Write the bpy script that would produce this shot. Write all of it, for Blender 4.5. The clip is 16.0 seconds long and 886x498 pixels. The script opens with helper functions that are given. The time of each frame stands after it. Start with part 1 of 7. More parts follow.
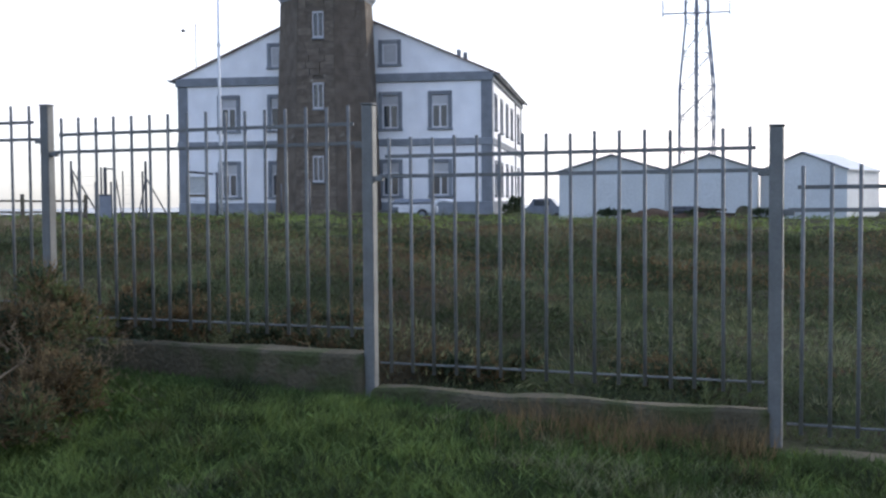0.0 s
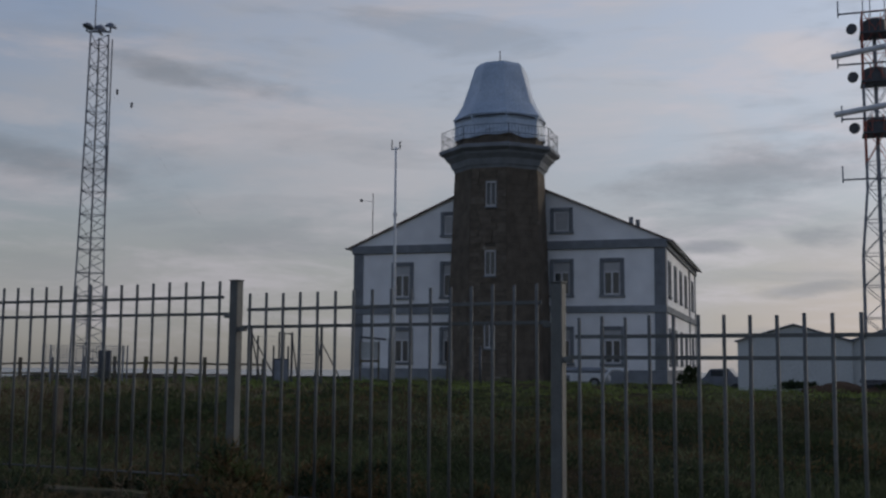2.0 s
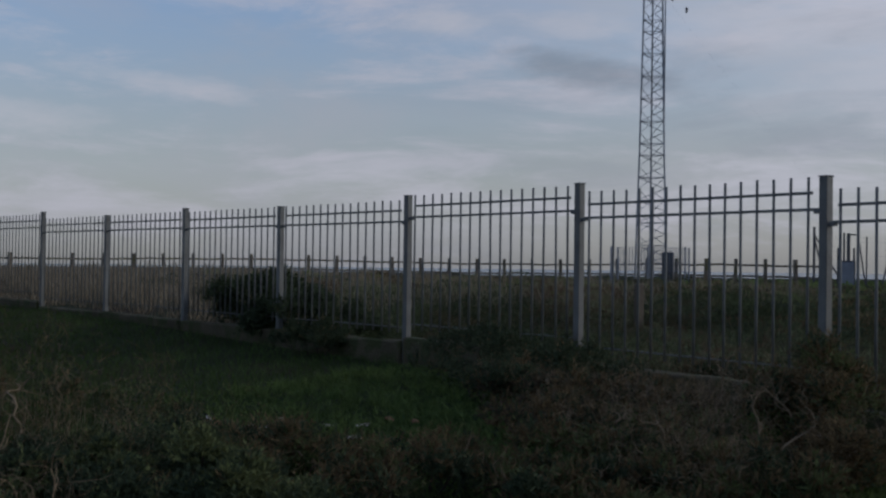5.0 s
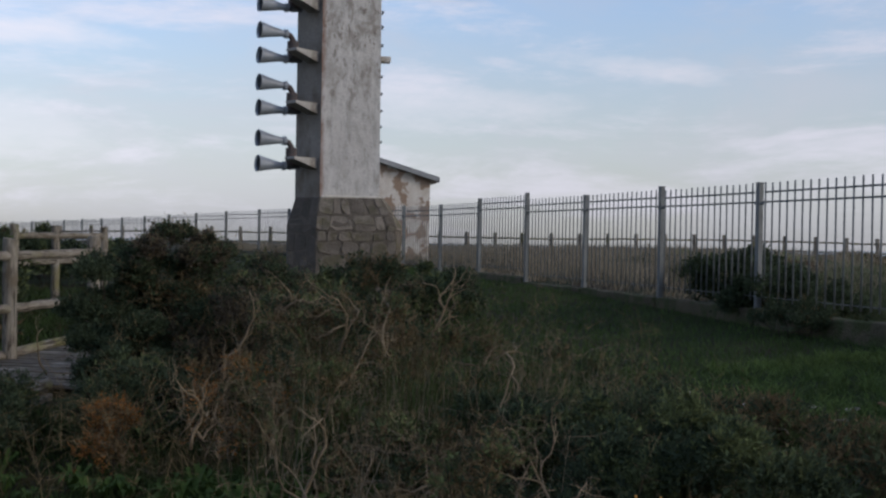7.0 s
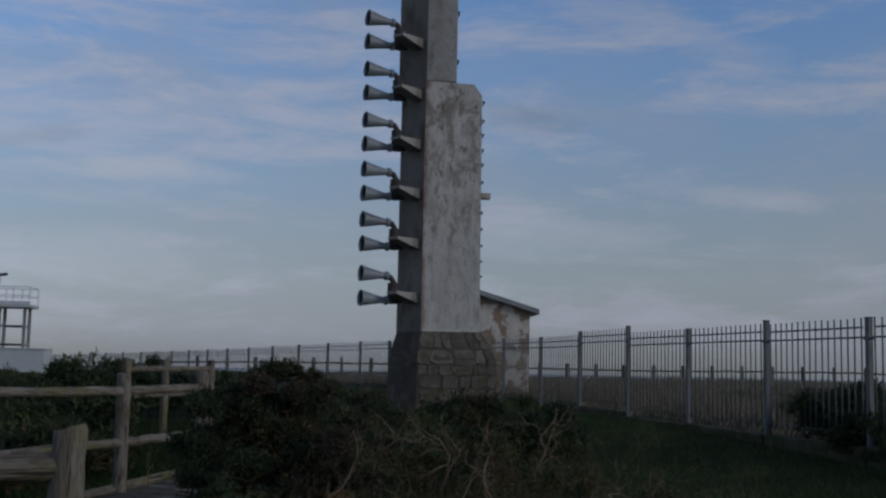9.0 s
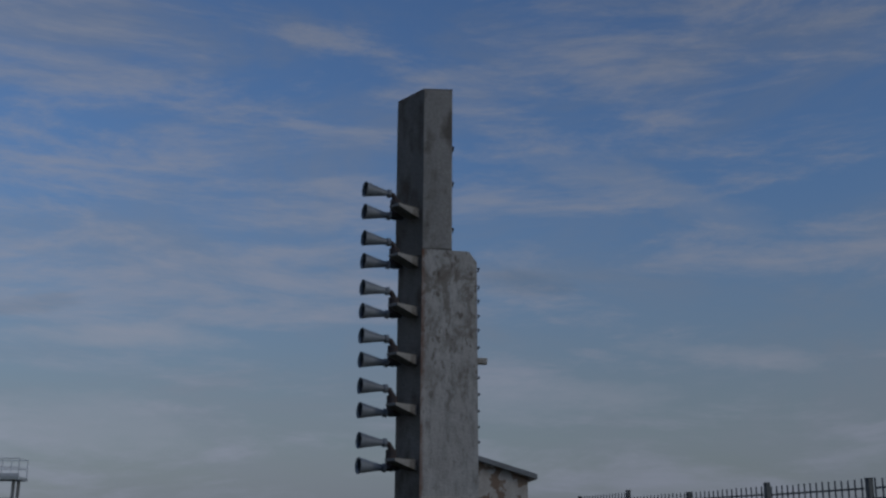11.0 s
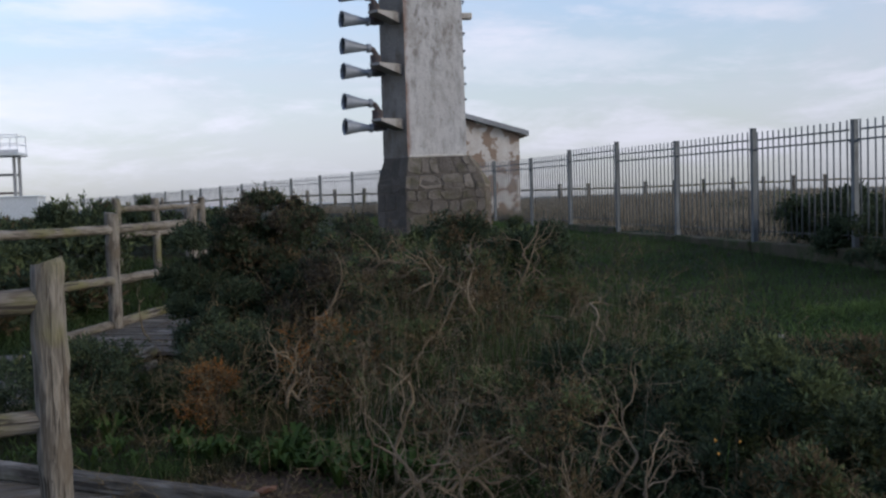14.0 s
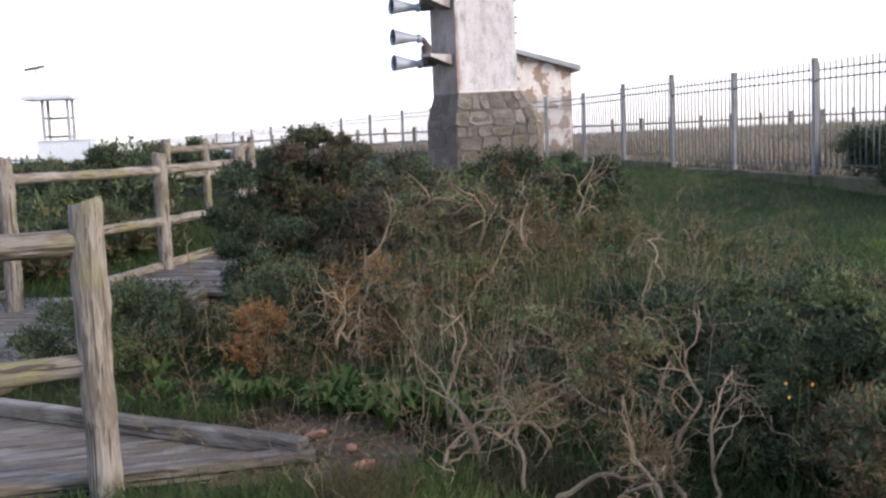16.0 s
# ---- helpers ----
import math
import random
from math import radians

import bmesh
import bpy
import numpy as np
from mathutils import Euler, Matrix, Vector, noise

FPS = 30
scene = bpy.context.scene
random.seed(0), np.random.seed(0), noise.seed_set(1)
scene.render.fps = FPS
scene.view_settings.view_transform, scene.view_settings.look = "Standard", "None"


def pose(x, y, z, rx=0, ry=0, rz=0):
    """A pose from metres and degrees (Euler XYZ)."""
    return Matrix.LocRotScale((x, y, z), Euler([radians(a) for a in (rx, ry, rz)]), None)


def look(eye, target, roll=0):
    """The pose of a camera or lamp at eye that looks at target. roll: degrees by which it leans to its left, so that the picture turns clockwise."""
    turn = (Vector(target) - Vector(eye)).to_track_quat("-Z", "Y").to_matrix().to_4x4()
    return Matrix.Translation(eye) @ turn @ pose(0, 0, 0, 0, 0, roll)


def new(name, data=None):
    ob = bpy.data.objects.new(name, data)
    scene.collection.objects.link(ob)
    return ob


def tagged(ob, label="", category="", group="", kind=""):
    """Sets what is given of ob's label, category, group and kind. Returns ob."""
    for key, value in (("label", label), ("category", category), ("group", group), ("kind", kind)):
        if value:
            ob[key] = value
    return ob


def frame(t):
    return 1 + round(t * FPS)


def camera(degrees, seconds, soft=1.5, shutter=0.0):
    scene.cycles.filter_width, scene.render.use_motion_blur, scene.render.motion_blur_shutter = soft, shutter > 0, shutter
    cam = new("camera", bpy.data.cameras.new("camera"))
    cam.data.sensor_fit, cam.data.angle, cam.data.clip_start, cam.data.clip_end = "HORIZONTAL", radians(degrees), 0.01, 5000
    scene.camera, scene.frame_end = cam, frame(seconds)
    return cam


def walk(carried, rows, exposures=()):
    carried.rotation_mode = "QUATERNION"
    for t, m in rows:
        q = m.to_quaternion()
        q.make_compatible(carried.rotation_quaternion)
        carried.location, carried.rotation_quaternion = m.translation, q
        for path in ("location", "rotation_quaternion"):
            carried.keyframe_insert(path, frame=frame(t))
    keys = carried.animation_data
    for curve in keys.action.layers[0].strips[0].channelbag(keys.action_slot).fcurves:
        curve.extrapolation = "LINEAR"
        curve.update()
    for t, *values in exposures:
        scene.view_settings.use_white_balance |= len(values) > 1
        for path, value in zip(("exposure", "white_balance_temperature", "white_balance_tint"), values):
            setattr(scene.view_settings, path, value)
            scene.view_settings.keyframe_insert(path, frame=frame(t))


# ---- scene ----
cam = camera(43.8, 16.0, soft=2.4)

# seconds, eye, then the turn to the left of +y, the tilt up and the roll, in degrees
PATH = [
    (0, 0.012, 0.011, 1.568, 22.06, -2.53, -0.44),
    (0.5, -0.166, 0.052, 1.615, 25.70, -1.59, 0.22),
    (1, -0.193, 0.093, 1.640, 28.77, 0.19, 0.55),
    (1.5, -0.249, 0.209, 1.673, 30.03, 3.05, 0.52),
    (2, -0.245, 0.217, 1.681, 30.77, 6.03, 0.44),
    (2.5, -0.216, 0.175, 1.680, 31.37, 6.76, 0.38),
    (3, -0.198, 0.090, 1.676, 32.46, 4.91, 0.41),
    (3.5, -0.168, 0.001, 1.665, 36.73, 3.21, 0.65),
    (4, -0.073, -0.153, 1.641, 43.98, 2.11, 0.68),
    (4.5, -0.198, -0.246, 1.604, 51.21, 1.48, 0.66),
    (5, -0.192, -0.276, 1.603, 58.83, 0.74, 0.72),
    (5.2, -0.234, -0.297, 1.612, 61.75, 0.45, 0.57),
    (7.3, -0.195, -0.387, 1.524, 84.93, -0.28, 1.18),
    (7.5, -0.189, -0.401, 1.524, 85.91, 0.09, 1.23),
    (8, -0.177, -0.408, 1.536, 87.59, 1.61, 1.20),
    (8.5, -0.112, -0.389, 1.563, 88.10, 3.74, 1.22),
    (9, -0.079, -0.391, 1.593, 88.18, 6.10, 1.19),
    (9.5, -0.034, -0.398, 1.614, 88.23, 8.46, 1.02),
    (10, 0.092, -0.450, 1.562, 88.14, 11.00, 0.84),
    (10.2, 0.162, -0.450, 1.573, 88.14, 11.95, 0.67),
    (11.1, 0.170, -0.470, 1.600, 87.90, 14.60, 0.35),
    (12.3, 0.087, -0.336, 1.593, 87.97, 10.38, -0.09),
    (12.5, 0.059, -0.317, 1.608, 87.95, 8.70, -0.23),
    (13, -0.003, -0.305, 1.587, 87.87, 4.40, -0.92),
    (13.5, -0.053, -0.291, 1.562, 87.87, 0.21, -1.43),
    (14, -0.094, -0.285, 1.540, 87.89, -2.84, -1.74),
    (14.5, -0.151, -0.278, 1.532, 88.07, -4.88, -1.94),
    (15, -0.208, -0.272, 1.519, 88.43, -6.11, -2.25),
    (15.5, -0.270, -0.269, 1.512, 89.52, -6.45, -2.48),
    (16, -0.317, -0.281, 1.516, 90.69, -5.93, -2.51),
]


def aimed(x, y, z, yaw, tilt, roll):
    a, b = radians(yaw), radians(tilt)
    ahead = Vector((-math.sin(a) * math.cos(b), math.cos(a) * math.cos(b), math.sin(b)))
    eye = Vector((x, y, z))
    return look(eye, eye + ahead, roll)


EXPOSURES = [
    (0.0, 1.98), (0.5, 1.66), (1.0, 1.2), (1.5, 0.57), (2.0, 0.0), (2.5, -0.32), (3.0, -0.14), (3.5, 0.19), (4.0, 0.21),
    (4.5, 0.18), (5.2, 0.22), (7.3, 0.9), (7.5, 0.85), (8.0, 0.6), (8.5, 0.05), (9.0, -0.25), (9.5, -0.5), (10.2, -0.72),
    (12.3, -0.9), (13.0, -0.45), (13.5, 0.30), (14.0, 1.02), (14.5, 1.42), (15.0, 2.15), (15.5, 2.45), (16.0, 2.5),
]
# seconds, kelvin, tint of the camera's own white balance
WHITE = ((0, 1.6, 3, 5, 7.4, 9, 10.2, 12.4, 13.5, 14.5, 16), (6100, 6450, 6250, 5900, 6050, 5550, 5350, 5350, 5700, 6000, 6250), (10, 9, 10, 9, 10, 7, 6, 6, 8, 12, 17))
walk(cam, [(t, aimed(*row)) for t, *row in PATH], [(t, e, float(np.interp(t, *WHITE[:2])), float(np.interp(t, WHITE[0], WHITE[2]))) for t, e in EXPOSURES])

# ---- sky, sun ----
SUN_AZ = -28.0      # degrees to the left of +y; the low sun stands behind cloud on the right
SUN_EL = 14.0
world = bpy.data.worlds.new("sky")
scene.world = world
world.use_nodes = True
wn, wl = world.node_tree.nodes, world.node_tree.links
wn.clear()
w_out = wn.new("ShaderNodeOutputWorld")
w_bg = wn.new("ShaderNodeBackground")
w_sky = wn.new("ShaderNodeTexSky")
w_sky.sky_type = 'NISHITA'
w_sky.sun_disc = False
w_sky.sun_elevation = radians(SUN_EL)
w_sky.sun_rotation = radians(-SUN_AZ)
w_sky.air_density, w_sky.dust_density, w_sky.ozone_density = 1.0, 0.7, 2.2


def wnode(kind, **values):
    n = wn.new(kind)
    for key, value in values.items():
        n.inputs[key].default_value = value
    return n


def wmath(op, a, b=None, clamp=False):
    n = wn.new("ShaderNodeMath")
    n.operation, n.use_clamp = op, clamp
    for i, v in enumerate((a, b)):
        if v is None:
            continue
        if isinstance(v, (int, float)):
            n.inputs[i].default_value = v
        else:
            wl.new(v, n.inputs[i])
    return n.outputs[0]


w_co = wn.new("ShaderNodeTexCoord")


def cloud_layer(scale, turn, size, detail, lo, hi, rough=0.55, warp=0.6):
    """Cloud drawn out along the horizon."""
    mp = wn.new("ShaderNodeMapping")
    mp.inputs["Rotation"].default_value = [radians(a) for a in turn]
    mp.inputs["Scale"].default_value = scale
    wl.new(w_co.outputs["Generated"], mp.inputs[0])
    nz = wnode("ShaderNodeTexNoise", Scale=size, Detail=detail, Roughness=rough, Distortion=warp)
    wl.new(mp.outputs[0], nz.inputs[0])
    mr = wn.new("ShaderNodeMapRange")
    mr.interpolation_type = 'SMOOTHSTEP'
    mr.inputs[1].default_value, mr.inputs[2].default_value = lo, hi
    wl.new(nz.outputs[0], mr.inputs[0])
    return mr.outputs[0]


haze = cloud_layer((1.0, 1.0, 3.0), (12, 6, 0), 3.0, 7, 0.38, 0.68, 0.6)
wisps = cloud_layer((1.0, 1.0, 5.0), (14, 10, 20), 4.6, 9, 0.44, 0.70, 0.66, 0.30)
bank = cloud_layer((1.0, 1.0, 5.5), (4, -4, 40), 4.2, 8, 0.48, 0.66, 0.58, 0.5)
w_hsv = wnode("ShaderNodeHueSaturation", Hue=0.512, Saturation=1.06, Value=1.0)
wl.new(w_sky.outputs[0], w_hsv.inputs["Color"])
w_bw = wn.new("ShaderNodeRGBToBW")
wl.new(w_sky.outputs[0], w_bw.inputs[0])


def tinted(color, gain):
    mixn = wn.new("ShaderNodeMix")
    mixn.data_type, mixn.blend_type = 'RGBA', 'MULTIPLY'
    mixn.inputs[0].default_value = 1.0
    g = wmath('MULTIPLY', wmath('POWER', wmath('DIVIDE', w_bw.outputs[0], 2.2), 0.55), 2.2 * gain)
    wl.new(g, mixn.inputs[6])
    mixn.inputs[7].default_value = (*color, 1)
    return mixn.outputs[2]


def wmix(fac, a, b):
    n = wn.new("ShaderNodeMix")
    n.data_type = 'RGBA'
    wl.new(fac, n.inputs[0]), wl.new(a, n.inputs[6]), wl.new(b, n.inputs[7])
    return n.outputs[2]


w_sep = wn.new("ShaderNodeSeparateXYZ")
wl.new(w_co.outputs["Generated"], w_sep.inputs[0])
low = wn.new("ShaderNodeMapRange")          # the air is thicker and greyer towards the horizon
low.interpolation_type = 'SMOOTHSTEP'
for k, v in enumerate((0.0, 0.34, 0.85, 0.08)):
    low.inputs[k + 1].default_value = v
wl.new(w_sep.outputs[2], low.inputs[0])
sunward = wn.new("ShaderNodeMapRange")      # the darker cloud lies on the sun's side of the sky
sunward.interpolation_type = 'SMOOTHSTEP'
sunward.inputs[1].default_value, sunward.inputs[2].default_value = 0.35, 0.9
wl.new(w_sep.outputs[1], sunward.inputs[0])
glow = wmix(sunward.outputs[0], tinted((1.03, 0.99, 0.98), 0.94), tinted((1.06, 0.99, 0.91), 0.74))
veil = wmix(low.outputs[0], w_hsv.outputs[0], glow)
thick = wmath('ADD', wmath('MULTIPLY', haze, 0.50), wmath('MULTIPLY', sunward.outputs[0], 0.32))
veil = wmix(thick, veil, tinted((1.0, 0.975, 1.035), 1.06))


def ramp(v, lo, hi, a=0.0, b=1.0):
    n = wn.new("ShaderNodeMapRange")
    n.interpolation_type = 'SMOOTHSTEP'
    for i, q in enumerate((lo, hi, a, b)):
        n.inputs[i + 1].default_value = q
    wl.new(v, n.inputs[0])
    return n.outputs[0]


# thin bright cloud above the sun's side, and warm air low down towards the sun
veil = wmix(wmath('MULTIPLY', sunward.outputs[0], ramp(w_sep.outputs[2], 0.09, 0.24, 0.0, 0.48)), veil, tinted((0.95, 0.985, 1.06), 1.45))
veil = wmix(wmath('MULTIPLY', ramp(w_sep.outputs[1], 0.93, 1.0), ramp(w_sep.outputs[2], 0.15, 0.02, 0.0, 0.75)), veil, tinted((1.20, 1.0, 0.86), 0.98))
veil = wmix(wmath('MULTIPLY', wisps, 0.72), veil, tinted((1.03, 0.97, 1.04), 1.34))
veil = wmix(wmath('MULTIPLY', wmath('MULTIPLY', bank, sunward.outputs[0]), 0.35), veil, tinted((0.82, 0.92, 1.06), 0.68))
w_bend = wnode("ShaderNodeTexNoise", Scale=5.0, Detail=6.0, Roughness=0.6)
w_fray = wnode("ShaderNodeTexNoise", Scale=13.0, Detail=8.0, Roughness=0.62)
flat = wn.new("ShaderNodeMapping")
flat.inputs["Scale"].default_value = (1.0, 1.0, 3.2)
wl.new(w_co.outputs["Generated"], flat.inputs[0])
wl.new(flat.outputs[0], w_bend.inputs[0]), wl.new(flat.outputs[0], w_fray.inputs[0])
bent = wn.new("ShaderNodeVectorMath")
bent.operation = 'MULTIPLY_ADD'
wl.new(w_bend.outputs["Color"], bent.inputs[0])
bent.inputs[1].default_value, bent.inputs[2].default_value = (0.10, 0.10, 0.030), (-0.05, -0.05, -0.015)
w_way = wn.new("ShaderNodeVectorMath")
wl.new(w_co.outputs["Generated"], w_way.inputs[0]), wl.new(bent.outputs[0], w_way.inputs[1])


def along_way(axis):
    n = wn.new("ShaderNodeVectorMath")
    n.operation = 'DOT_PRODUCT'
    wl.new(w_way.outputs[0], n.inputs[0])
    n.inputs[1].default_value = axis
    return n.outputs["Value"]


def cloud_bars(rows):
    """Single long clouds: degrees left of +y, elevation, half length, half height, slope up to the right, density."""
    cover = None
    for left, up, long, tall, slope, dense in rows:
        a, b, c = radians(left), radians(up), radians(slope)
        ahead = Vector((-math.sin(a) * math.cos(b), math.cos(a) * math.cos(b), math.sin(b)))
        level = Vector((math.cos(a), math.sin(a), 0))
        above = level.cross(ahead)
        u = along_way((level * math.cos(c) + above * math.sin(c)) / math.tan(radians(long)))
        v = along_way((above * math.cos(c) - level * math.sin(c)) / math.tan(radians(tall)))
        off = wmath('ADD', wmath('MULTIPLY', u, u), wmath('MULTIPLY', v, v))
        off = wmath('ADD', off, wmath('MULTIPLY', wmath('SUBTRACT', w_fray.outputs[0], 0.5), 3.2))
        mr = wn.new("ShaderNodeMapRange")
        mr.interpolation_type = 'SMOOTHSTEP'
        for i, q in enumerate((1.5, -0.3, 0.0, dense)):
            mr.inputs[i + 1].default_value = q
        wl.new(off, mr.inputs[0])
        one = wmath('MULTIPLY', mr.outputs[0], wmath('GREATER_THAN', along_way(ahead), 0.0))
        cover = one if cover is None else wmath('MAXIMUM', cover, one)
    return cover


PALE_CLOUDS = [
    (12.0, 15.4, 2.9, 0.82, -10, 0.8), (58.7, 12.5, 2.4, 0.88, 0, 0.5), (51.9, 12.4, 3.2, 0.88, 0, 0.4), (73.4, 8.9, 3.8, 0.53, -12, 0.5),
    (41.0, 11.9, 6.5, 1.47, 0, 0.4), (104.0, 9.6, 6.2, 0.65, 0, 0.55), (73.8, 9.0, 4.1, 0.65, -6, 0.45), (83.6, 6.9, 6.5, 1.18, 0, 0.45),
    (76.9, 17.4, 7.6, 1.18, -22, 0.3), (106.0, 5.0, 7.6, 1.76, 0, 0.4), (36.8, 9.0, 7.6, 1.76, 10, 0.35),
]
DARK_CLOUDS = [
    (43.6, 14.5, 5.6, 0.71, -8, 0.55), (51.0, 9.8, 5.6, 1.06, -9, 0.5), (14.8, 9.8, 6.5, 1.53, 6, 0.6), (17.7, 6.0, 1.8, 0.50, 0, 0.6),
    (11.4, 6.5, 2.1, 0.65, 0, 0.6), (12.2, 3.8, 2.9, 0.41, 4, 0.5), (4.0, 7.0, 5.9, 1.32, 0, 0.5), (4.3, 4.4, 5.6, 0.82, 4, 0.55),
    (84.1, 12.8, 3.2, 0.88, -4, 0.2), (108.9, 11.1, 2.6, 0.47, 5, 0.18),
]
veil = wmix(cloud_bars(PALE_CLOUDS), veil, tinted((1.04, 0.98, 1.02), 1.36))
veil = wmix(cloud_bars(DARK_CLOUDS), veil, tinted((0.84, 0.92, 1.05), 0.60))
rise = wn.new("ShaderNodeMapRange")         # cloud cover brightens from the horizon to the zenith
rise.interpolation_type = 'SMOOTHSTEP'
for k, v in enumerate((-0.05, 0.42, 0.76, 1.16)):
    rise.inputs[k + 1].default_value = v
wl.new(w_sep.outputs[2], rise.inputs[0])
grade = wn.new("ShaderNodeVectorMath")
grade.operation = 'SCALE'
wl.new(veil, grade.inputs[0]), wl.new(rise.outputs[0], grade.inputs["Scale"])
veil = grade.outputs[0]
wl.new(veil, w_bg.inputs[0])
w_bg.inputs[1].default_value = 0.13
wl.new(w_bg.outputs[0], w_out.inputs[0])

sun_data = bpy.data.lights.new("sun", 'SUN')
sun_data.energy, sun_data.angle, sun_data.color = 0.7, radians(14), (1.0, 0.86, 0.70)
sun = new("sun", sun_data)
sa, se = radians(SUN_AZ), radians(SUN_EL + 4)
sun_way = Vector((-math.sin(sa) * math.cos(se), math.cos(sa) * math.cos(se), math.sin(se)))
sun.matrix_world = look(sun_way * 50, (0, 0, 0))


# ---- materials ----
def material(name, color, rough=0.8, dark=0.6, scale=3.0, fine=40.0, bump=0.3, metal=0.0, island=0.0, piece=0.0,
             tint=None, spots=None, streak=0.0, depth=0.02, grainless=True):
    """A two-scale surface: broad blotches towards `tint`, fine grain, relief; `island`/`piece` vary it leaf by leaf or piece by piece.
    spots: (color, low, high, scale) lays patches of a second colour over it; streak stretches the blotches upright."""
    m = bpy.data.materials.new(name)
    m.use_nodes = True
    nt = m.node_tree
    n, l = nt.nodes, nt.links
    bsdf = n["Principled BSDF"]
    bsdf.inputs["Roughness"].default_value = rough
    bsdf.inputs["Metallic"].default_value = metal
    co = n.new("ShaderNodeTexCoord")
    mp = n.new("ShaderNodeMapping")
    mp.inputs["Scale"].default_value = (1, 1, 1.0 - 0.85 * streak)
    geo = n.new("ShaderNodeNewGeometry")
    if piece:
        info = n.new("ShaderNodeObjectInfo")
        add = n.new("ShaderNodeVectorMath")
        add.operation = 'MULTIPLY_ADD'
        sc = n.new("ShaderNodeCombineXYZ")
        for i in range(3):
            l.new(info.outputs["Random"], sc.inputs[i])
        l.new(sc.outputs[0], add.inputs[0])
        add.inputs[1].default_value = (37, 53, 29)
        l.new(co.outputs["Object"], add.inputs[2])
        l.new(add.outputs[0], mp.inputs[0])
    else:
        l.new(co.outputs["Object"], mp.inputs[0])

    def noise_of(s, d, plain=False):
        x = n.new("ShaderNodeTexNoise")
        x.inputs["Scale"].default_value, x.inputs["Detail"].default_value = s, d
        l.new(co.outputs["Object"] if plain else mp.outputs[0], x.inputs[0])
        return x.outputs[0]

    def blend(fac, a, b, how='MIX'):
        x = n.new("ShaderNodeMix")
        x.data_type, x.blend_type = 'RGBA', how
        for i, v in ((0, fac), (6, a), (7, b)):
            if isinstance(v, (int, float)):
                x.inputs[i].default_value = v
            elif isinstance(v, tuple):
                x.inputs[i].default_value = (*v, 1)
            else:
                l.new(v, x.inputs[i])
        return x.outputs[2]

    def ranged(v, lo, hi, to0=0.0, to1=1.0):
        x = n.new("ShaderNodeMapRange")
        for i, k in enumerate((lo, hi, to0, to1)):
            x.inputs[i + 1].default_value = k
        l.new(v, x.inputs[0])
        return x.outputs[0]

    broad, grain = noise_of(scale, 4), noise_of(fine, 5, grainless)
    c = blend(ranged(broad, 0.32, 0.68), color, tint or tuple(k * dark for k in color))
    if spots:
        sc_, lo, hi, ss = spots
        c = blend(ranged(noise_of(ss, 6), lo, hi), c, sc_)
    c = blend(1.0, c, blend(ranged(grain, 0.25, 0.75), (0.84, 0.84, 0.84), (1.12, 1.12, 1.12)), 'MULTIPLY')
    vary = None
    if island:
        vary = ranged(geo.outputs["Random Per Island"], 0, 1, 1 - island, 1 + island)
    elif piece:
        vary = ranged(info.outputs["Random"], 0, 1, 1 - piece, 1 + piece)
    if vary is not None:
        hsv = n.new("ShaderNodeHueSaturation")
        l.new(c, hsv.inputs["Color"]), l.new(vary, hsv.inputs["Value"])
        c = hsv.outputs[0]
    l.new(c, bsdf.inputs["Base Color"])
    if rough >= 0.75 and not metal:
        bsdf.inputs["Specular IOR Level"].default_value = 0.12
    if island:                              # thin leaves let some light through
        thin, both = n.new("ShaderNodeBsdfTranslucent"), n.new("ShaderNodeMixShader")
        both.inputs[0].default_value = 0.32
        l.new(c, thin.inputs[0])
        l.new(bsdf.outputs[0], both.inputs[1]), l.new(thin.outputs[0], both.inputs[2])
        l.new(both.outputs[0], n["Material Output"].inputs[0])
    if bump:
        b = n.new("ShaderNodeBump")
        b.inputs["Strength"].default_value, b.inputs["Distance"].default_value = bump, depth
        l.new(grain, b.inputs["Height"]), l.new(b.outputs[0], bsdf.inputs["Normal"])
    return m


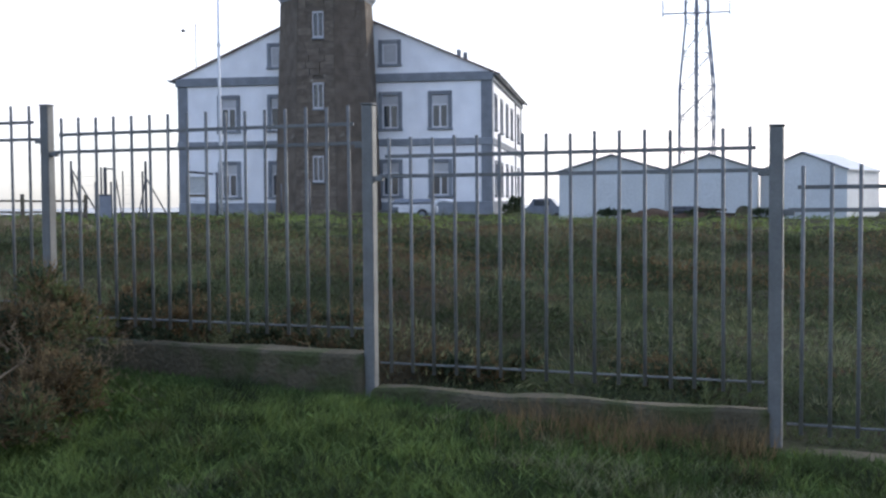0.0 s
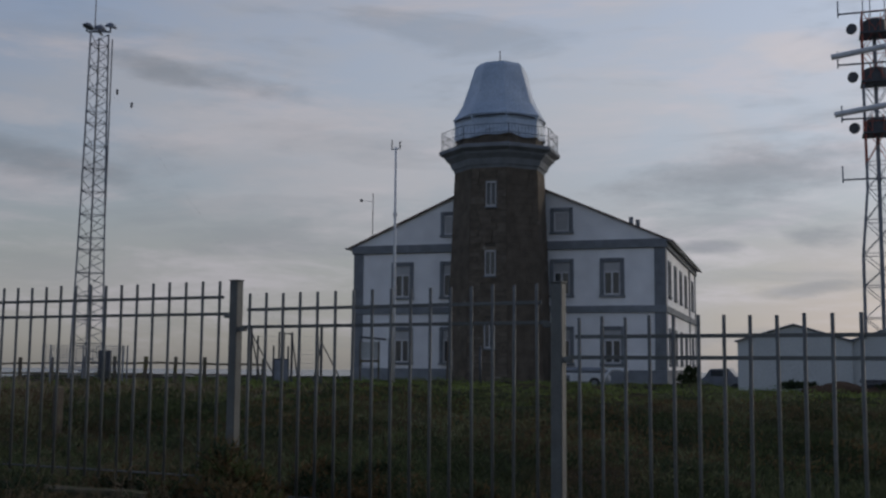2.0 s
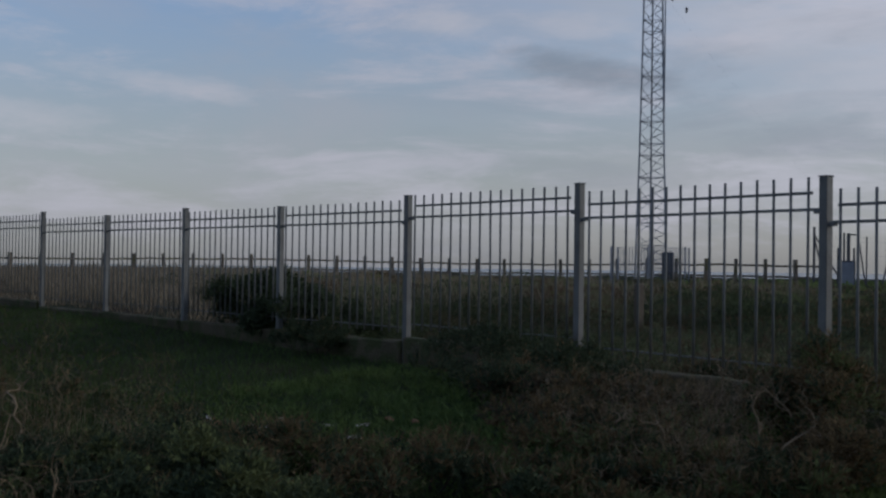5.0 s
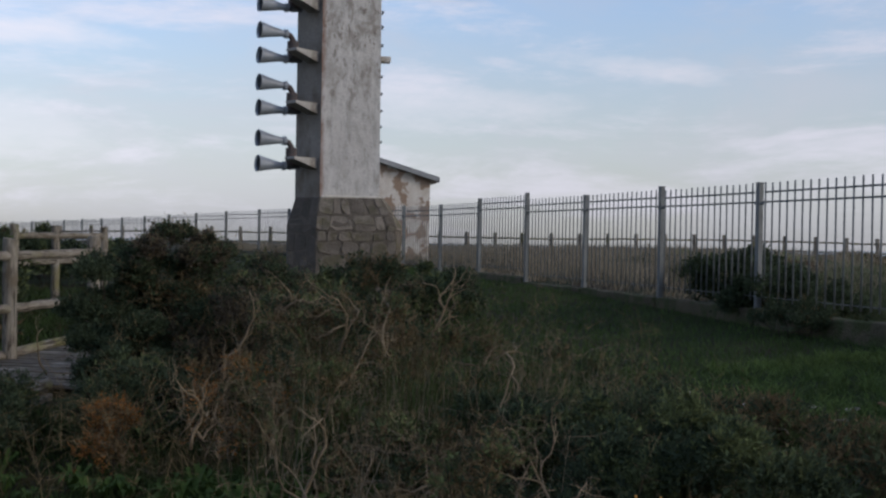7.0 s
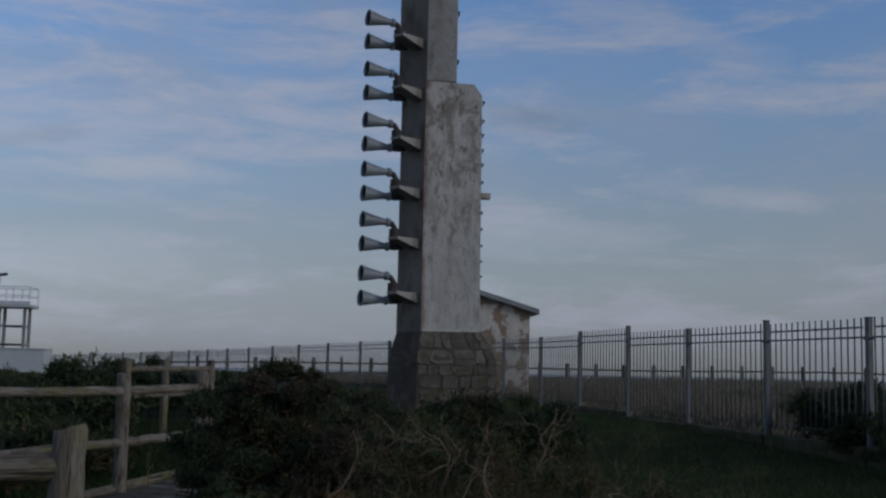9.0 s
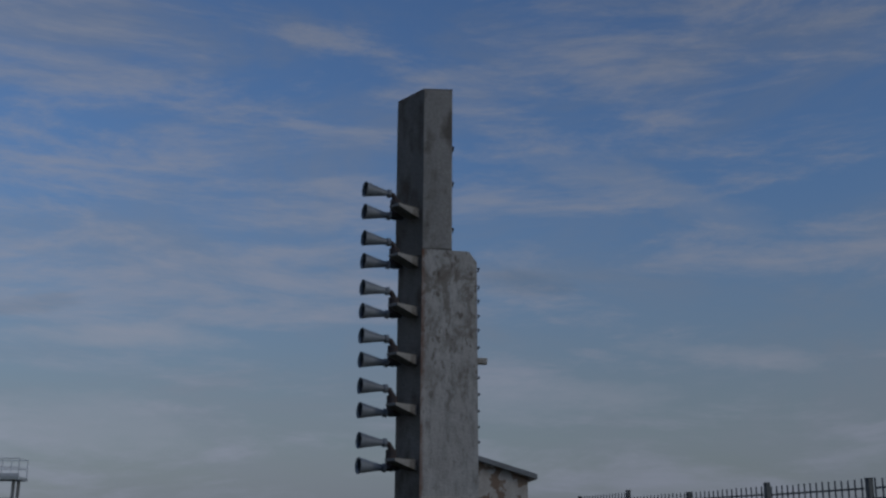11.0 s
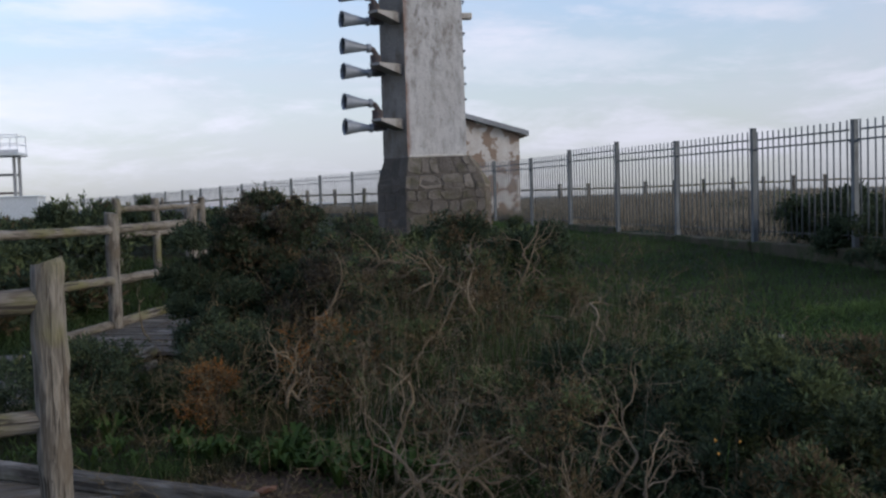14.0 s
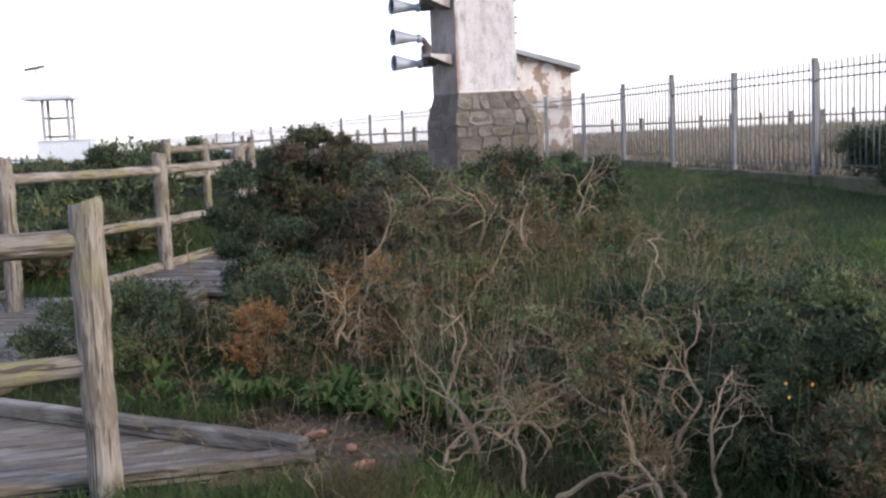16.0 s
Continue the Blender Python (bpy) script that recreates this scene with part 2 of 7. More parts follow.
M = dict(
    ground=material("meadow_soil", (0.026, 0.032, 0.011), 0.95, 0.6, 0.45, 14, 0.6, spots=((0.032, 0.024, 0.012), 0.48, 0.62, 0.6), depth=0.08),
    sea=material("sea_water", (0.05, 0.08, 0.11), 0.25, 0.8, 0.01, 0.3, 0.2, depth=0.3),
    lawn=material("lawn_grass", (0.074, 0.118, 0.034), 0.8, 0.62, 1.4, 30, 0, island=0.35),
    scrub_grass=material("scrub_grass", (0.050, 0.078, 0.024), 0.85, 0.6, 2.4, 30, 0, island=0.4, spots=((0.068, 0.056, 0.027), 0.52, 0.64, 2.0)),
    crest=material("mown_grass", (0.165, 0.215, 0.066), 0.9, 0.75, 0.5, 20, 0, island=0.3),
    turf=material("turf_tuft", (0.125, 0.178, 0.050), 0.75, 0.6, 1.8, 30, 0, island=0.4),
    meadow=material("meadow_grass", (0.047, 0.066, 0.029), 0.9, 0.70, 1.0, 20, 0, island=0.30, tint=(0.108, 0.130, 0.062), spots=((0.092, 0.071, 0.042), 0.53, 0.60, 0.30)),
    tussock_pale=material("bleached_tussock", (0.168, 0.182, 0.098), 0.9, 0.70, 1.5, 20, 0, island=0.35),
    tussock_red=material("rusty_tussock", (0.112, 0.078, 0.048), 0.9, 0.70, 1.5, 20, 0, island=0.35),
    tussock_dark=material("dark_tussock", (0.036, 0.050, 0.023), 0.9, 0.70, 1.5, 20, 0, island=0.35),
    dry=material("dry_grass", (0.270, 0.225, 0.155), 0.85, 0.7, 1.0, 20, 0, island=0.35),
    gorse=material("gorse_leaf", (0.044, 0.061, 0.034), 0.8, 0.6, 2.2, 30, 0, island=0.45, tint=(0.062, 0.078, 0.040)),
    gorse_light=material("gorse_tip", (0.108, 0.128, 0.052), 0.8, 0.7, 2.2, 30, 0, island=0.4),
    rust=material("withered_gorse", (0.270, 0.125, 0.036), 0.8, 0.6, 3.0, 30, 0, island=0.4),
    heath=material("grey_brown_brush", (0.098, 0.082, 0.058), 0.85, 0.6, 2.5, 30, 0, island=0.4),
    brown=material("dead_brush", (0.150, 0.108, 0.055), 0.85, 0.6, 2.5, 30, 0, island=0.4),
    clover=material("turf_leaf", (0.120, 0.185, 0.052), 0.75, 0.7, 3.0, 30, 0, island=0.4),
    leaf=material("broad_leaf", (0.080, 0.130, 0.030), 0.75, 0.7, 3.0, 30, 0, island=0.4),
    twig=material("bare_wood", (0.225, 0.172, 0.108), 0.8, 0.55, 6.0, 60, 0.4, streak=0.6),
    bark=material("dark_gorse_bark", (0.060, 0.046, 0.032), 0.85, 0.6, 6.0, 60, 0.3),
    fibre=material("dry_spray", (0.190, 0.140, 0.072), 0.85, 0.6, 3.0, 30, 0, island=0.4),
    stem=material("dry_stem", (0.24, 0.205, 0.135), 0.8, 0.7, 6.0, 60, 0, island=0.3),
    steel=material("galvanised_steel", (0.132, 0.138, 0.132), 0.62, 0.70, 5, 50, 0.1, metal=0.10, piece=0.10),
    steel_dark=material("dark_painted_steel", (0.075, 0.080, 0.088), 0.6, 0.7, 5, 50, 0.1, metal=0.2),
    lattice=material("grey_lattice_steel", (0.215, 0.235, 0.268), 0.55, 0.75, 3, 40, 0.1, metal=0.3),
    red=material("faded_red_paint", (0.34, 0.085, 0.055), 0.6, 0.7, 3, 40, 0.1),
    white_steel=material("white_painted_steel", (0.66, 0.67, 0.68), 0.5, 0.85, 3, 40, 0.1),
    kerb=material("cast_concrete", (0.100, 0.088, 0.056), 0.9, 0.45, 2.6, 28, 0.9, tint=(0.070, 0.062, 0.040), spots=((0.054, 0.062, 0.026), 0.46, 0.60, 3.4), depth=0.03),
    render=material("whitewashed_render", (0.82, 0.82, 0.82), 0.74, 0.9, 0.8, 30, 0.3, tint=(0.70, 0.70, 0.70)),
    trim=material("grey_stone_trim", (0.225, 0.240, 0.255), 0.85, 0.75, 1.6, 25, 0.4, piece=0.15),
    stone=material("brown_tower_stone", (0.165, 0.138, 0.108), 0.9, 0.62, 1.4, 18, 0.7, piece=0.17, spots=((0.27, 0.245, 0.205), 0.66, 0.74, 1.2), depth=0.03),
    mortar=material("old_mortar", (0.105, 0.090, 0.074), 0.95, 0.7, 1.2, 25, 0.5),
    tile=material("roof_tile", (0.170, 0.125, 0.105), 0.85, 0.7, 2, 25, 0.4),
    tarp=material("pale_tarpaulin", (0.42, 0.50, 0.60), 0.45, 0.85, 1.0, 8, 0.5, tint=(0.33, 0.41, 0.51), depth=0.05),
    frame=material("white_window_frame", (0.60, 0.60, 0.60), 0.5, 0.9, 3, 40, 0.0),
    blind=material("pale_blind", (0.42, 0.42, 0.42), 0.6, 0.85, 2, 30, 0.0),
    concrete=material("weathered_concrete", (0.54, 0.51, 0.45), 0.9, 0.74, 2.2, 30, 0.35, streak=0.45, tint=(0.39, 0.355, 0.30), spots=((0.215, 0.180, 0.140), 0.50, 0.74, 6.0)),
    # mid tone; on the upper shaft's front it carries that side's light
    concrete_mid=material("grey_weathered_concrete", (0.40, 0.375, 0.335), 0.9, 0.66, 1.1, 22, 0.4, streak=0.55, spots=((0.17, 0.15, 0.125), 0.52, 0.66, 2.6)),
    concrete_old=material("stained_concrete", (0.280, 0.252, 0.212), 0.9, 0.62, 1.0, 22, 0.5, streak=0.6, spots=((0.150, 0.122, 0.092), 0.48, 0.66, 3.0)),
    rubble=material("rubble_stone", (0.195, 0.165, 0.130), 0.9, 0.62, 2.5, 20, 0.8, piece=0.22, spots=((0.105, 0.092, 0.060), 0.50, 0.64, 3.0), depth=0.03),
    lime=material("lime_mortar", (0.58, 0.53, 0.44), 0.9, 0.7, 5.0, 30, 0.6, tint=(0.40, 0.36, 0.29)),
    rusty=material("rusty_pipe", (0.110, 0.078, 0.066), 0.8, 0.6, 6.0, 40, 0.3, tint=(0.060, 0.055, 0.055)),
    smeared=material("mortar_smeared_stone", (0.135, 0.115, 0.092), 0.95, 0.65, 1.6, 20, 0.7, streak=0.4, piece=0.10, spots=((0.085, 0.074, 0.058), 0.46, 0.62, 2.4)),
    joint=material("dark_mortar_joint", (0.128, 0.108, 0.084), 0.95, 0.7, 3, 25, 0.5),
    horn=material("grey_horn_paint", (0.225, 0.245, 0.268), 0.5, 0.8, 3, 30, 0.1, piece=0.1),
    inside=material("dark_horn_throat", (0.05, 0.055, 0.06), 0.7, 0.8, 4, 30, 0.0),
    plaster=material("flaking_plaster", (0.62, 0.575, 0.50), 0.9, 0.72, 2.5, 22, 0.6, tint=(0.47, 0.40, 0.32), spots=((0.285, 0.205, 0.145), 0.485, 0.525, 2.3)),
    slab=material("grey_roof_slab", (0.30, 0.30, 0.29), 0.85, 0.75, 1.5, 25, 0.4),
    canvas=material("white_shed_sheet", (0.51, 0.53, 0.52), 0.7, 0.88, 0.7, 14, 0.2),
    soil=material("bare_soil", (0.105, 0.070, 0.045), 0.95, 0.65, 2.5, 30, 0.6),
    paper=material("pale_litter", (0.40, 0.35, 0.30), 0.8, 0.8, 8, 40, 0.0),
    clay=material("orange_brick", (0.30, 0.155, 0.092), 0.9, 0.7, 8, 40, 0.5),
    black=material("black_rubber", (0.025, 0.025, 0.028), 0.6, 0.8, 8, 40, 0.0),
    bloom=material("yellow_bloom", (0.50, 0.24, 0.03), 0.7, 0.8, 8, 40, 0.0),
)


def log_wood(name="weathered_log", pale=1.0, mossy=(0.150, 0.138, 0.062)):
    """Weathered round timber: long wavering grain, drying cracks, knots and a green bloom, along the piece's own z."""
    m = bpy.data.materials.new(name)
    m.use_nodes = True
    n, l = m.node_tree.nodes, m.node_tree.links
    bsdf = n["Principled BSDF"]
    bsdf.inputs["Roughness"].default_value = 0.88
    bsdf.inputs["Specular IOR Level"].default_value = 0.15
    co, info = n.new("ShaderNodeTexCoord"), n.new("ShaderNodeObjectInfo")
    away = n.new("ShaderNodeVectorMath")
    away.operation = 'MULTIPLY_ADD'
    join = n.new("ShaderNodeCombineXYZ")
    for i in range(3):
        l.new(info.outputs["Random"], join.inputs[i])
    l.new(join.outputs[0], away.inputs[0])
    away.inputs[1].default_value = (31, 47, 23)
    l.new(co.outputs["Object"], away.inputs[2])

    def grain(scale, long, detail, warp, lo, hi):
        mp, nz, mr = n.new("ShaderNodeMapping"), n.new("ShaderNodeTexNoise"), n.new("ShaderNodeMapRange")
        mp.inputs["Scale"].default_value = (1, 1, long)
        nz.inputs["Scale"].default_value, nz.inputs["Detail"].default_value, nz.inputs["Distortion"].default_value = scale, detail, warp
        mr.inputs[1].default_value, mr.inputs[2].default_value = lo, hi
        l.new(away.outputs[0], mp.inputs[0]), l.new(mp.outputs[0], nz.inputs[0]), l.new(nz.outputs[0], mr.inputs[0])
        return mr.outputs[0]

    def over(fac, a, b):
        x = n.new("ShaderNodeMix")
        x.data_type = 'RGBA'
        l.new(fac, x.inputs[0])
        for i, v in ((6, a), (7, b)):
            if isinstance(v, tuple):
                x.inputs[i].default_value = (*v, 1)
            else:
                l.new(v, x.inputs[i])
        return x.outputs[2]
    fine, crack, moss = grain(52, 0.13, 6, 0.9, 0.34, 0.64), grain(30, 0.07, 4, 0.9, 0.37, 0.41), grain(2.4, 0.8, 4, 0.3, 0.52, 0.66)
    c = over(fine, (0.092 * pale, 0.078 * pale, 0.060 * pale), (0.225 * pale, 0.196 * pale, 0.153 * pale))
    c = over(grain(9, 0.35, 5, 1.2, 0.52, 0.62), c, (0.120, 0.098, 0.070))
    c = over(grain(3.5, 0.6, 4, 0.5, 0.50, 0.72), c, (0.250, 0.225, 0.185))
    c = over(moss, c, mossy)
    c = over(crack, (0.060, 0.050, 0.038), c)
    l.new(c, bsdf.inputs["Base Color"])
    bump = n.new("ShaderNodeBump")
    bump.inputs["Strength"].default_value, bump.inputs["Distance"].default_value = 0.8, 0.014
    both = n.new("ShaderNodeMath")
    both.operation = 'MULTIPLY_ADD'
    both.inputs[1].default_value = 0.45
    l.new(fine, both.inputs[0]), l.new(crack, both.inputs[2])
    l.new(both.outputs[0], bump.inputs["Height"]), l.new(bump.outputs[0], bsdf.inputs["Normal"])
    return m


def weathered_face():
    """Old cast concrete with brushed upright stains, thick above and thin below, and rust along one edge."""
    m = bpy.data.materials.new("weathered_concrete_face")
    m.use_nodes = True
    n, l = m.node_tree.nodes, m.node_tree.links
    bsdf = n["Principled BSDF"]
    bsdf.inputs["Roughness"].default_value = 0.9
    bsdf.inputs["Specular IOR Level"].default_value = 0.12
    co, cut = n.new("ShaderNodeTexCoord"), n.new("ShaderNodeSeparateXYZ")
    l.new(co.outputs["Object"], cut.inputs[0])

    def ranged(v, lo, hi, a=0.0, b=1.0):
        x = n.new("ShaderNodeMapRange")
        for i, k in enumerate((lo, hi, a, b)):
            x.inputs[i + 1].default_value = k
        l.new(v, x.inputs[0])
        return x.outputs[0]

    def field(scale, upright, detail, lo, hi, warp=0.0):
        mp, nz = n.new("ShaderNodeMapping"), n.new("ShaderNodeTexNoise")
        mp.inputs["Scale"].default_value = (1, 1, upright)
        nz.inputs["Scale"].default_value, nz.inputs["Detail"].default_value, nz.inputs["Roughness"].default_value, nz.inputs["Distortion"].default_value = scale, detail, 0.68, warp
        l.new(co.outputs["Object"], mp.inputs[0]), l.new(mp.outputs[0], nz.inputs[0])
        return ranged(nz.outputs[0], lo, hi)

    def times(a, b):
        x = n.new("ShaderNodeMath")
        x.operation = 'MULTIPLY'
        l.new(a, x.inputs[0]), l.new(b, x.inputs[1])
        return x.outputs[0]

    def over(fac, a, b):
        x = n.new("ShaderNodeMix")
        x.data_type = 'RGBA'
        l.new(fac, x.inputs[0])
        for i, v in ((6, a), (7, b)):
            if isinstance(v, tuple):
                x.inputs[i].default_value = (*v, 1)
            else:
                l.new(v, x.inputs[i])
        return x.outputs[2]
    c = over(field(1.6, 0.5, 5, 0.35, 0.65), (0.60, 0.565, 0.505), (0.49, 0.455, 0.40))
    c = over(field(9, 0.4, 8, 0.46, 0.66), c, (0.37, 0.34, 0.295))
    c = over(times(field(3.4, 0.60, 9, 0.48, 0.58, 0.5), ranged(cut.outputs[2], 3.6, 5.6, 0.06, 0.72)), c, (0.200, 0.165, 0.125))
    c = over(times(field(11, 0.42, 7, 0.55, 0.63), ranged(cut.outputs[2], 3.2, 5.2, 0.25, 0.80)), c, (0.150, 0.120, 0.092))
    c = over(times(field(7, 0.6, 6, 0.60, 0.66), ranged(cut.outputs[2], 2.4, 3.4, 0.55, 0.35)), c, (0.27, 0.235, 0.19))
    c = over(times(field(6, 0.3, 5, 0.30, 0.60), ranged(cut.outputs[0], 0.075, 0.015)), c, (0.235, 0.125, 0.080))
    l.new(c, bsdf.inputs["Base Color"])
    nz, bump = n.new("ShaderNodeTexNoise"), n.new("ShaderNodeBump")
    nz.inputs["Scale"].default_value, nz.inputs["Detail"].default_value = 26, 6
    bump.inputs["Strength"].default_value, bump.inputs["Distance"].default_value = 0.4, 0.02
    l.new(co.outputs["Object"], nz.inputs[0]), l.new(nz.outputs[0], bump.inputs["Height"]), l.new(bump.outputs[0], bsdf.inputs["Normal"])
    return m


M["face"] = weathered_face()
M["timber"] = log_wood()
M["edge"] = log_wood("mossy_edge_timber", 0.62, (0.088, 0.082, 0.040))
M["board"] = log_wood("grey_deck_board", 0.66, (0.100, 0.088, 0.064))
glass_mat = bpy.data.materials.new("window_glass")
glass_mat.use_nodes = True
g_b = glass_mat.node_tree.nodes["Principled BSDF"]
g_b.inputs["Base Color"].default_value = (0.035, 0.045, 0.055, 1)
g_b.inputs["Roughness"].default_value = 0.08
M["glass"] = glass_mat


# ---- mesh helpers ----
def thing(name, m, label, category, group="", kind=""):
    ob = new(name)
    ob.empty_display_size = 0.2
    ob.matrix_world = m
    return tagged(ob, label, category, group, kind)


def mesh_from(bm, mat, name="mesh", smooth=False):
    me = bpy.data.meshes.new(name)
    bm.normal_update()
    bm.to_mesh(me)
    bm.free()
    me.materials.append(M[mat])
    if smooth:
        for p in me.polygons:
            p.use_smooth = True
    return me


def put(name, me, parent=None, m=None, label="", kind=""):
    """One mesh object, under a thing or a part, at the local pose m."""
    ob = new(name, me)
    if parent is not None:
        ob.parent = parent
    if m is not None:
        ob.matrix_local = m
    return tagged(ob, label, kind=kind)


def part(name, bm, mat, parent, label="", smooth=False, kind=""):
    return put(name, mesh_from(bm, mat, name, smooth), parent, None, label, kind)


def box(bm, x0, x1, y0, y1, z0, z1, bevel=0.0):
    v = [bm.verts.new(p) for p in ((x0, y0, z0), (x1, y0, z0), (x1, y1, z0), (x0, y1, z0), (x0, y0, z1), (x1, y0, z1), (x1, y1, z1), (x0, y1, z1))]
    f = [bm.faces.new([v[i] for i in q]) for q in ((3, 2, 1, 0), (4, 5, 6, 7), (0, 1, 5, 4), (1, 2, 6, 5), (2, 3, 7, 6), (3, 0, 4, 7))]
    if bevel:
        edges = list({e for q in f for e in q.edges})
        bmesh.ops.bevel(bm, geom=edges, offset=bevel, segments=1, affect='EDGES', clamp_overlap=True)
    return bm


def newbox(*a, **k):
    return box(bmesh.new(), *a, **k)


def tube(bm, pts, radii, n=6, caps=True):
    """A tube of n sides along points, with a radius at each."""
    pts = [Vector(p) for p in pts]
    if isinstance(radii, (int, float)):
        radii = [radii] * len(pts)
    rings = []
    side = None
    for i, p in enumerate(pts):
        way = (pts[min(i + 1, len(pts) - 1)] - pts[max(i - 1, 0)]).normalized()
        if side is None:
            side = way.cross(Vector((0, 0, 1)) if abs(way.z) < 0.9 else Vector((1, 0, 0))).normalized()
        side = (side - way * side.dot(way)).normalized()
        other = way.cross(side)
        rings.append([bm.verts.new(p + (side * math.cos(a) + other * math.sin(a)) * radii[i]) for a in (2 * math.pi * k / n for k in range(n))])
    for r0, r1 in zip(rings, rings[1:]):
        for k in range(n):
            bm.faces.new((r0[k], r0[(k + 1) % n], r1[(k + 1) % n], r1[k]))
    if caps:
        bm.faces.new(list(reversed(rings[0]))), bm.faces.new(rings[-1])
    return bm


def newtube(*a, **k):
    return tube(bmesh.new(), *a, **k)


def prism(bm, poly, z0, z1):
    """An upright prism over a plan polygon (counter-clockwise)."""
    lo, hi = [bm.verts.new((x, y, z0)) for x, y in poly], [bm.verts.new((x, y, z1)) for x, y in poly]
    bm.faces.new(list(reversed(lo))), bm.faces.new(hi)
    for i in range(len(poly)):
        j = (i + 1) % len(poly)
        bm.faces.new((lo[i], lo[j], hi[j], hi[i]))
    return bm


def spun(bm, profile, n, turn=0.0, cx_=0.0, cy_=0.0, flatten=1.0, closed=True):
    """Rings of n corners, one for each (radius, height) of the profile."""
    rings = [[bm.verts.new((cx_ + r * math.cos(a), cy_ + flatten * r * math.sin(a), z)) for a in (turn + 2 * math.pi * k / n for k in range(n))] for r, z in profile]
    for r0, r1 in zip(rings, rings[1:]):
        for k in range(n):
            bm.faces.new((r0[k], r0[(k + 1) % n], r1[(k + 1) % n], r1[k]))
    if closed:
        bm.faces.new(list(reversed(rings[0]))), bm.faces.new(rings[-1])
    return bm


def soup(verts, faces_n, mat, name):
    """A mesh from arrays: verts (k, n, 3) as k loose polygons of n corners."""
    k = len(verts)
    me = bpy.data.meshes.new(name)
    me.vertices.add(k * faces_n)
    me.vertices.foreach_set("co", np.ascontiguousarray(verts, dtype=np.float32).ravel())
    me.loops.add(k * faces_n)
    me.loops.foreach_set("vertex_index", np.arange(k * faces_n, dtype=np.int32))
    me.polygons.add(k)
    me.polygons.foreach_set("loop_start", np.arange(0, k * faces_n, faces_n, dtype=np.int32))
    me.update(calc_edges=True)
    me.materials.append(M[mat])
    return me


def step(a, b, x):
    t = np.clip((np.asarray(x, float) - a) / (b - a), 0, 1)
    return t * t * (3 - 2 * t)


def ground_z(x, y):
    """The height of the land: level round the path, a bank up to the fence, then a slow rise, and the cliff's fall to the sea."""
    x, y = np.asarray(x, float), np.asarray(y, float)
    r = np.hypot(x, y)
    near = 0.10 * step(2, 8, r) + 0.35 * step(13, 24, r) + np.clip(0.05 * (-x - 2), -0.4, 0.25) * step(3, 7, y) - 0.02 * step(5.4, 6.9, y) + 0.12 * step(7.6, 12, y)
    far = 0.92 + 0.08 * np.sin(x * 0.11 + 1) * np.sin(y * 0.13) - 0.20 * step(10, 30, y) - 0.14 * step(-24, -10, x) * step(25, 45, y)
    h = near + (far - near) * step(18, 44, r)
    rough = 0.05 * np.sin(x * 1.9 + 0.7 * y) * np.sin(y * 1.7 - 0.6 * x) + 0.04 * np.sin(x * 4.1 + 1) * np.sin(y * 3.7 + 2)
    rough = rough * 1.9 + 0.09 * np.sin(x * 0.9 + 1.3 * np.sin(y * 0.5)) * np.sin(y * 1.05 + 0.5)
    h = h + rough * step(8.2, 14, y) * (0.7 + 0.9 * step(12, 30, r))
    return h - 26 * step(78, 150, r)


def gz(x, y):
    return float(ground_z(x, y))

# ---- land and sea ----
def build_ground():
    radii = list(np.concatenate([np.linspace(0.6, 6, 16), np.linspace(6.4, 16, 34), np.linspace(16.6, 48, 54), np.linspace(49, 80, 22), np.linspace(84, 160, 14), [400, 1200, 4600]]))
    n = 220
    ang = np.linspace(0, 2 * np.pi, n, endpoint=False)
    verts = [(0.0, 0.0, gz(0, 0))]
    for r in radii:
        xs, ys = r * np.cos(ang), r * np.sin(ang)
        verts += list(zip(xs, ys, ground_z(xs, ys)))
    faces = [(0, 1 + k, 1 + (k + 1) % n) for k in range(n)]
    for i in range(len(radii) - 1):
        a, b = 1 + i * n, 1 + (i + 1) * n
        faces += [(a + k, b + k, b + (k + 1) % n, a + (k + 1) % n) for k in range(n)]
    me = bpy.data.meshes.new("ground")
    me.from_pydata(verts, [], faces)
    me.materials.append(M["ground"])
    for p in me.polygons:
        p.use_smooth = True
    tagged(new("ground", me), "rough clifftop meadow of green and brown grass", "ground", kind="structure")
    bm = bmesh.new()
    spun(bm, [(4700, -24), (4700, -20)], 96)
    tagged(new("water", mesh_from(bm, "sea", "water")), "grey-blue sea beyond the cliff edge", "sea", kind="structure")


build_ground()

# ---- steel fence ----
CHAIN = [
    (5.02, 7.05, 1.50), (2.18, 7.12, 1.76), (-0.64, 7.15, 2.01), (-3.44, 7.14, 2.25), (-6.37, 7.17, 2.36), (-9.32, 6.91, 2.45), (-12.25, 6.50, 2.44),
    (-15.14, 6.00, 2.39), (-17.97, 5.50, 2.45), (-20.80, 4.94, 2.40), (-23.63, 4.37, 2.54), (-26.48, 3.79, 2.50), (-29.32, 3.20, 2.42), (-32.05, 2.45, 2.45),
]


def further(chain, to, count, top):
    x0, y0, z0 = chain[-1]
    for k in range(1, count + 1):
        chain.append((x0 + (to[0] - x0) * k / count, y0 + (to[1] - y0) * k / count, z0 + (top - z0) * k / count))


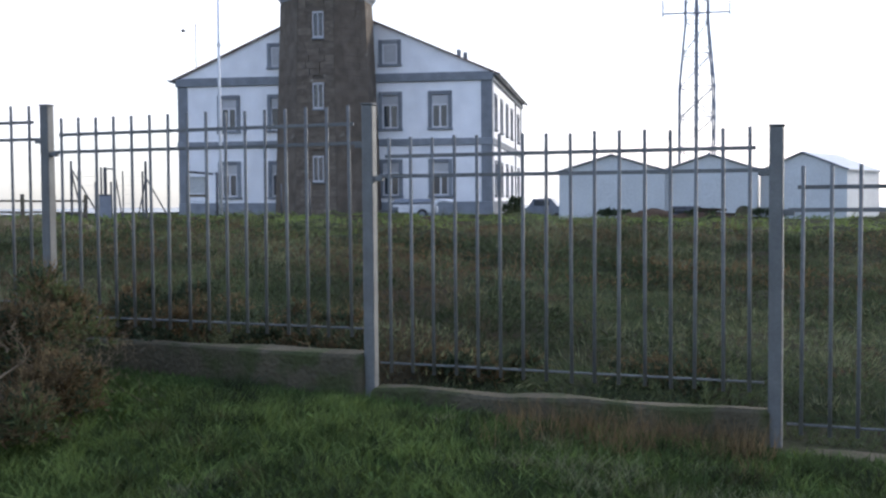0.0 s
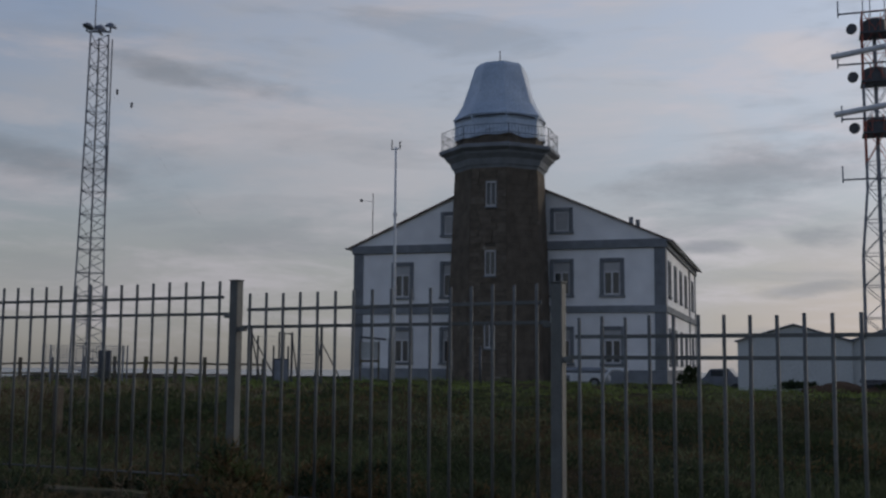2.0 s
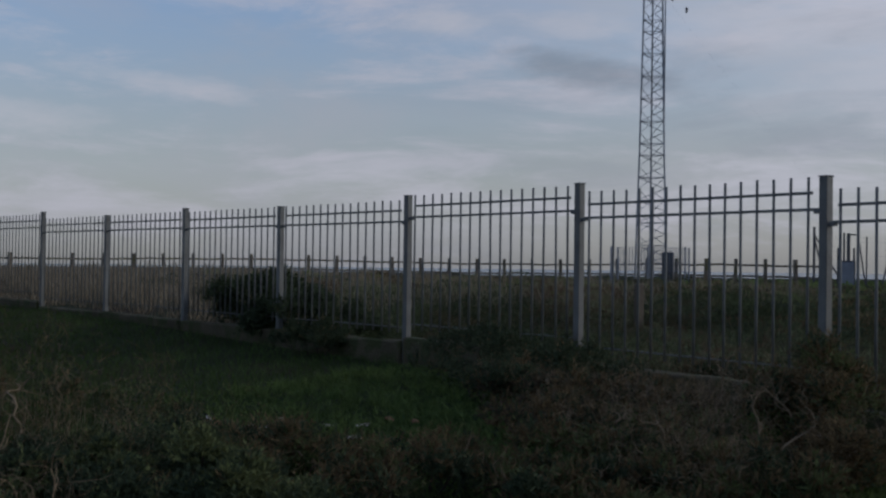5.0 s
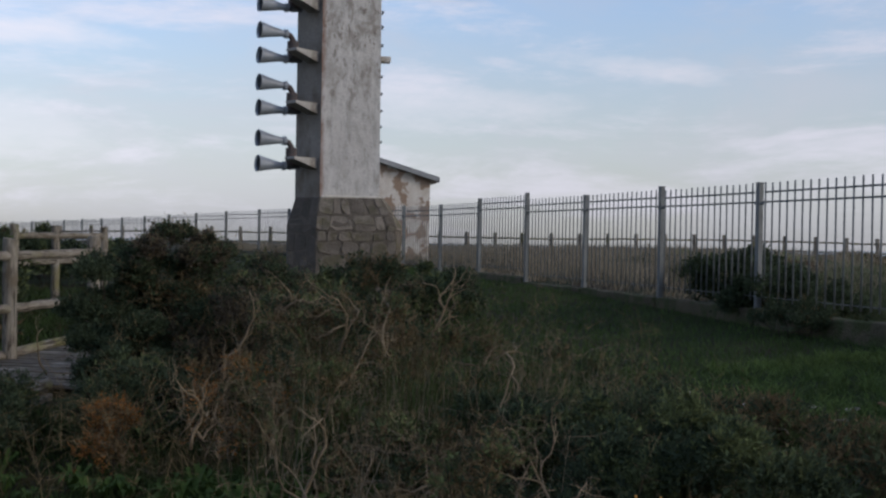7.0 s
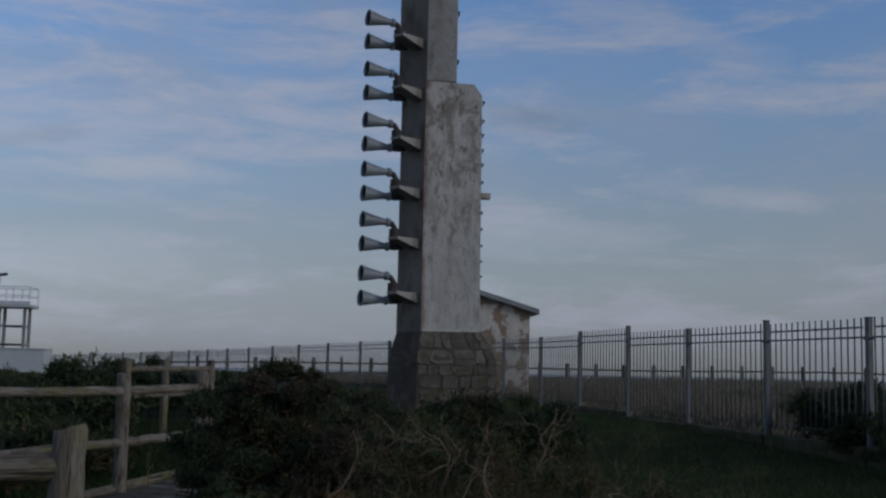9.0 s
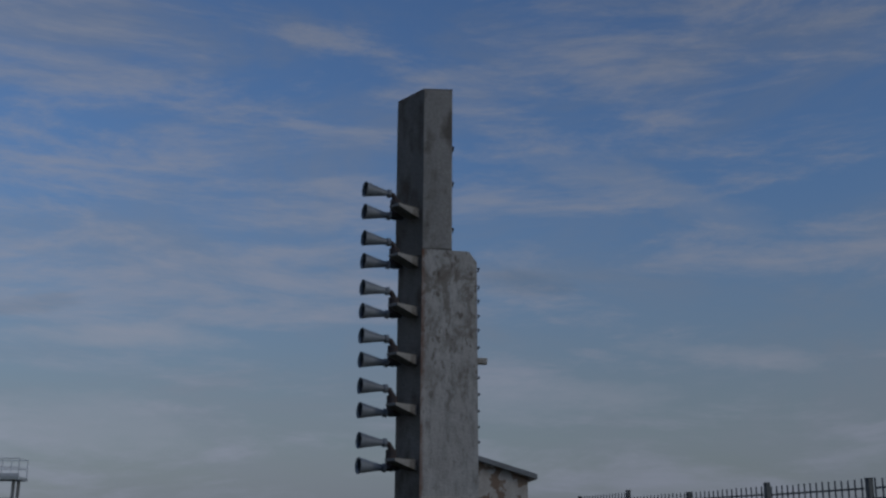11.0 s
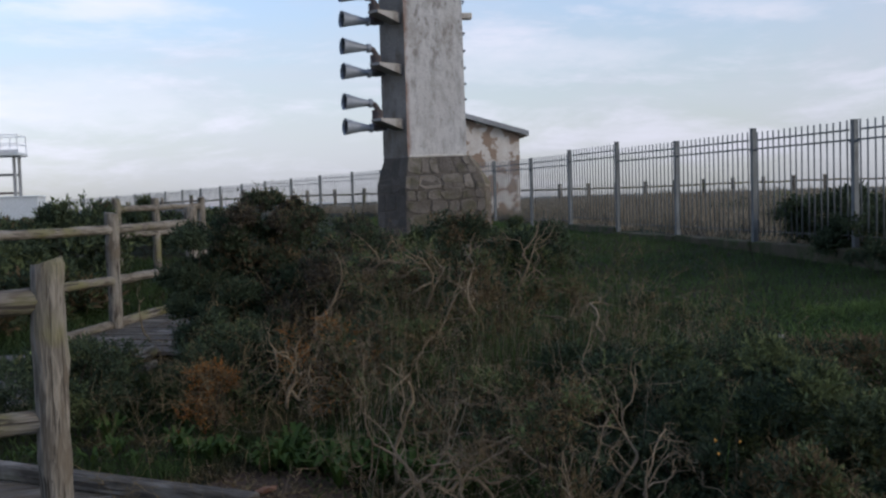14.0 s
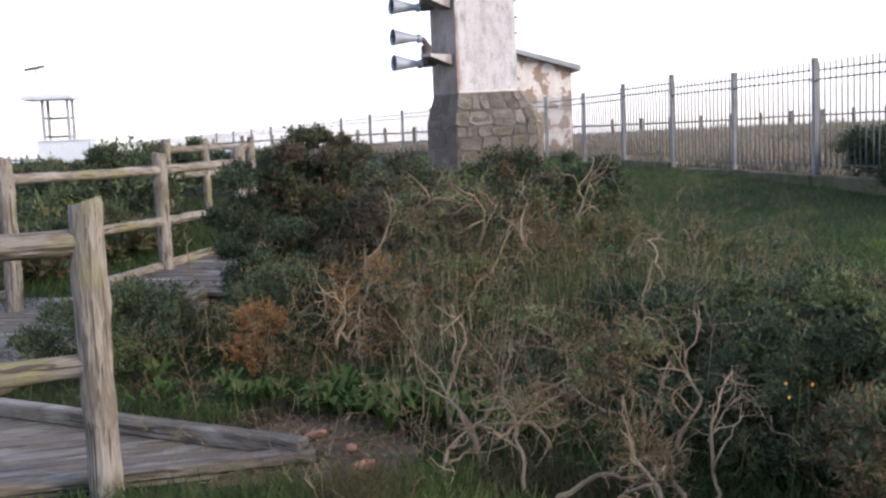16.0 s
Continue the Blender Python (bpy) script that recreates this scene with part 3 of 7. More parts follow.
further(CHAIN, (-42.0, -2.1), 4, 2.48)
further(CHAIN, (-57.0, -10.5), 6, 2.22)
further(CHAIN, (-66.0, -16.0), 4, 2.10)
further(CHAIN, (-75.0, -22.5), 4, 1.95)
further(CHAIN, (-82.0, -30.0), 4, 1.75)
PICKETS = 16
picket_mesh = mesh_from(newtube([(0, 0, -1.67), (0, 0, -0.85), (0, 0, 0)], 0.0125, 8), "steel", "picket", True)
post_mesh = mesh_from(newbox(-0.042, 0.042, -0.042, 0.042, -2.35, 0, bevel=0.008), "steel", "post")
cap_mesh = mesh_from(newbox(-0.047, 0.047, -0.047, 0.047, 0.0, 0.012, bevel=0.004), "steel", "post_cap")
lug_mesh = mesh_from(newbox(-0.05, 0.05, -0.018, 0.018, -0.02, 0.02, bevel=0.004), "steel", "lug")
rail_mesh = mesh_from(newbox(-0.5, 0.5, -0.006, 0.006, -0.013, 0.013, bevel=0.002), "steel", "rail")
rod_mesh = mesh_from(newtube([(-0.5, 0, 0), (0.5, 0, 0)], 0.008, 8), "steel", "rail", True)


def fence_panel(right, left):
    """One bay: the post at its left end, three rails, the pickets."""
    (xa, ya, za), (xb, yb, zb) = right, left
    length, turn = math.hypot(xb - xa, yb - ya), math.degrees(math.atan2(yb - ya, xb - xa))
    top = min(za, zb) + 0.002
    ob = thing("fence_panel", pose(xa, ya, top, 0, 0, turn), "galvanised steel picket fence bay on a concrete kerb", "fence", "bays of the steel fence")
    put("post", post_mesh, ob, pose(length, 0, zb - top), "square galvanised post")
    put("post_cap", cap_mesh, ob, pose(length, 0, zb - top))
    inner = length - 0.14
    for z, long in ((-0.13, length - 0.25), (-0.27, inner), (-1.605, inner)):
        put("rail", rod_mesh if z < -1 else rail_mesh, ob, pose(length / 2, 0, z) @ Matrix.Diagonal((long, 1, 1, 1)))
    for x in (0.06, length - 0.06):
        put("lug", lug_mesh, ob, pose(x, 0, -0.285))
    for k in range(PICKETS):
        put("picket", picket_mesh, ob, pose(0.16 + (length - 0.32) * k / (PICKETS - 1), 0.012, random.uniform(-0.006, 0.006), random.uniform(-0.3, 0.3), random.uniform(-0.3, 0.3)))
    bm = newbox(0.03, length - 0.03, -0.10, 0.10, -2.55, -1.775, bevel=0.022)
    long_edges = [e for e in bm.edges if abs(e.verts[0].co.x - e.verts[1].co.x) > 1]
    bmesh.ops.subdivide_edges(bm, edges=long_edges, cuts=13, use_grid_fill=True)
    for v in bm.verts:
        at = Vector((v.co.x * 1.7 + xa, v.co.y * 4, v.co.z * 4 + ya))
        v.co += Vector((0, 0.022 * noise.noise(at), 0.024 * noise.noise(at + Vector((9, 4, 2))) + random.uniform(-0.004, 0.004)))
    kerb = new("kerb", mesh_from(bm, "kerb", "kerb"))
    kerb.matrix_world = pose(xa, ya, top, 0, 0, turn)
    tagged(kerb, "stained cast concrete kerb under the steel fence", "kerb", "kerb blocks of the fence", "structure")


for one, other in zip(CHAIN, CHAIN[1:]):
    fence_panel(one, other)


def slim_fence_post(x, y, top):
    ob = thing("steel_post", pose(x, y, 0), "slim dark steel post beside the fence end", "post")
    low = gz(x, y) - 0.2
    part("shaft", newbox(-0.03, 0.03, -0.03, 0.03, low, top, bevel=0.006), "steel_dark", ob)
    part("post_cap", newbox(-0.036, 0.036, -0.036, 0.036, top, top + 0.012, bevel=0.004), "steel_dark", ob)


slim_fence_post(-32.1, 1.97, 2.42)


# ---- lighthouse ----
def window_in(parent, u, z0, w, h, v, out, small=False):
    """A window under the house, on the wall face v (front) with its stone surround, frame, glazing and sill."""
    win = new("window")
    win.parent = parent
    win.matrix_local = Matrix.Translation((u, v, z0))
    b = 0.22
    for name, q in (("jamb", (-w / 2, -w / 2 + b, 0, h)), ("jamb", (w / 2 - b, w / 2, 0, h)), ("lintel", (-w / 2 + b, w / 2 - b, h - b, h))):
        part(name, newbox(q[0], q[1], -out, 0.04, q[2], q[3], bevel=0.01), "trim", win)
    part("sill", newbox(-w / 2 - 0.04, w / 2 + 0.04, -out - 0.05, 0.04, -0.14, 0.0, bevel=0.01), "trim", win)
    iw, ih = w / 2 - b, h - b
    part("pane", newbox(-iw, iw, 0.05, 0.07, 0.03, ih), "glass", win)
    if not small:
        part("blind", newbox(-iw, iw, 0.01, 0.03, ih * 0.72, ih), "blind", win, "pale roller shutter half lowered")
        top = ih * 0.72
    else:
        part("shutter", newbox(-iw + 0.08, iw - 0.08, 0.0, 0.03, 0.08, ih - 0.08), "blind", win, "closed pale shutter")
        top = ih
    bm = bmesh.new()
    for a, c in ((-iw, -iw + 0.08), (iw - 0.08, iw)) + (() if small else ((-0.05, 0.05),)):
        box(bm, a, c, -0.01, 0.045, 0.08, top - 0.08)
    for a, c in ((0, 0.08), (top - 0.08, top)):
        box(bm, -iw, iw, -0.012, 0.045, a, c)
    part("window_frame", bm, "frame", win, "white window frame")
    return win


def wall_with_holes(bm, width, z0, z1, holes, thick=0.45):
    """A wall along x from 0 to width, its outer face at y = 0, with rectangular holes (x0, x1, z0, z1) through it."""
    xs = sorted({0, width, *(h[0] for h in holes), *(h[1] for h in holes)})
    zs = sorted({z0, z1, *(h[2] for h in holes), *(h[3] for h in holes)})
    for xa, xb in zip(xs, xs[1:]):
        for za, zb in zip(zs, zs[1:]):
            mx, mz = (xa + xb) / 2, (za + zb) / 2
            if not any(h[0] < mx < h[1] and h[2] < mz < h[3] for h in holes):
                box(bm, xa, xb, 0, thick, za, zb)
    return bm


def pierced(bm):
    """Joins the wall's blocks into one sheet with holes."""
    bmesh.ops.remove_doubles(bm, verts=list(bm.verts), dist=0.0005)
    inner = [f for f in bm.faces if any(g is not f and len(set(g.verts) & set(f.verts)) == 4 for e in f.edges for g in e.link_faces)]
    bmesh.ops.delete(bm, geom=inner, context='FACES_ONLY')
    return bm


HOUSE = pose(-38.45, 54.05, 0, 0, 0, 13.36)
W, DEEP, BASE, EAVE, APEX = 18.32, 20.5, 0.7, 8.72, 12.75


def build_house():
    house = thing("lighthouse_keepers_house", HOUSE, "white two-storey gabled house with grey stone quoins and bands", "house")
    cols = (3.05, 6.05, 12.58, 15.42)
    spots = [(u, z, 1.36, h) for z, h in ((5.66, 2.06), (1.85, 2.06)) for u in cols] + [(u, 9.28, 1.30, 1.36) for u in (6.05, 12.58)]
    holes = [(u - w / 2 + 0.15, u + w / 2 - 0.15, z, z + h - 0.15) for u, z, w, h in spots]
    bm = bmesh.new()
    part("front_wall", pierced(wall_with_holes(bm, W, BASE, 8.5, [q for q in holes if q[3] < 8.5])), "render", house)
    # the gable, built from upright strips that meet the slope
    bm = bmesh.new()
    att = [q for q in holes if q[3] > 8.5]
    cuts = sorted({0.0, W / 2, W, *(q[0] for q in att), *(q[1] for q in att)})
    slope = (APEX - EAVE) / (W / 2)
    for a, b in zip(cuts, cuts[1:]):
        za, zb = EAVE + slope * min(a, W - a), EAVE + slope * min(b, W - b)
        q = next((q for q in att if q[0] <= a and b <= q[1]), None)
        for lo, hi in (((8.5, 8.5), (za, zb)),) if q is None else (((8.5, 8.5), (q[2], q[2])), ((q[3], q[3]), (za, zb))):
            f = [bm.verts.new(p) for p in ((a, 0, lo[0]), (b, 0, lo[1]), (b, 0, hi[1]), (a, 0, hi[0]))]
            k = [bm.verts.new(v.co + Vector((0, 0.45, 0))) for v in f]
            bm.faces.new(f), bm.faces.new(list(reversed(k)))
            for i in range(4):
                j = (i + 1) % 4
                bm.faces.new((f[j], f[i], k[i], k[j]))
    part("gable_wall", pierced(bm), "render", house)
    for u, z, w, h in spots:
        window_in(house, u, z, w, h, 0.0, 0.07, small=z > 9)
    # the long side wall with its windows
    side = new("side_wall")
    side.parent = house
    side.matrix_local = pose(W, 0.45, 0, 0, 0, 90)
    cols_v = (1.8, 5.1, 8.6, 12.0, 17.2)
    sh = [(v - 0.42, v + 0.42, z, z + h) for z, h in ((5.7, 1.9), (1.9, 1.9)) for v in cols_v]
    bm = pierced(wall_with_holes(bmesh.new(), DEEP - 0.45, BASE, EAVE, sh))
    part("side_face", bm, "render", side)
    for z, h in ((5.66, 2.0), (1.85, 2.0)):
        for v in cols_v:
            window_in(side, v, z, 1.25, h, 0.0, 0.07)
    back = part("back_wall", newbox(0, W, DEEP - 0.45, DEEP, BASE, EAVE), "render", house)
    part("west_wall", newbox(0, 0.45, 0.45, DEEP - 0.45, BASE, EAVE), "render", house)
    bm = bmesh.new()
    v = [bm.verts.new(p) for p in ((0, DEEP, EAVE), (W, DEEP, EAVE), (W / 2, DEEP, APEX))]
    bm.faces.new(list(reversed(v)))
    part("back_gable", bm, "render", house)
    # quoins, bands, plinth
    for u in (-0.03, W - 0.57):
        bm = newbox(u, u + 0.60, -0.05, 0.30, BASE, 8.24)
        part("quoin", bm, "trim", house, "grey stone corner strip")
    part("quoin", newbox(W - 0.2, W + 0.05, -0.045, 0.7, BASE, 8.24), "trim", house)
    part("quoin", newbox(W - 0.2, W + 0.05, DEEP - 0.6, DEEP, BASE, 8.24), "trim", house)
    part("cornice", newbox(-0.12, W + 0.14, -0.14, 0.2, 8.24, 8.74, bevel=0.03), "trim", house, "grey stone cornice band")
    part("cornice", newbox(W - 0.1, W + 0.14, 0.2, DEEP, 8.24, 8.70, bevel=0.03), "trim", house)
    part("string_course", newbox(-0.08, W + 0.10, -0.10, 0.2, 4.66, 5.06, bevel=0.02), "trim", house, "grey stone string course")
    part("string_course", newbox(W - 0.1, W + 0.10, 0.2, DEEP, 4.66, 5.06, bevel=0.02), "trim", house)
    part("plinth", newbox(-0.06, W + 0.08, -0.08, 0.2, BASE - 0.7, 1.50, bevel=0.02), "trim", house)
    part("plinth", newbox(W - 0.1, W + 0.08, 0.2, DEEP, BASE - 0.7, 1.50, bevel=0.02), "trim", house)
    # two roof slopes with an overhang
    for sgn in (-1, 1):
        roof = new("roof")
        roof.parent = house
        bm = bmesh.new()
        ue = W / 2 + sgn * (W / 2 + 0.40)
        ze = EAVE - slope * 0.40
        q = [(W / 2, -0.16, APEX), (ue, -0.16, ze), (ue, DEEP + 0.4, ze), (W / 2, DEEP + 0.4, APEX)]
        if sgn < 0:
            q.reverse()
        lo, hi = [bm.verts.new(p) for p in q], [bm.verts.new((p[0], p[1], p[2] + 0.10)) for p in q]
        bm.faces.new(list(reversed(lo))), bm.faces.new(hi)
        for i in range(4):
            j = (i + 1) % 4
            bm.faces.new((lo[i], lo[j], hi[j], hi[i]))
        part("roof_slab", bm, "tile", roof, "dark red tiled roof slope")
        bm = bmesh.new()
        q = [(ue, -0.14, ze - 0.012), (W / 2 + sgn * (W / 2 - 0.02), -0.14, EAVE - 0.02), (W / 2 + sgn * (W / 2 - 0.02), DEEP, EAVE - 0.02), (ue, DEEP, ze - 0.012)]
        lo, hi = [bm.verts.new((p[0], p[1], p[2] - 0.02)) for p in q], [bm.verts.new(p) for p in q]
        bm.faces.new(lo), bm.faces.new(list(reversed(hi)))
        for i in range(4):
            j = (i + 1) % 4
            bm.faces.new((lo[j], lo[i], hi[i], hi[j]))
        bmesh.ops.recalc_face_normals(bm, faces=list(bm.faces))
        part("soffit", bm, "frame", roof, "pale eaves board")
        part("gutter", newtube([(ue + sgn * 0.05, -0.35, ze + 0.05), (ue + sgn * 0.05, DEEP + 0.3, ze + 0.05)], 0.055, 8), "slab", roof)
    for u in (16.35, 16.72):
        z = EAVE + slope * (W - u)
        part("chimney_pipe", newtube([(u, 1.2, z), (u, 1.2, z + 0.55)], 0.13, 10), "trim", house)
    part("chimney_pipe", newtube([(1.9, 1.0, EAVE + slope * 1.9), (1.9, 1.0, EAVE + slope * 1.9 + 0.42)], 0.1, 8), "trim", house)
    part("roof_aerial", newtube([(0.81, 0.8, 9.1), (0.81, 0.8, 12.05)], 0.025, 6), "steel_dark", house)
    vane = new("wind_vane")
    vane.parent = house
    part("arm", newtube([(0.81, 0.8, 11.55), (0.06, 0.8, 11.62)], 0.010, 5), "lattice", vane)
    part("cup", spun(bmesh.new(), [(0.02, -0.09), (0.12, -0.02), (0.12, 0.04), (0.03, 0.10)], 8, cx_=0.06, cy_=0.8), "steel_dark", vane).location.z = 11.64
    part("downpipe", newtube([(W + 0.09, 14.6, 1.0), (W + 0.09, 14.6, 8.2)], 0.05, 8), "trim", house)
    return house


def build_tower():
    """The eight-sided stone light tower against the gable."""
    c = (9.32, -1.4)
    tower = thing("light_tower", HOUSE @ Matrix.Translation((c[0], c[1], 0)), "brown stone lighthouse tower with a tarpaulin-wrapped lantern", "lighthouse")
    off = math.pi / 8

    def radius(z):
        return (2.74 - (z - 1.0) * 0.034) / math.cos(off)
    part("shaft", spun(bmesh.new(), [(radius(z) - 0.05, z) for z in (0.2, 4, 8, 12.7)], 8, off), "mortar", tower)
    # courses of dressed stones, on the faces towards the land
    meshes = []
    for k in range(5):
        bm = newbox(-0.5, 0.5, -0.5, 0.5, -0.5, 0.5)
        for v in bm.verts:
            v.co += Vector((random.uniform(-.03, .03), 0, random.uniform(-.04, .04)))
        meshes.append(mesh_from(bm, "stone", "stone"))
    windows = [(0.14, 2.60), (0.14, 6.50), (0.14, 10.30)]
    rest = bmesh.new()
    z, row, made = 0.38, 0, 0
    while z < 12.55:
        h = 0.36
        for f in range(8):
            ang = -math.pi / 2 + f * math.pi / 4
            if f in (3, 4, 5):
                continue
            rr = radius(z + h / 2) * math.cos(off)
            half = rr * math.tan(off)
            x = -half
            first = True
            while x < half - 0.02:
                w = random.uniform(0.55, 1.05) if not first else random.uniform(0.3, 0.8)
                first = False
                w = min(w, half - x)
                if half - x - w < 0.25:
                    w = half - x
                spans = [(x, x + w)]
                for wx, wz in windows if f == 0 else ():
                    if wz - 0.30 < z < wz + 1.45:
                        spans = [q for a, b in spans for q in ((a, min(b, wx - 0.30)), (max(a, wx + 0.30), b)) if q[1] - q[0] > 0.05]
                for a, b in spans:
                    d = random.uniform(0.135, 0.165)
                    m = Matrix.Rotation(ang + math.pi / 2, 4, 'Z') @ Matrix.Translation(((a + b) / 2, -rr + 0.05, z + h / 2)) @ Matrix.Diagonal((b - a - 0.010, d, h - 0.010, 1))
                    if f == 0 and made < 290:
                        put("stone", random.choice(meshes), tower, m)
                        made += 1
                    else:
                        bmesh.ops.create_cube(rest, size=1.0, matrix=m)
                x += w
        z += h
        row += 1
    part("stonework", rest, "stone", tower, "courses of brown dressed stone", kind="stuff")
    for u, z0 in windows:
        win = new("window")
        win.parent = tower
        rr = radius(z0 + 0.7) * math.cos(off)
        win.matrix_local = Matrix.Translation((u, -rr, z0))
        part("window_frame", box(box(box(box(box(bmesh.new(), -0.30, -0.24, -0.06, 0.05, 0, 1.4), 0.24, 0.30, -0.06, 0.05, 0, 1.4), -0.03, 0.03, -0.05, 0.05, 0.1, 1.3), -0.24, 0.24, -0.06, 0.05, 0, 0.1), -0.24, 0.24, -0.06, 0.05, 1.3, 1.4), "blind", win, "off-white window frame")
        part("pane", newbox(-0.24, 0.24, 0.0, 0.02, 0.1, 1.3), "glass", win)
        part("sill", newbox(-0.36, 0.36, -0.11, 0.05, -0.08, 0.0, bevel=0.01), "trim", win)
        part("lintel", newbox(-0.42, 0.42, -0.045, 0.05, 1.4, 1.58, bevel=0.01), "stone", win)
    s = 1 / math.cos(off)
    part("corbel", spun(bmesh.new(), [(2.38 * s, 12.45), (2.44 * s, 12.6), (2.50 * s, 12.62), (2.63 * s, 12.95), (2.88 * s, 13.2), (2.93 * s, 13.3), (3.12 * s, 13.42), (3.20 * s, 13.48), (3.20 * s, 13.66), (3.0 * s, 13.72)], 8, off), "trim", tower, "stepped grey stone gallery corbel")
    part("drum", spun(bmesh.new(), [(2.30 * s, 13.7), (2.30 * s, 14.9)], 8, off), "stone", tower)
    # gallery railing
    for k in range(8):
        a0, a1 = off + k * math.pi / 4, off + (k + 1) * math.pi / 4
        p0, p1 = (Vector((3.06 * s * math.cos(a), 3.06 * s * math.sin(a), 0)) for a in (a0, a1))
        rail = new("gallery_railing")
        rail.parent = tower
        for z in (14.72, 14.25):
            part("rail", newtube([p0 + Vector((0, 0, z)), p1 + Vector((0, 0, z))], 0.016, 6), "steel_dark", rail)
        bm = bmesh.new()
        for i in range(13):
            p = p0.lerp(p1, i / 12)
            tube(bm, [p + Vector((0, 0, 13.7)), p + Vector((0, 0, 14.72))], 0.022 if i in (0, 12) else 0.007, 5)
        part("baluster", bm, "steel_dark", rail, "thin steel balusters", kind="stuff")
    # wrapped lantern: a skirt and a flared eight-sided cover with soft folds
    prof = [(2.44, 14.26), (2.45, 14.42), (2.42, 14.65), (2.40, 15.2), (2.46, 15.42), (2.50, 15.5), (2.36, 15.72), (2.05, 16.3), (1.82, 16.9), (1.64, 17.5), (1.50, 18.1), (1.38, 18.5), (1.22, 18.72), (0.6, 18.86), (0.15, 18.92)]
    bm = bmesh.new()
    n = 48
    rings = []
    for r, z in prof:
        ring = []
        for k in range(n):
            a = 2 * math.pi * k / n
            fac = ((a - off) % (math.pi / 4)) - math.pi / 8
            flat_r = r * (0.80 / math.cos(fac) + 0.20)
            fold = 0.025 * math.sin(5 * a + 3.1 * z) + 0.018 * noise.noise((6 * math.cos(a), 6 * math.sin(a), z * 1.6))
            if z < 14.45:
                fold += 0.07 * math.sin(9 * a)
            ring.append(bm.verts.new(((flat_r + fold) * math.cos(a), (flat_r + fold) * math.sin(a), z + (0.12 * math.sin(7 * a) * math.sin(3 * a + 1) if z < 14.45 else 0))))
        rings.append(ring)
    for r0, r1 in zip(rings, rings[1:]):
        for k in range(n):
            bm.faces.new((r0[k], r0[(k + 1) % n], r1[(k + 1) % n], r1[k]))
    bm.faces.new(rings[-1])
    cover = part("lantern_cover", bm, "tarp", tower, "pale grey-blue tarpaulin wrapped round the lantern")
    part("rope", newtube([(2.50 * math.cos(a) * 1.02, 2.50 * math.sin(a) * 1.02, 15.36 + 0.02 * math.sin(4 * a)) for a in (2 * math.pi * k / 40 for k in range(41))], 0.04, 5), "steel_dark", cover)
    part("finial", newtube([(0, 0, 18.9), (0, 0, 19.65)], 0.03, 6), "steel_dark", tower)
    return tower


build_house()
build_tower()


# ---- masts ----
def lattice_mast(ob, sections, legs_n, bay, r_leg, r_brace, mats, turn=0.0):
    """Legs and crossed bracing between (width, height) sections; the material changes from section to section."""
    corners = [turn + 2 * math.pi * k / legs_n for k in range(legs_n)]
    k_r = 0.5 / math.sin(math.pi / legs_n)

    def at(i, z):
        for (w0, z0), (w1, z1) in zip(sections, sections[1:]):
            if z <= z1 + 1e-6:
                break
        w = w0 + (w1 - w0) * (z - z0) / (z1 - z0)
        return Vector((w * k_r * math.cos(corners[i]), w * k_r * math.sin(corners[i]), z))
    for s, ((w0, z0), (w1, z1)) in enumerate(zip(sections, sections[1:])):
        mat = mats[s % len(mats)]
        for i in range(legs_n):
            part("leg", newtube([at(i, z0), at(i, z1)], r_leg, 6), mat, ob)
        count = max(1, round((z1 - z0) / bay))
        for i in range(legs_n):
            bm = bmesh.new()
            j = (i + 1) % legs_n
            for k in range(count):
                za, zb = z0 + (z1 - z0) * k / count, z0 + (z1 - z0) * (k + 1) / count
                a, b = (i, j) if k % 2 else (j, i)
                tube(bm, [at(a, za), at(b, zb)], r_brace, 4, False)
                if w0 > 1.4:
                    tube(bm, [at(b, za), at(a, zb)], r_brace, 4, False)
                if k % 2 == 0 or w0 > 1.4:
                    tube(bm, [at(i, zb), at(j, zb)], r_brace, 4, False)
            part("bracing", bm, mat, ob, "zigzag lattice bracing", kind="stuff")
    return at


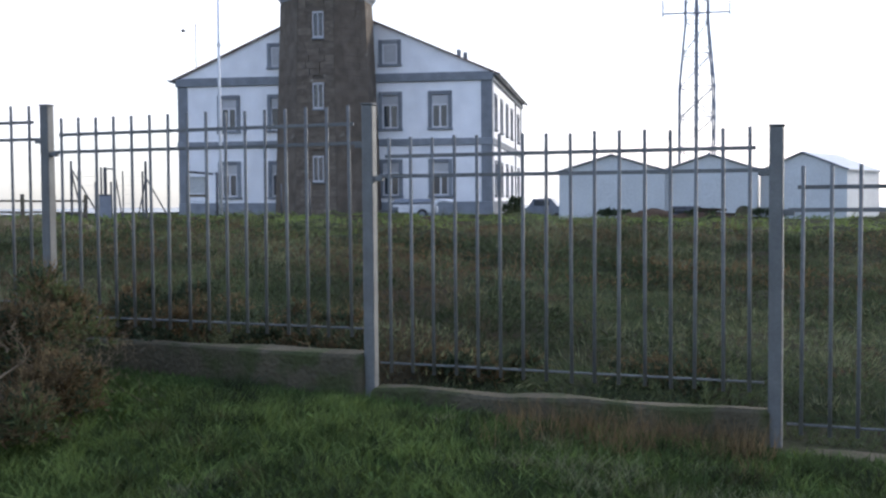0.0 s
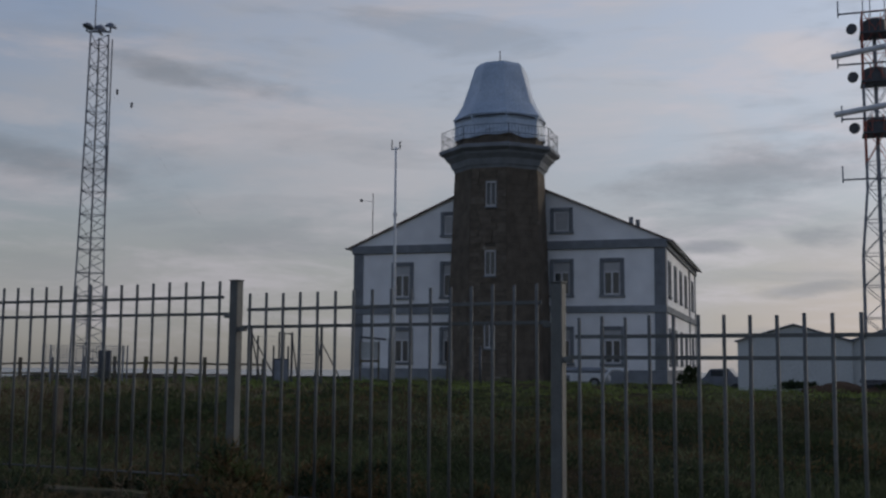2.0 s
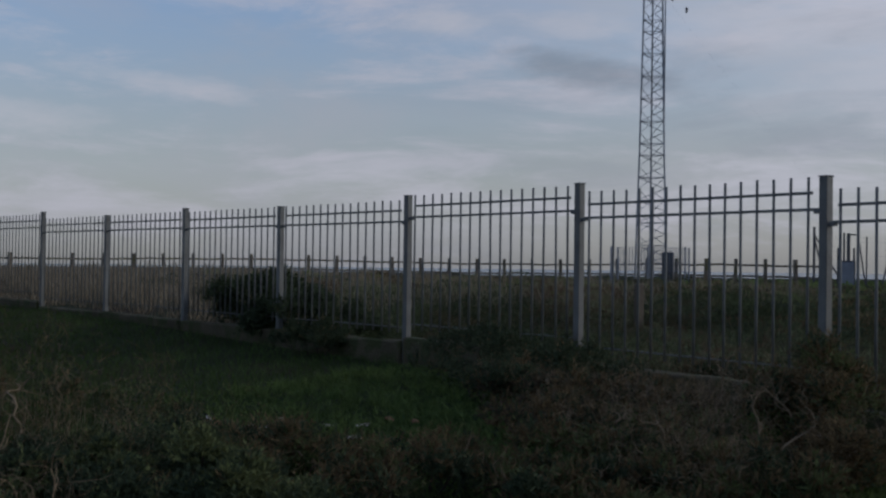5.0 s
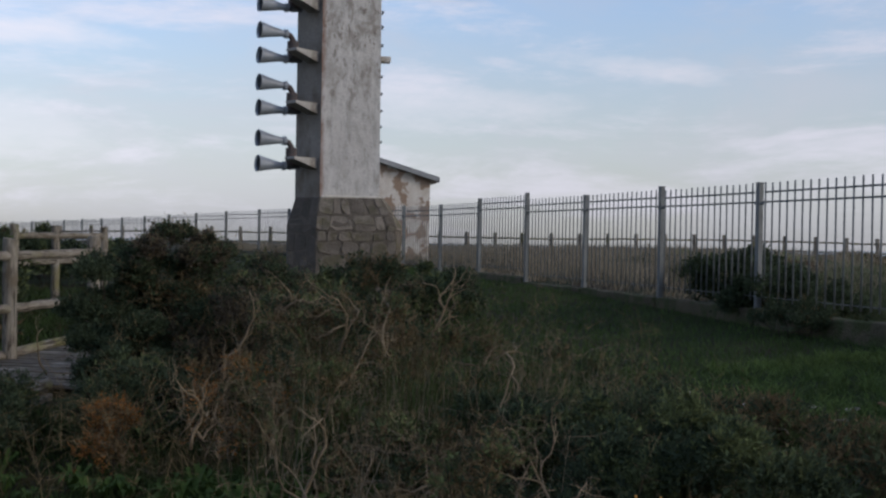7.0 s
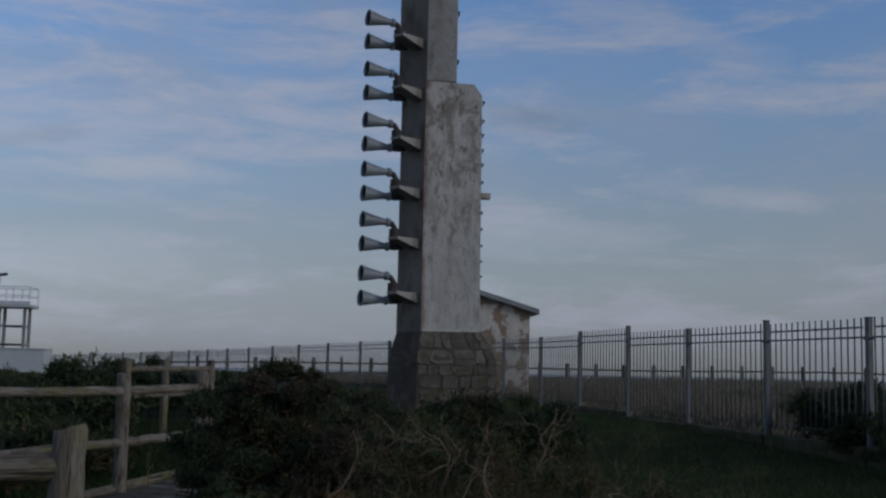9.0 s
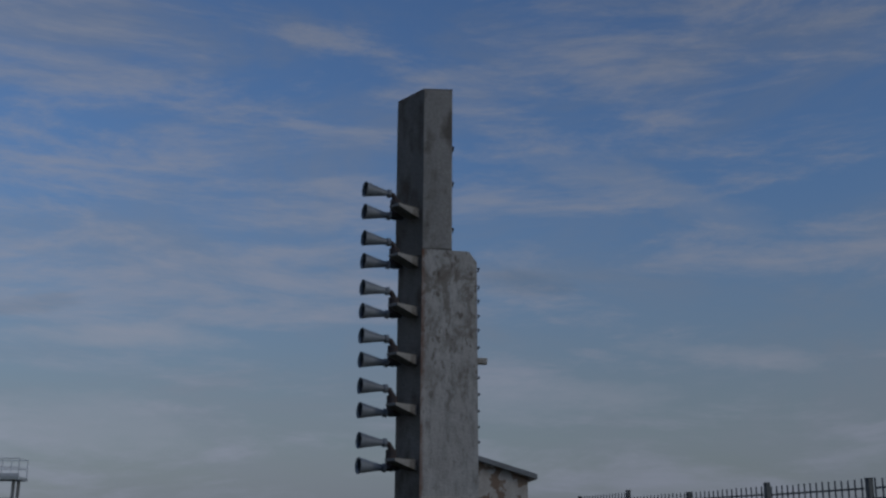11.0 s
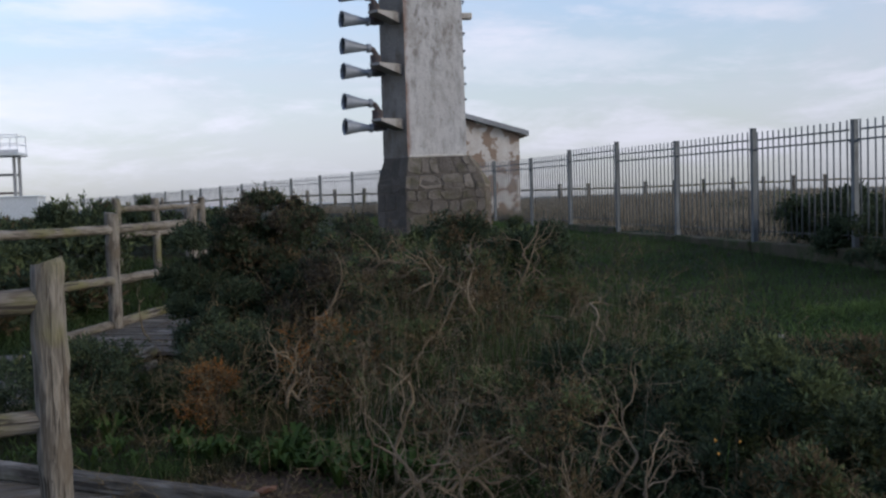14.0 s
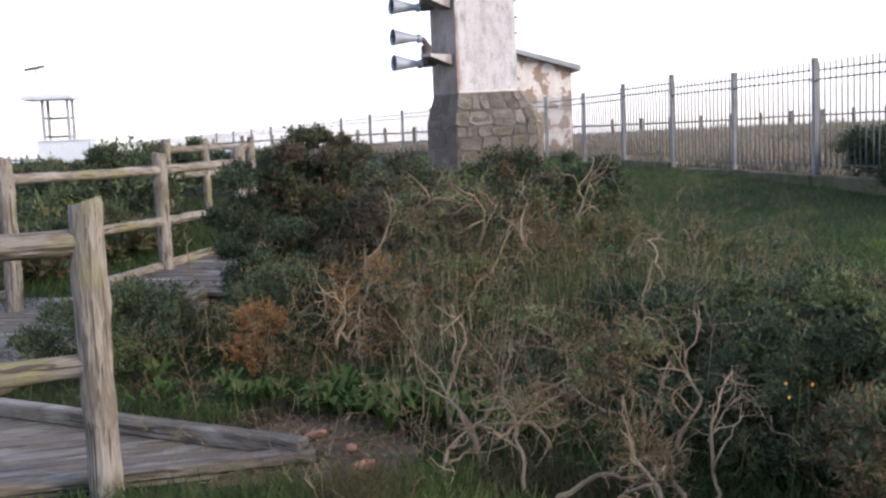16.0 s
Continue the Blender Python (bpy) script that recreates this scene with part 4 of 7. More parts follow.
def floodlight_mast():
    x, y = -33.95, 29.95
    z0 = 1.06
    ob = thing("lattice_mast", pose(x, y, z0), "tall slim grey lattice mast with floodlights on top", "mast")
    lattice_mast(ob, [(1.25, 0), (0.98, 5), (0.78, 10), (0.68, 13.6)], 3, 0.46, 0.038, 0.015, ["lattice"], radians(20))
    part("ladder_pole", newtube([(0.62, 0.25, 0), (0.50, 0.2, 6), (0.52, 0.2, 13.4)], 0.03, 6), "lattice", ob)
    part("head_frame", newtube([(-0.42, -0.24, 13.75), (0.38, 0.25, 13.75)], 0.04, 6), "lattice", ob)
    part("head_frame", newtube([(-0.22, 0.34, 13.72), (0.22, -0.34, 13.72)], 0.04, 6), "lattice", ob)
    for (dx, dy), tilt in (((-0.42, -0.22), -12), ((0.36, 0.24), 10), ((-0.20, 0.20), 8)):
        lamp = new("floodlight")
        lamp.parent = ob
        lamp.matrix_local = pose(dx, dy, 13.95, tilt, 15, 20)
        part("housing", spun(bmesh.new(), [(0.22, -0.04), (0.25, 0.0), (0.16, 0.10), (0.05, 0.16)], 10), "lattice", lamp)
        part("bracket", newtube([(0, 0, -0.22), (0, 0, 0)], 0.03, 6), "lattice", lamp)
    part("whip_aerial", newtube([(-0.28, 0.0, 13.8), (-0.28, 0, 16.8)], [0.03, 0.012], 6), "lattice", ob)
    guy = new("guy_wire")
    guy.parent = ob
    out = Vector((0.661, 0.750, 0))
    part("footing", newbox(-0.8, 0.8, -0.8, 0.8, -0.6, 0.03, bevel=0.03), "kerb", ob, "concrete footing block")
    part("wire", newtube([(0, 0, 13.1 - z0), out * 9.0 + Vector((0, 0, 0.2))], 0.0009, 4), "lattice", guy)
    for far_, z in ((0.76, 12.42), (1.33, 11.93)):
        part("insulator", spun(bmesh.new(), [(0.02, -0.12), (0.05, -0.06), (0.04, 0.03), (0.06, 0.06), (0.02, 0.11)], 8, cx_=out.x * far_, cy_=out.y * far_), "steel_dark", guy).location.z = z - z0
    # wire guard round the foot
    g = thing("mast_guard_fence", pose(x, y, z0 + 0.35, 0, 0, 42), "low wire guard fence round the mast foot", "fence")
    for sx in (-1.45, 0, 1.45):
        for sy in (-1.0, 1.0):
            part("post", newtube([(sx, sy, -0.9), (sx, sy, 0.95)], 0.035, 6), "lattice", g)
    bm = bmesh.new()
    for sy in (-1.0, 1.0):
        for z in np.linspace(0.0, 0.92, 9):
            tube(bm, [(-1.45, sy, z), (1.45, sy, z)], 0.006, 3, False)
        for k in range(25):
            tube(bm, [(-1.45 + 2.9 * k / 24, sy, 0), (-1.45 + 2.9 * k / 24, sy, 0.92)], 0.006, 3, False)
    for sx in (-1.45, 1.45):
        for z in np.linspace(0.0, 0.92, 9):
            tube(bm, [(sx, -1, z), (sx, 1, z)], 0.006, 3, False)
    part("wire_mesh", bm, "lattice", g, "grey wire mesh", kind="stuff")
    part("cabinet", newbox(0.5, 0.95, -0.6, -0.1, -0.6, 0.75, bevel=0.02), "steel_dark", g)


def relay_mast():
    x, y = -11.9, 74.3
    ob = thing("radio_relay_mast", pose(x, y, 0.8, 0, 0, 12), "large red and white lattice relay mast with dishes and booms", "mast")
    at = lattice_mast(ob, [(2.25, 0), (2.2, 8.1), (1.45, 12.4), (1.45, 14), (1.5, 16.6), (1.55, 19), (1.55, 23.8)], 4, 2.1, 0.065, 0.024, ["lattice", "lattice", "lattice", "red", "lattice", "red"], radians(45))
    part("cable_ladder", newbox(-0.12, 0.12, 0.3, 0.36, 0.2, 23.5), "lattice", ob)
    for z in (15.85, 19.2, 22.4):
        pl = new("platform")
        pl.parent = ob
        pl.matrix_local = Matrix.Translation((0, 0, z))
        part("deck", newbox(-0.92, 0.92, -0.92, 0.92, -0.06, 0.06), "steel_dark", pl)
        part("drum_antenna", spun(bmesh.new(), [(0.70, 0.05), (0.74, 0.1), (0.74, 0.85), (0.66, 0.95)], 20), "steel_dark", pl, "dark drum-shaped antenna screen")
        for k in range(8):
            a = math.pi / 8 + k * math.pi / 4
            part("baluster", newtube([(0.9 * math.cos(a), 0.9 * math.sin(a), 0), (0.9 * math.cos(a), 0.9 * math.sin(a), 1.15)], 0.025, 5), "red", pl)
        part("dish", spun(bmesh.new(), [(0.05, -0.16), (0.3, -0.05), (0.36, 0.05), (0.36, 0.16)], 14), "steel_dark", pl).matrix_local = pose(-1.35, -0.35, 0.4, 90, 0, -30)
    for z, l in ((20.9, 2.7), (17.1, 2.6)):
        part("boom", newtube([(-l, -0.9, z), (2.6, -0.9, z + 0.75)], 0.19, 10), "white_steel", ob, "long pale tubular boom")
    for z, l in ((23.9, 2.2), (20.5, 2.3), (16.9, 2.15), (12.95, 2.2)):
        dip = new("dipole_aerial")
        dip.parent = ob
        part("arm", newtube([(-l, -0.3, z), (2.1, -0.3, z)], 0.06, 6), "lattice", dip)
        for xx in (-l, 2.1):
            part("element", newtube([(xx, -0.3, z - 0.2), (xx, -0.3, z + 0.9)], 0.05, 6), "lattice", dip)
    for xx, yy in ((-0.7, -0.7), (0.7, 0.7), (-0.2, 0.5)):
        part("whip_aerial", newtube([(xx, yy, 23.8), (xx, yy, 26.5)], 0.035, 6), "lattice", ob)


def wind_mast():
    x, y = -27.65, 41.95
    ob = thing("wind_vane_mast", pose(x, y, 1.05), "slim white pole with a wind vane and cup meter", "mast")
    part("pole", newtube([(0, 0, -0.7), (0, 0, 6), (0, 0, 10.6)], [0.085, 0.07, 0.045], 10), "white_steel", ob, smooth=True)
    part("cross_arm", newtube([(-0.22, 0, 10.5), (0.22, 0, 10.5)], 0.03, 6), "white_steel", ob)
    part("vane", newtube([(-0.22, 0, 10.5), (-0.22, 0, 10.95)], 0.025, 6), "steel_dark", ob)
    part("cup_meter", newtube([(0.22, 0, 10.5), (0.22, 0, 10.8), (0.3, 0, 10.82)], 0.03, 6), "steel_dark", ob)
    part("guy_collar", newtube([(0, 0, 7.4), (0, 0, 7.55)], 0.1, 8), "white_steel", ob)


floodlight_mast()
relay_mast()
wind_mast()


# ---- sheds by the house ----
def gabled_shed(x, y, z, turn, w, deep, eave, apex, label):
    ob = thing("shed", pose(x, y, z, 0, 0, turn), label, "shed", "row of pale gabled sheds")
    bm = bmesh.new()
    prof = [(-w / 2, -0.5), (w / 2, -0.5), (w / 2, eave), (0, apex), (-w / 2, eave)]
    a, b = [bm.verts.new((p, 0, q)) for p, q in prof], [bm.verts.new((p, deep, q)) for p, q in prof]
    bm.faces.new(a), bm.faces.new(list(reversed(b)))
    for i in (0, 1, 4):
        j = (i + 1) % 5
        bm.faces.new((a[j], a[i], b[i], b[j]))
    part("hull", bm, "canvas", ob)
    for s in (-1, 1):
        bm = bmesh.new()
        dz = (apex - eave) / (w / 2)
        q = [(0, -0.12, apex + 0.03), (s * (w / 2 + 0.12), -0.12, eave + 0.03 - dz * 0.12), (s * (w / 2 + 0.12), deep + 0.1, eave + 0.03 - dz * 0.12), (0, deep + 0.1, apex + 0.03)]
        if s < 0:
            q.reverse()
        lo, hi = [bm.verts.new(p) for p in q], [bm.verts.new((p[0], p[1], p[2] + 0.06)) for p in q]
        bm.faces.new(list(reversed(lo))), bm.faces.new(hi)
        for i in range(4):
            j = (i + 1) % 4
            bm.faces.new((lo[i], lo[j], hi[j], hi[i]))
        part("roof", bm, "canvas", ob)
        part("verge", newtube([(0, -0.13, apex + 0.06), (s * (w / 2 + 0.1), -0.13, eave + 0.05 - dz * 0.1)], 0.035, 5), "lattice", ob)
    part("panel", newbox(-w * 0.2, w * 0.2, -0.03, 0.01, 0.1, eave * 0.85), "canvas", ob)
    return ob


gabled_shed(-12.0, 50.6, 0.62, 8, 4.9, 5, 2.22, 2.95, "pale grey sheeted shed with a low gable")
gabled_shed(-7.62, 51.4, 0.58, 5, 4.2, 5, 2.27, 2.95, "pale grey sheeted shed with a low gable")
gabled_shed(-3.60, 51.9, 0.80, -14, 3.9, 5.2, 1.97, 2.75, "pale grey sheeted shed with a low gable")


# ---- horn tower ----
TOWER = pose(-19.33, -0.14, 0, 0, 0, 91.5)      # x along the pale face, y into the tower


def build_horn_tower():
    tw = thing("fog_horn_tower", TOWER, "tall stained concrete fog signal tower on a rubble stone base", "tower")
    upper = [(0, 0), (0.545, 0.0), (0.545, 0.95), (-0.47, 0.95), (-0.47, 0.46)]
    bm = prism(bmesh.new(), upper, 6.55, 9.78)
    for v in bm.verts:
        if v.co.z > 9:
            v.co.z += -0.06 if v.co.y > 0.3 else 0.03
    part("upper_shaft", bm, "concrete_old", tw, "dark stained upper concrete shaft")
    # thin plate added over the shaft: its paler colour paints the better-lit front
    bm = newbox(0.004, 0.541, -0.025, 0.02, 6.66, 9.77, bevel=0.01)
    part("upper_face", bm, "concrete_mid", tw, "weathered front of the upper shaft, paler to carry the light on it")
    core = [(0, 0.03), (0.53, 0.03), (0.53, 0.95), (-0.41, 0.95), (-0.41, 0.46)]
    part("horn_shaft", prism(bmesh.new(), core, 2.1, 6.56), "concrete_old", tw)
    # pale face slab with a chamfered shoulder
    bm = bmesh.new()
    prof = [(0.0, 2.16), (1.03, 2.16), (1.00, 6.42), (0.86, 6.62), (0.0, 6.66)]
    a, b = [bm.verts.new((p, -0.03, q)) for p, q in prof], [bm.verts.new((p, 0.80, q)) for p, q in prof]
    bm.faces.new(a), bm.faces.new(list(reversed(b)))
    for i in range(5):
        j = (i + 1) % 5
        bm.faces.new((a[j], a[i], b[i], b[j]))
    bmesh.ops.subdivide_edges(bm, edges=list(bm.edges), cuts=3, use_grid_fill=True)
    for v in bm.verts:
        v.co += Vector((0.5, 0.5, 0.5)) * 0.016 * noise.noise(v.co * 3)
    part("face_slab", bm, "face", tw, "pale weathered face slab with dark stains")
    bm = newbox(0.02, 1.035, -0.062, 0.05, 2.175, 2.235, bevel=0.015)
    part("lime_fillet", bm, "lime", tw, "cream lime fillet above the stones")
    # climbing rungs
    for k, z in enumerate((3.20, 3.47, 3.75, 4.05, 4.35, 4.90, 5.22, 5.48, 5.76, 6.02, 6.36)):
        part("rung", newtube([(1.0, 0.18, z), (1.065, 0.18, z), (1.065, 0.42, z), (1.0, 0.42, z)], 0.014, 6), "steel_dark", tw)
    for z in (7.1, 8.0, 8.7):
        part("rung", newtube([(0.53, 0.15, z), (0.58, 0.15, z), (0.58, 0.4, z), (0.53, 0.4, z)], 0.016, 6), "steel_dark", tw)
    part("bracket_box", newbox(1.0, 1.2, 0.1, 0.3, 4.59, 4.69, bevel=0.01), "concrete", tw)
    # horns in pairs on the chamfered side
    way = Vector((-0.93, -0.36, 0.05)).normalized()
    zs = (7.73, 6.80, 5.88, 5.00, 4.11, 3.16)
    prof = [(0.048, 0.0), (0.062, 0.10), (0.090, 0.24), (0.116, 0.36), (0.142, 0.47), (0.146, 0.485), (0.136, 0.48), (0.08, 0.24), (0.05, 0.10)]
    horn = mesh_from(spun(bmesh.new(), prof, 18, closed=False), "horn", "horn", True)
    throat = mesh_from(spun(bmesh.new(), [(0.138, 0.468), (0.02, 0.20)], 18, closed=False), "inside", "throat", True)
    spin = way.to_track_quat('Z', 'Y').to_matrix().to_4x4()
    for z in zs:
        br = new("horn_bracket")
        br.parent = tw
        br.matrix_local = Matrix.Translation((-0.20, 0.21, z - 0.62))
        bm = bmesh.new()
        foot, tip = ((0.15, -0.155), (-0.02, 0.035)), ((-0.24, -0.505), (-0.41, -0.315))
        hi = [bm.verts.new((*q, 0.335)) for q in (*foot, *reversed(tip))]
        lo = [bm.verts.new((*q, z_)) for q, z_ in zip((*foot, *reversed(tip)), (0.145, 0.145, 0.290, 0.290))]
        bm.faces.new(hi), bm.faces.new(list(reversed(lo)))
        for i in range(4):
            j = (i + 1) % 4
            bm.faces.new((lo[i], lo[j], hi[j], hi[i]))
        bmesh.ops.recalc_face_normals(bm, faces=list(bm.faces))
        part("corbel", bm, "concrete_mid", br, "sloping concrete corbel")
        for dz, name in ((0.62, "upper"), (0.19, "lower")):
            base = Vector((-0.42, -0.12, dz))
            put("horn", horn, br, Matrix.Translation(base) @ spin, "grey flared fog horn")
            put("throat", throat, br, Matrix.Translation(base) @ spin)
            part("flange", newtube([base - way * 0.03, base + way * 0.03], 0.078, 12), "horn", br)
            if name == "upper":
                part("elbow", newtube([base, base - way * 0.08 + Vector((0, 0, -0.02)), base - way * 0.15 + Vector((0, 0, -0.12)), base - way * 0.17 + Vector((0, 0, -0.32))], [0.05, 0.05, 0.05, 0.055], 10), "rusty", br, smooth=True)
            else:
                part("neck", newtube([base, base - way * 0.12, base - way * 0.28 + Vector((0, 0, 0.03))], [0.05, 0.06, 0.06], 10), "inside", br, smooth=True)
        part("driver", newtube([(-0.30, -0.10, 0.20), (-0.30, -0.10, 0.50)], 0.095, 12), "rusty", br, "dark rusty horn driver drum")
    return tw


def build_tower_base():
    """The flared rubble plinth: a core and single stones on the three faces that show."""
    ob = thing("rubble_plinth", TOWER, "flared rubble masonry plinth under the horn tower", "plinth")
    top, bot = [(0.0, -0.08), (1.04, -0.08), (1.12, 0.03), (1.12, 1.2), (-0.40, 1.2), (-0.40, 0.44)], [(-0.06, -0.24), (1.30, -0.24), (1.42, -0.05), (1.42, 1.35), (-0.54, 1.35), (-0.54, 0.42)]
    bm = bmesh.new()
    z0, z1, bend = 0.2, 2.20, 0.76

    def corner(i, v):
        """The corner i at the share v of the height: upright, then drawn in to the top."""
        return Vector((*bot[i], z0 + (z1 - z0) * v)).lerp(Vector((*top[i], z0 + (z1 - z0) * v)), max(0.0, (v - bend) / (1 - bend)))
    rings = [[bm.verts.new(corner(i, v)) for i in range(6)] for v in (0, bend, 1)]
    bm.faces.new(list(reversed(rings[0]))), bm.faces.new(rings[-1])
    for lo, hi in zip(rings, rings[1:]):
        for i in range(6):
            j = (i + 1) % 6
            bm.faces.new((lo[i], lo[j], hi[j], hi[i]))
    part("core", bm, "joint", ob, "dark mortar core")
    rnd = random.Random(5)

    for i in (5, 0, 1):
        j = (i + 1) % 6
        wide, tall = (Vector(bot[j]) - Vector(bot[i])).length, z1 - z0
        away = Vector((bot[j][1] - bot[i][1], bot[i][0] - bot[j][0], 0)).normalized()
        cells, v = [], 0.0
        while v < tall - 0.02:
            high = rnd.uniform(0.17, 0.32)
            if v + high > tall - 0.16:
                high = tall - v
            u = 0.0
            while u < wide - 0.02:
                along = rnd.uniform(0.15, 0.44)
                if u + along > wide - 0.14:
                    along = wide - u
                if rnd.random() < 0.22 and high > 0.24:
                    half = high * rnd.uniform(0.4, 0.6)
                    cells += [(u, v, along, half), (u, v + half, along, high - half)]
                else:
                    cells.append((u, v, along, high))
                u += along
            v += high
        for u, v, along, high in cells:
            gap, bite = 0.007, min(along, high) * 0.44
            shape = []
            for cu, cv, su, sv in ((u, v, 1, 1), (u + along, v, -1, 1), (u + along, v + high, -1, -1), (u, v + high, 1, -1)):
                p, q = Vector((cu + su * (gap + rnd.uniform(0, bite)), cv + sv * gap)), Vector((cu + su * gap, cv + sv * (gap + rnd.uniform(0, bite))))
                shape += [q, p] if su * sv > 0 else [p, q]
            cell = [p + Vector((rnd.uniform(-0.022, 0.022), rnd.uniform(-0.022, 0.022))) for p in shape]
            mid = sum(cell, Vector((0, 0))) / len(cell)
            out, bm = rnd.uniform(0.006, 0.022) if i != 5 else rnd.uniform(0.002, 0.010), bmesh.new()

            def place(p, lift):
                u, v = p.x / wide, p.y / tall
                return corner(i, v).lerp(corner(j, v), u) + away * lift
            lo = [bm.verts.new(place(p, -0.01)) for p in cell]
            hi = [bm.verts.new(place(mid.lerp(p, 0.93), out + rnd.uniform(-0.006, 0.006))) for p in cell]
            bm.faces.new(hi)
            for k in range(len(cell)):
                q = (k + 1) % len(cell)
                bm.faces.new((lo[k], lo[q], hi[q], hi[k]))
            part("stone", bm, "rubble" if i != 5 else "smeared", ob)
    return ob


def build_lean_to():
    ob = thing("lean_to_hut", pose(-35.75, 4.15, 0.6, 0, 0, 92), "small plastered hut with a sloping concrete roof slab", "hut")
    part("wall", prism(bmesh.new(), [(-2.6, 0), (-0.55, 0), (-0.55, 2.6), (-2.6, 2.6)], 0, 2.76), "plaster", ob, "flaking cream plaster over brick")
    bm = bmesh.new()
    q = [(-2.9, -0.25, 3.53), (-0.27, -0.25, 2.74), (-0.27, 2.9, 2.74), (-2.9, 2.9, 3.53)]
    lo, hi = [bm.verts.new(p) for p in q], [bm.verts.new((p[0], p[1], p[2] + 0.16)) for p in q]
    bm.faces.new(list(reversed(lo))), bm.faces.new(hi)
    for i in range(4):
        j = (i + 1) % 4
        bm.faces.new((lo[i], lo[j], hi[j], hi[i]))
    part("roof_slab", bm, "slab", ob, "grey sloping roof slab")
    bm = bmesh.new()
    for y in (0.0, 2.6):
        v = [bm.verts.new(p) for p in ((-2.6, y, 2.76), (-0.55, y, 2.76), (-0.55, y, 2.82), (-2.6, y, 3.43))]
        bm.faces.new(v)
    part("gable", bm, "plaster", ob, kind="stuff")


def build_radar_stand():
    """A railed steel platform that stands on the roof of a low cabin."""
    x, y, roof = -57.05, -20.50, 2.10
    low = gz(x, y) - roof
    at = pose(x, y, roof, 0, 0, 97)
    ob = thing("radar_platform", at, "white steel platform with railings and a small radar bar", "platform")
    for gx_, foot in ((-0.62, 0.0), (0.62, 0.0)):
        for gy_ in (0.0, 1.2):
            part("leg", newbox(gx_ - 0.075, gx_ + 0.075, gy_ - 0.075, gy_ + 0.075, foot, 2.05, bevel=0.01), "slab", ob)
    part("deck", newbox(-1.55, 0.95, -0.5, 1.7, 2.05, 2.22, bevel=0.02), "canvas", ob)
    part("kick_plate", newbox(-1.55, 0.95, -0.52, -0.49, 2.22, 2.36), "white_steel", ob)
    for z in (0.04, 0.98):
        for gy_ in (0.0, 1.2):
            part("cross_bar", newbox(-0.55, 0.55, gy_ - 0.045, gy_ + 0.045, z + 0.08, z + 0.18), "rusty" if z < 0.5 else "steel", ob)
    for sx in (-1.5, -0.7, 0.1, 0.9):
        for sy in (-0.45, 1.65):
            part("railing_post", newtube([(sx, sy, 2.2), (sx, sy, 3.10)], 0.025, 6), "white_steel", ob)
    for z in (2.66, 3.10):
        part("railing", newtube([(-1.5, -0.45, z), (0.9, -0.45, z), (0.9, 1.65, z), (-1.5, 1.65, z), (-1.5, -0.45, z)], 0.025, 6), "white_steel", ob)
    part("radar_mast", newtube([(-0.85, 0.4, 2.2), (-0.85, 0.4, 3.3), (-0.85, 0.4, 3.32), (-0.85, 0.4, 3.62)], [0.06, 0.06, 0.11, 0.13], 10), "white_steel", ob, "slim white radar mast")
    part("radar_bar", newbox(-0.52, 0.52, -0.09, 0.09, -0.07, 0.07, bevel=0.02), "steel_dark", ob, "dark rotating radar bar").matrix_local = pose(-0.95, 0.4, 3.70, 0, -9, 0)
    box_ = thing("equipment_cabin", at @ Matrix.Translation((0, 0, low - 0.1)), "low white equipment cabin under the platform", "cabin")
    part("body", newbox(-0.95, 1.75, -0.3, 1.7, 0, 0.02 - low, bevel=0.03), "canvas", box_)
    part("roof", newbox(-1.0, 1.80, -0.35, 1.75, 0.02 - low, 0.10 - low, bevel=0.02), "canvas", box_)


build_horn_tower()
build_tower_base()
build_lean_to()
build_radar_stand()


# ---- timber fences and boardwalk ----
def log(parent, name, p, q, r, knots=5, n=10, bend=0.25):
    """A hewn log along its own z: slightly crooked, uneven and worn at the ends."""
    p, q = Vector(p), Vector(q)
    long = (q - p).length
    pts, rad = [Vector((0, 0, 0))], [r * 0.975]
    for i in range(knots + 1):
        z = 0.012 + (long - 0.024) * i / knots
        pts.append(Vector((r * bend * random.uniform(-0.5, 0.5), r * bend * random.uniform(-0.5, 0.5), z)))
        rad.append(r * random.uniform(0.95, 1.05))
    pts.append(Vector((0, 0, long)))
    rad.append(r * 0.975)
    bm = tube(bmesh.new(), pts, rad, n)
    shift = Vector((random.uniform(0, 90), random.uniform(0, 90), 0))
    for v in bm.verts:
        v.co += Vector((v.co.x, v.co.y, 0)) * 0.11 * noise.noise(Vector((v.co.x * 14, v.co.y * 14, v.co.z * 3)) + shift)
    ob = part(name, bm, "timber", parent)
    for f in ob.data.polygons:
        f.use_smooth = len(f.vertices) == 4
    ob.matrix_local = Matrix.Translation(p) @ (q - p).to_track_quat('Z', 'Y').to_matrix().to_4x4()
    return ob


def timber_railing(name, posts, label, r_post, r_rail, heights, group=""):
    """Round posts (x, y, base, top) with round rails between them."""
    ob = thing(name, pose(posts[0][0], posts[0][1], posts[0][2]), label, "railing", group)
    org = Vector(posts[0][:3])
    for x, y, b, t in posts:
        p = Vector((x, y, b)) - org
        log(ob, "post", p - Vector((0, 0, 0.25)), Vector((x, y, t)) - org, r_post, 14, 16, 0.12)
    for (x0, y0, b0, t0), (x1, y1, b1, t1) in zip(posts, posts[1:]):
        for h in heights:
            p, q = Vector((x0, y0, b0 + (t0 - b0) * h)) - org, Vector((x1, y1, b1 + (t1 - b1) * h)) - org
            log(ob, "rail", p, q, r_rail, 12, 12, 0.22)
    return ob


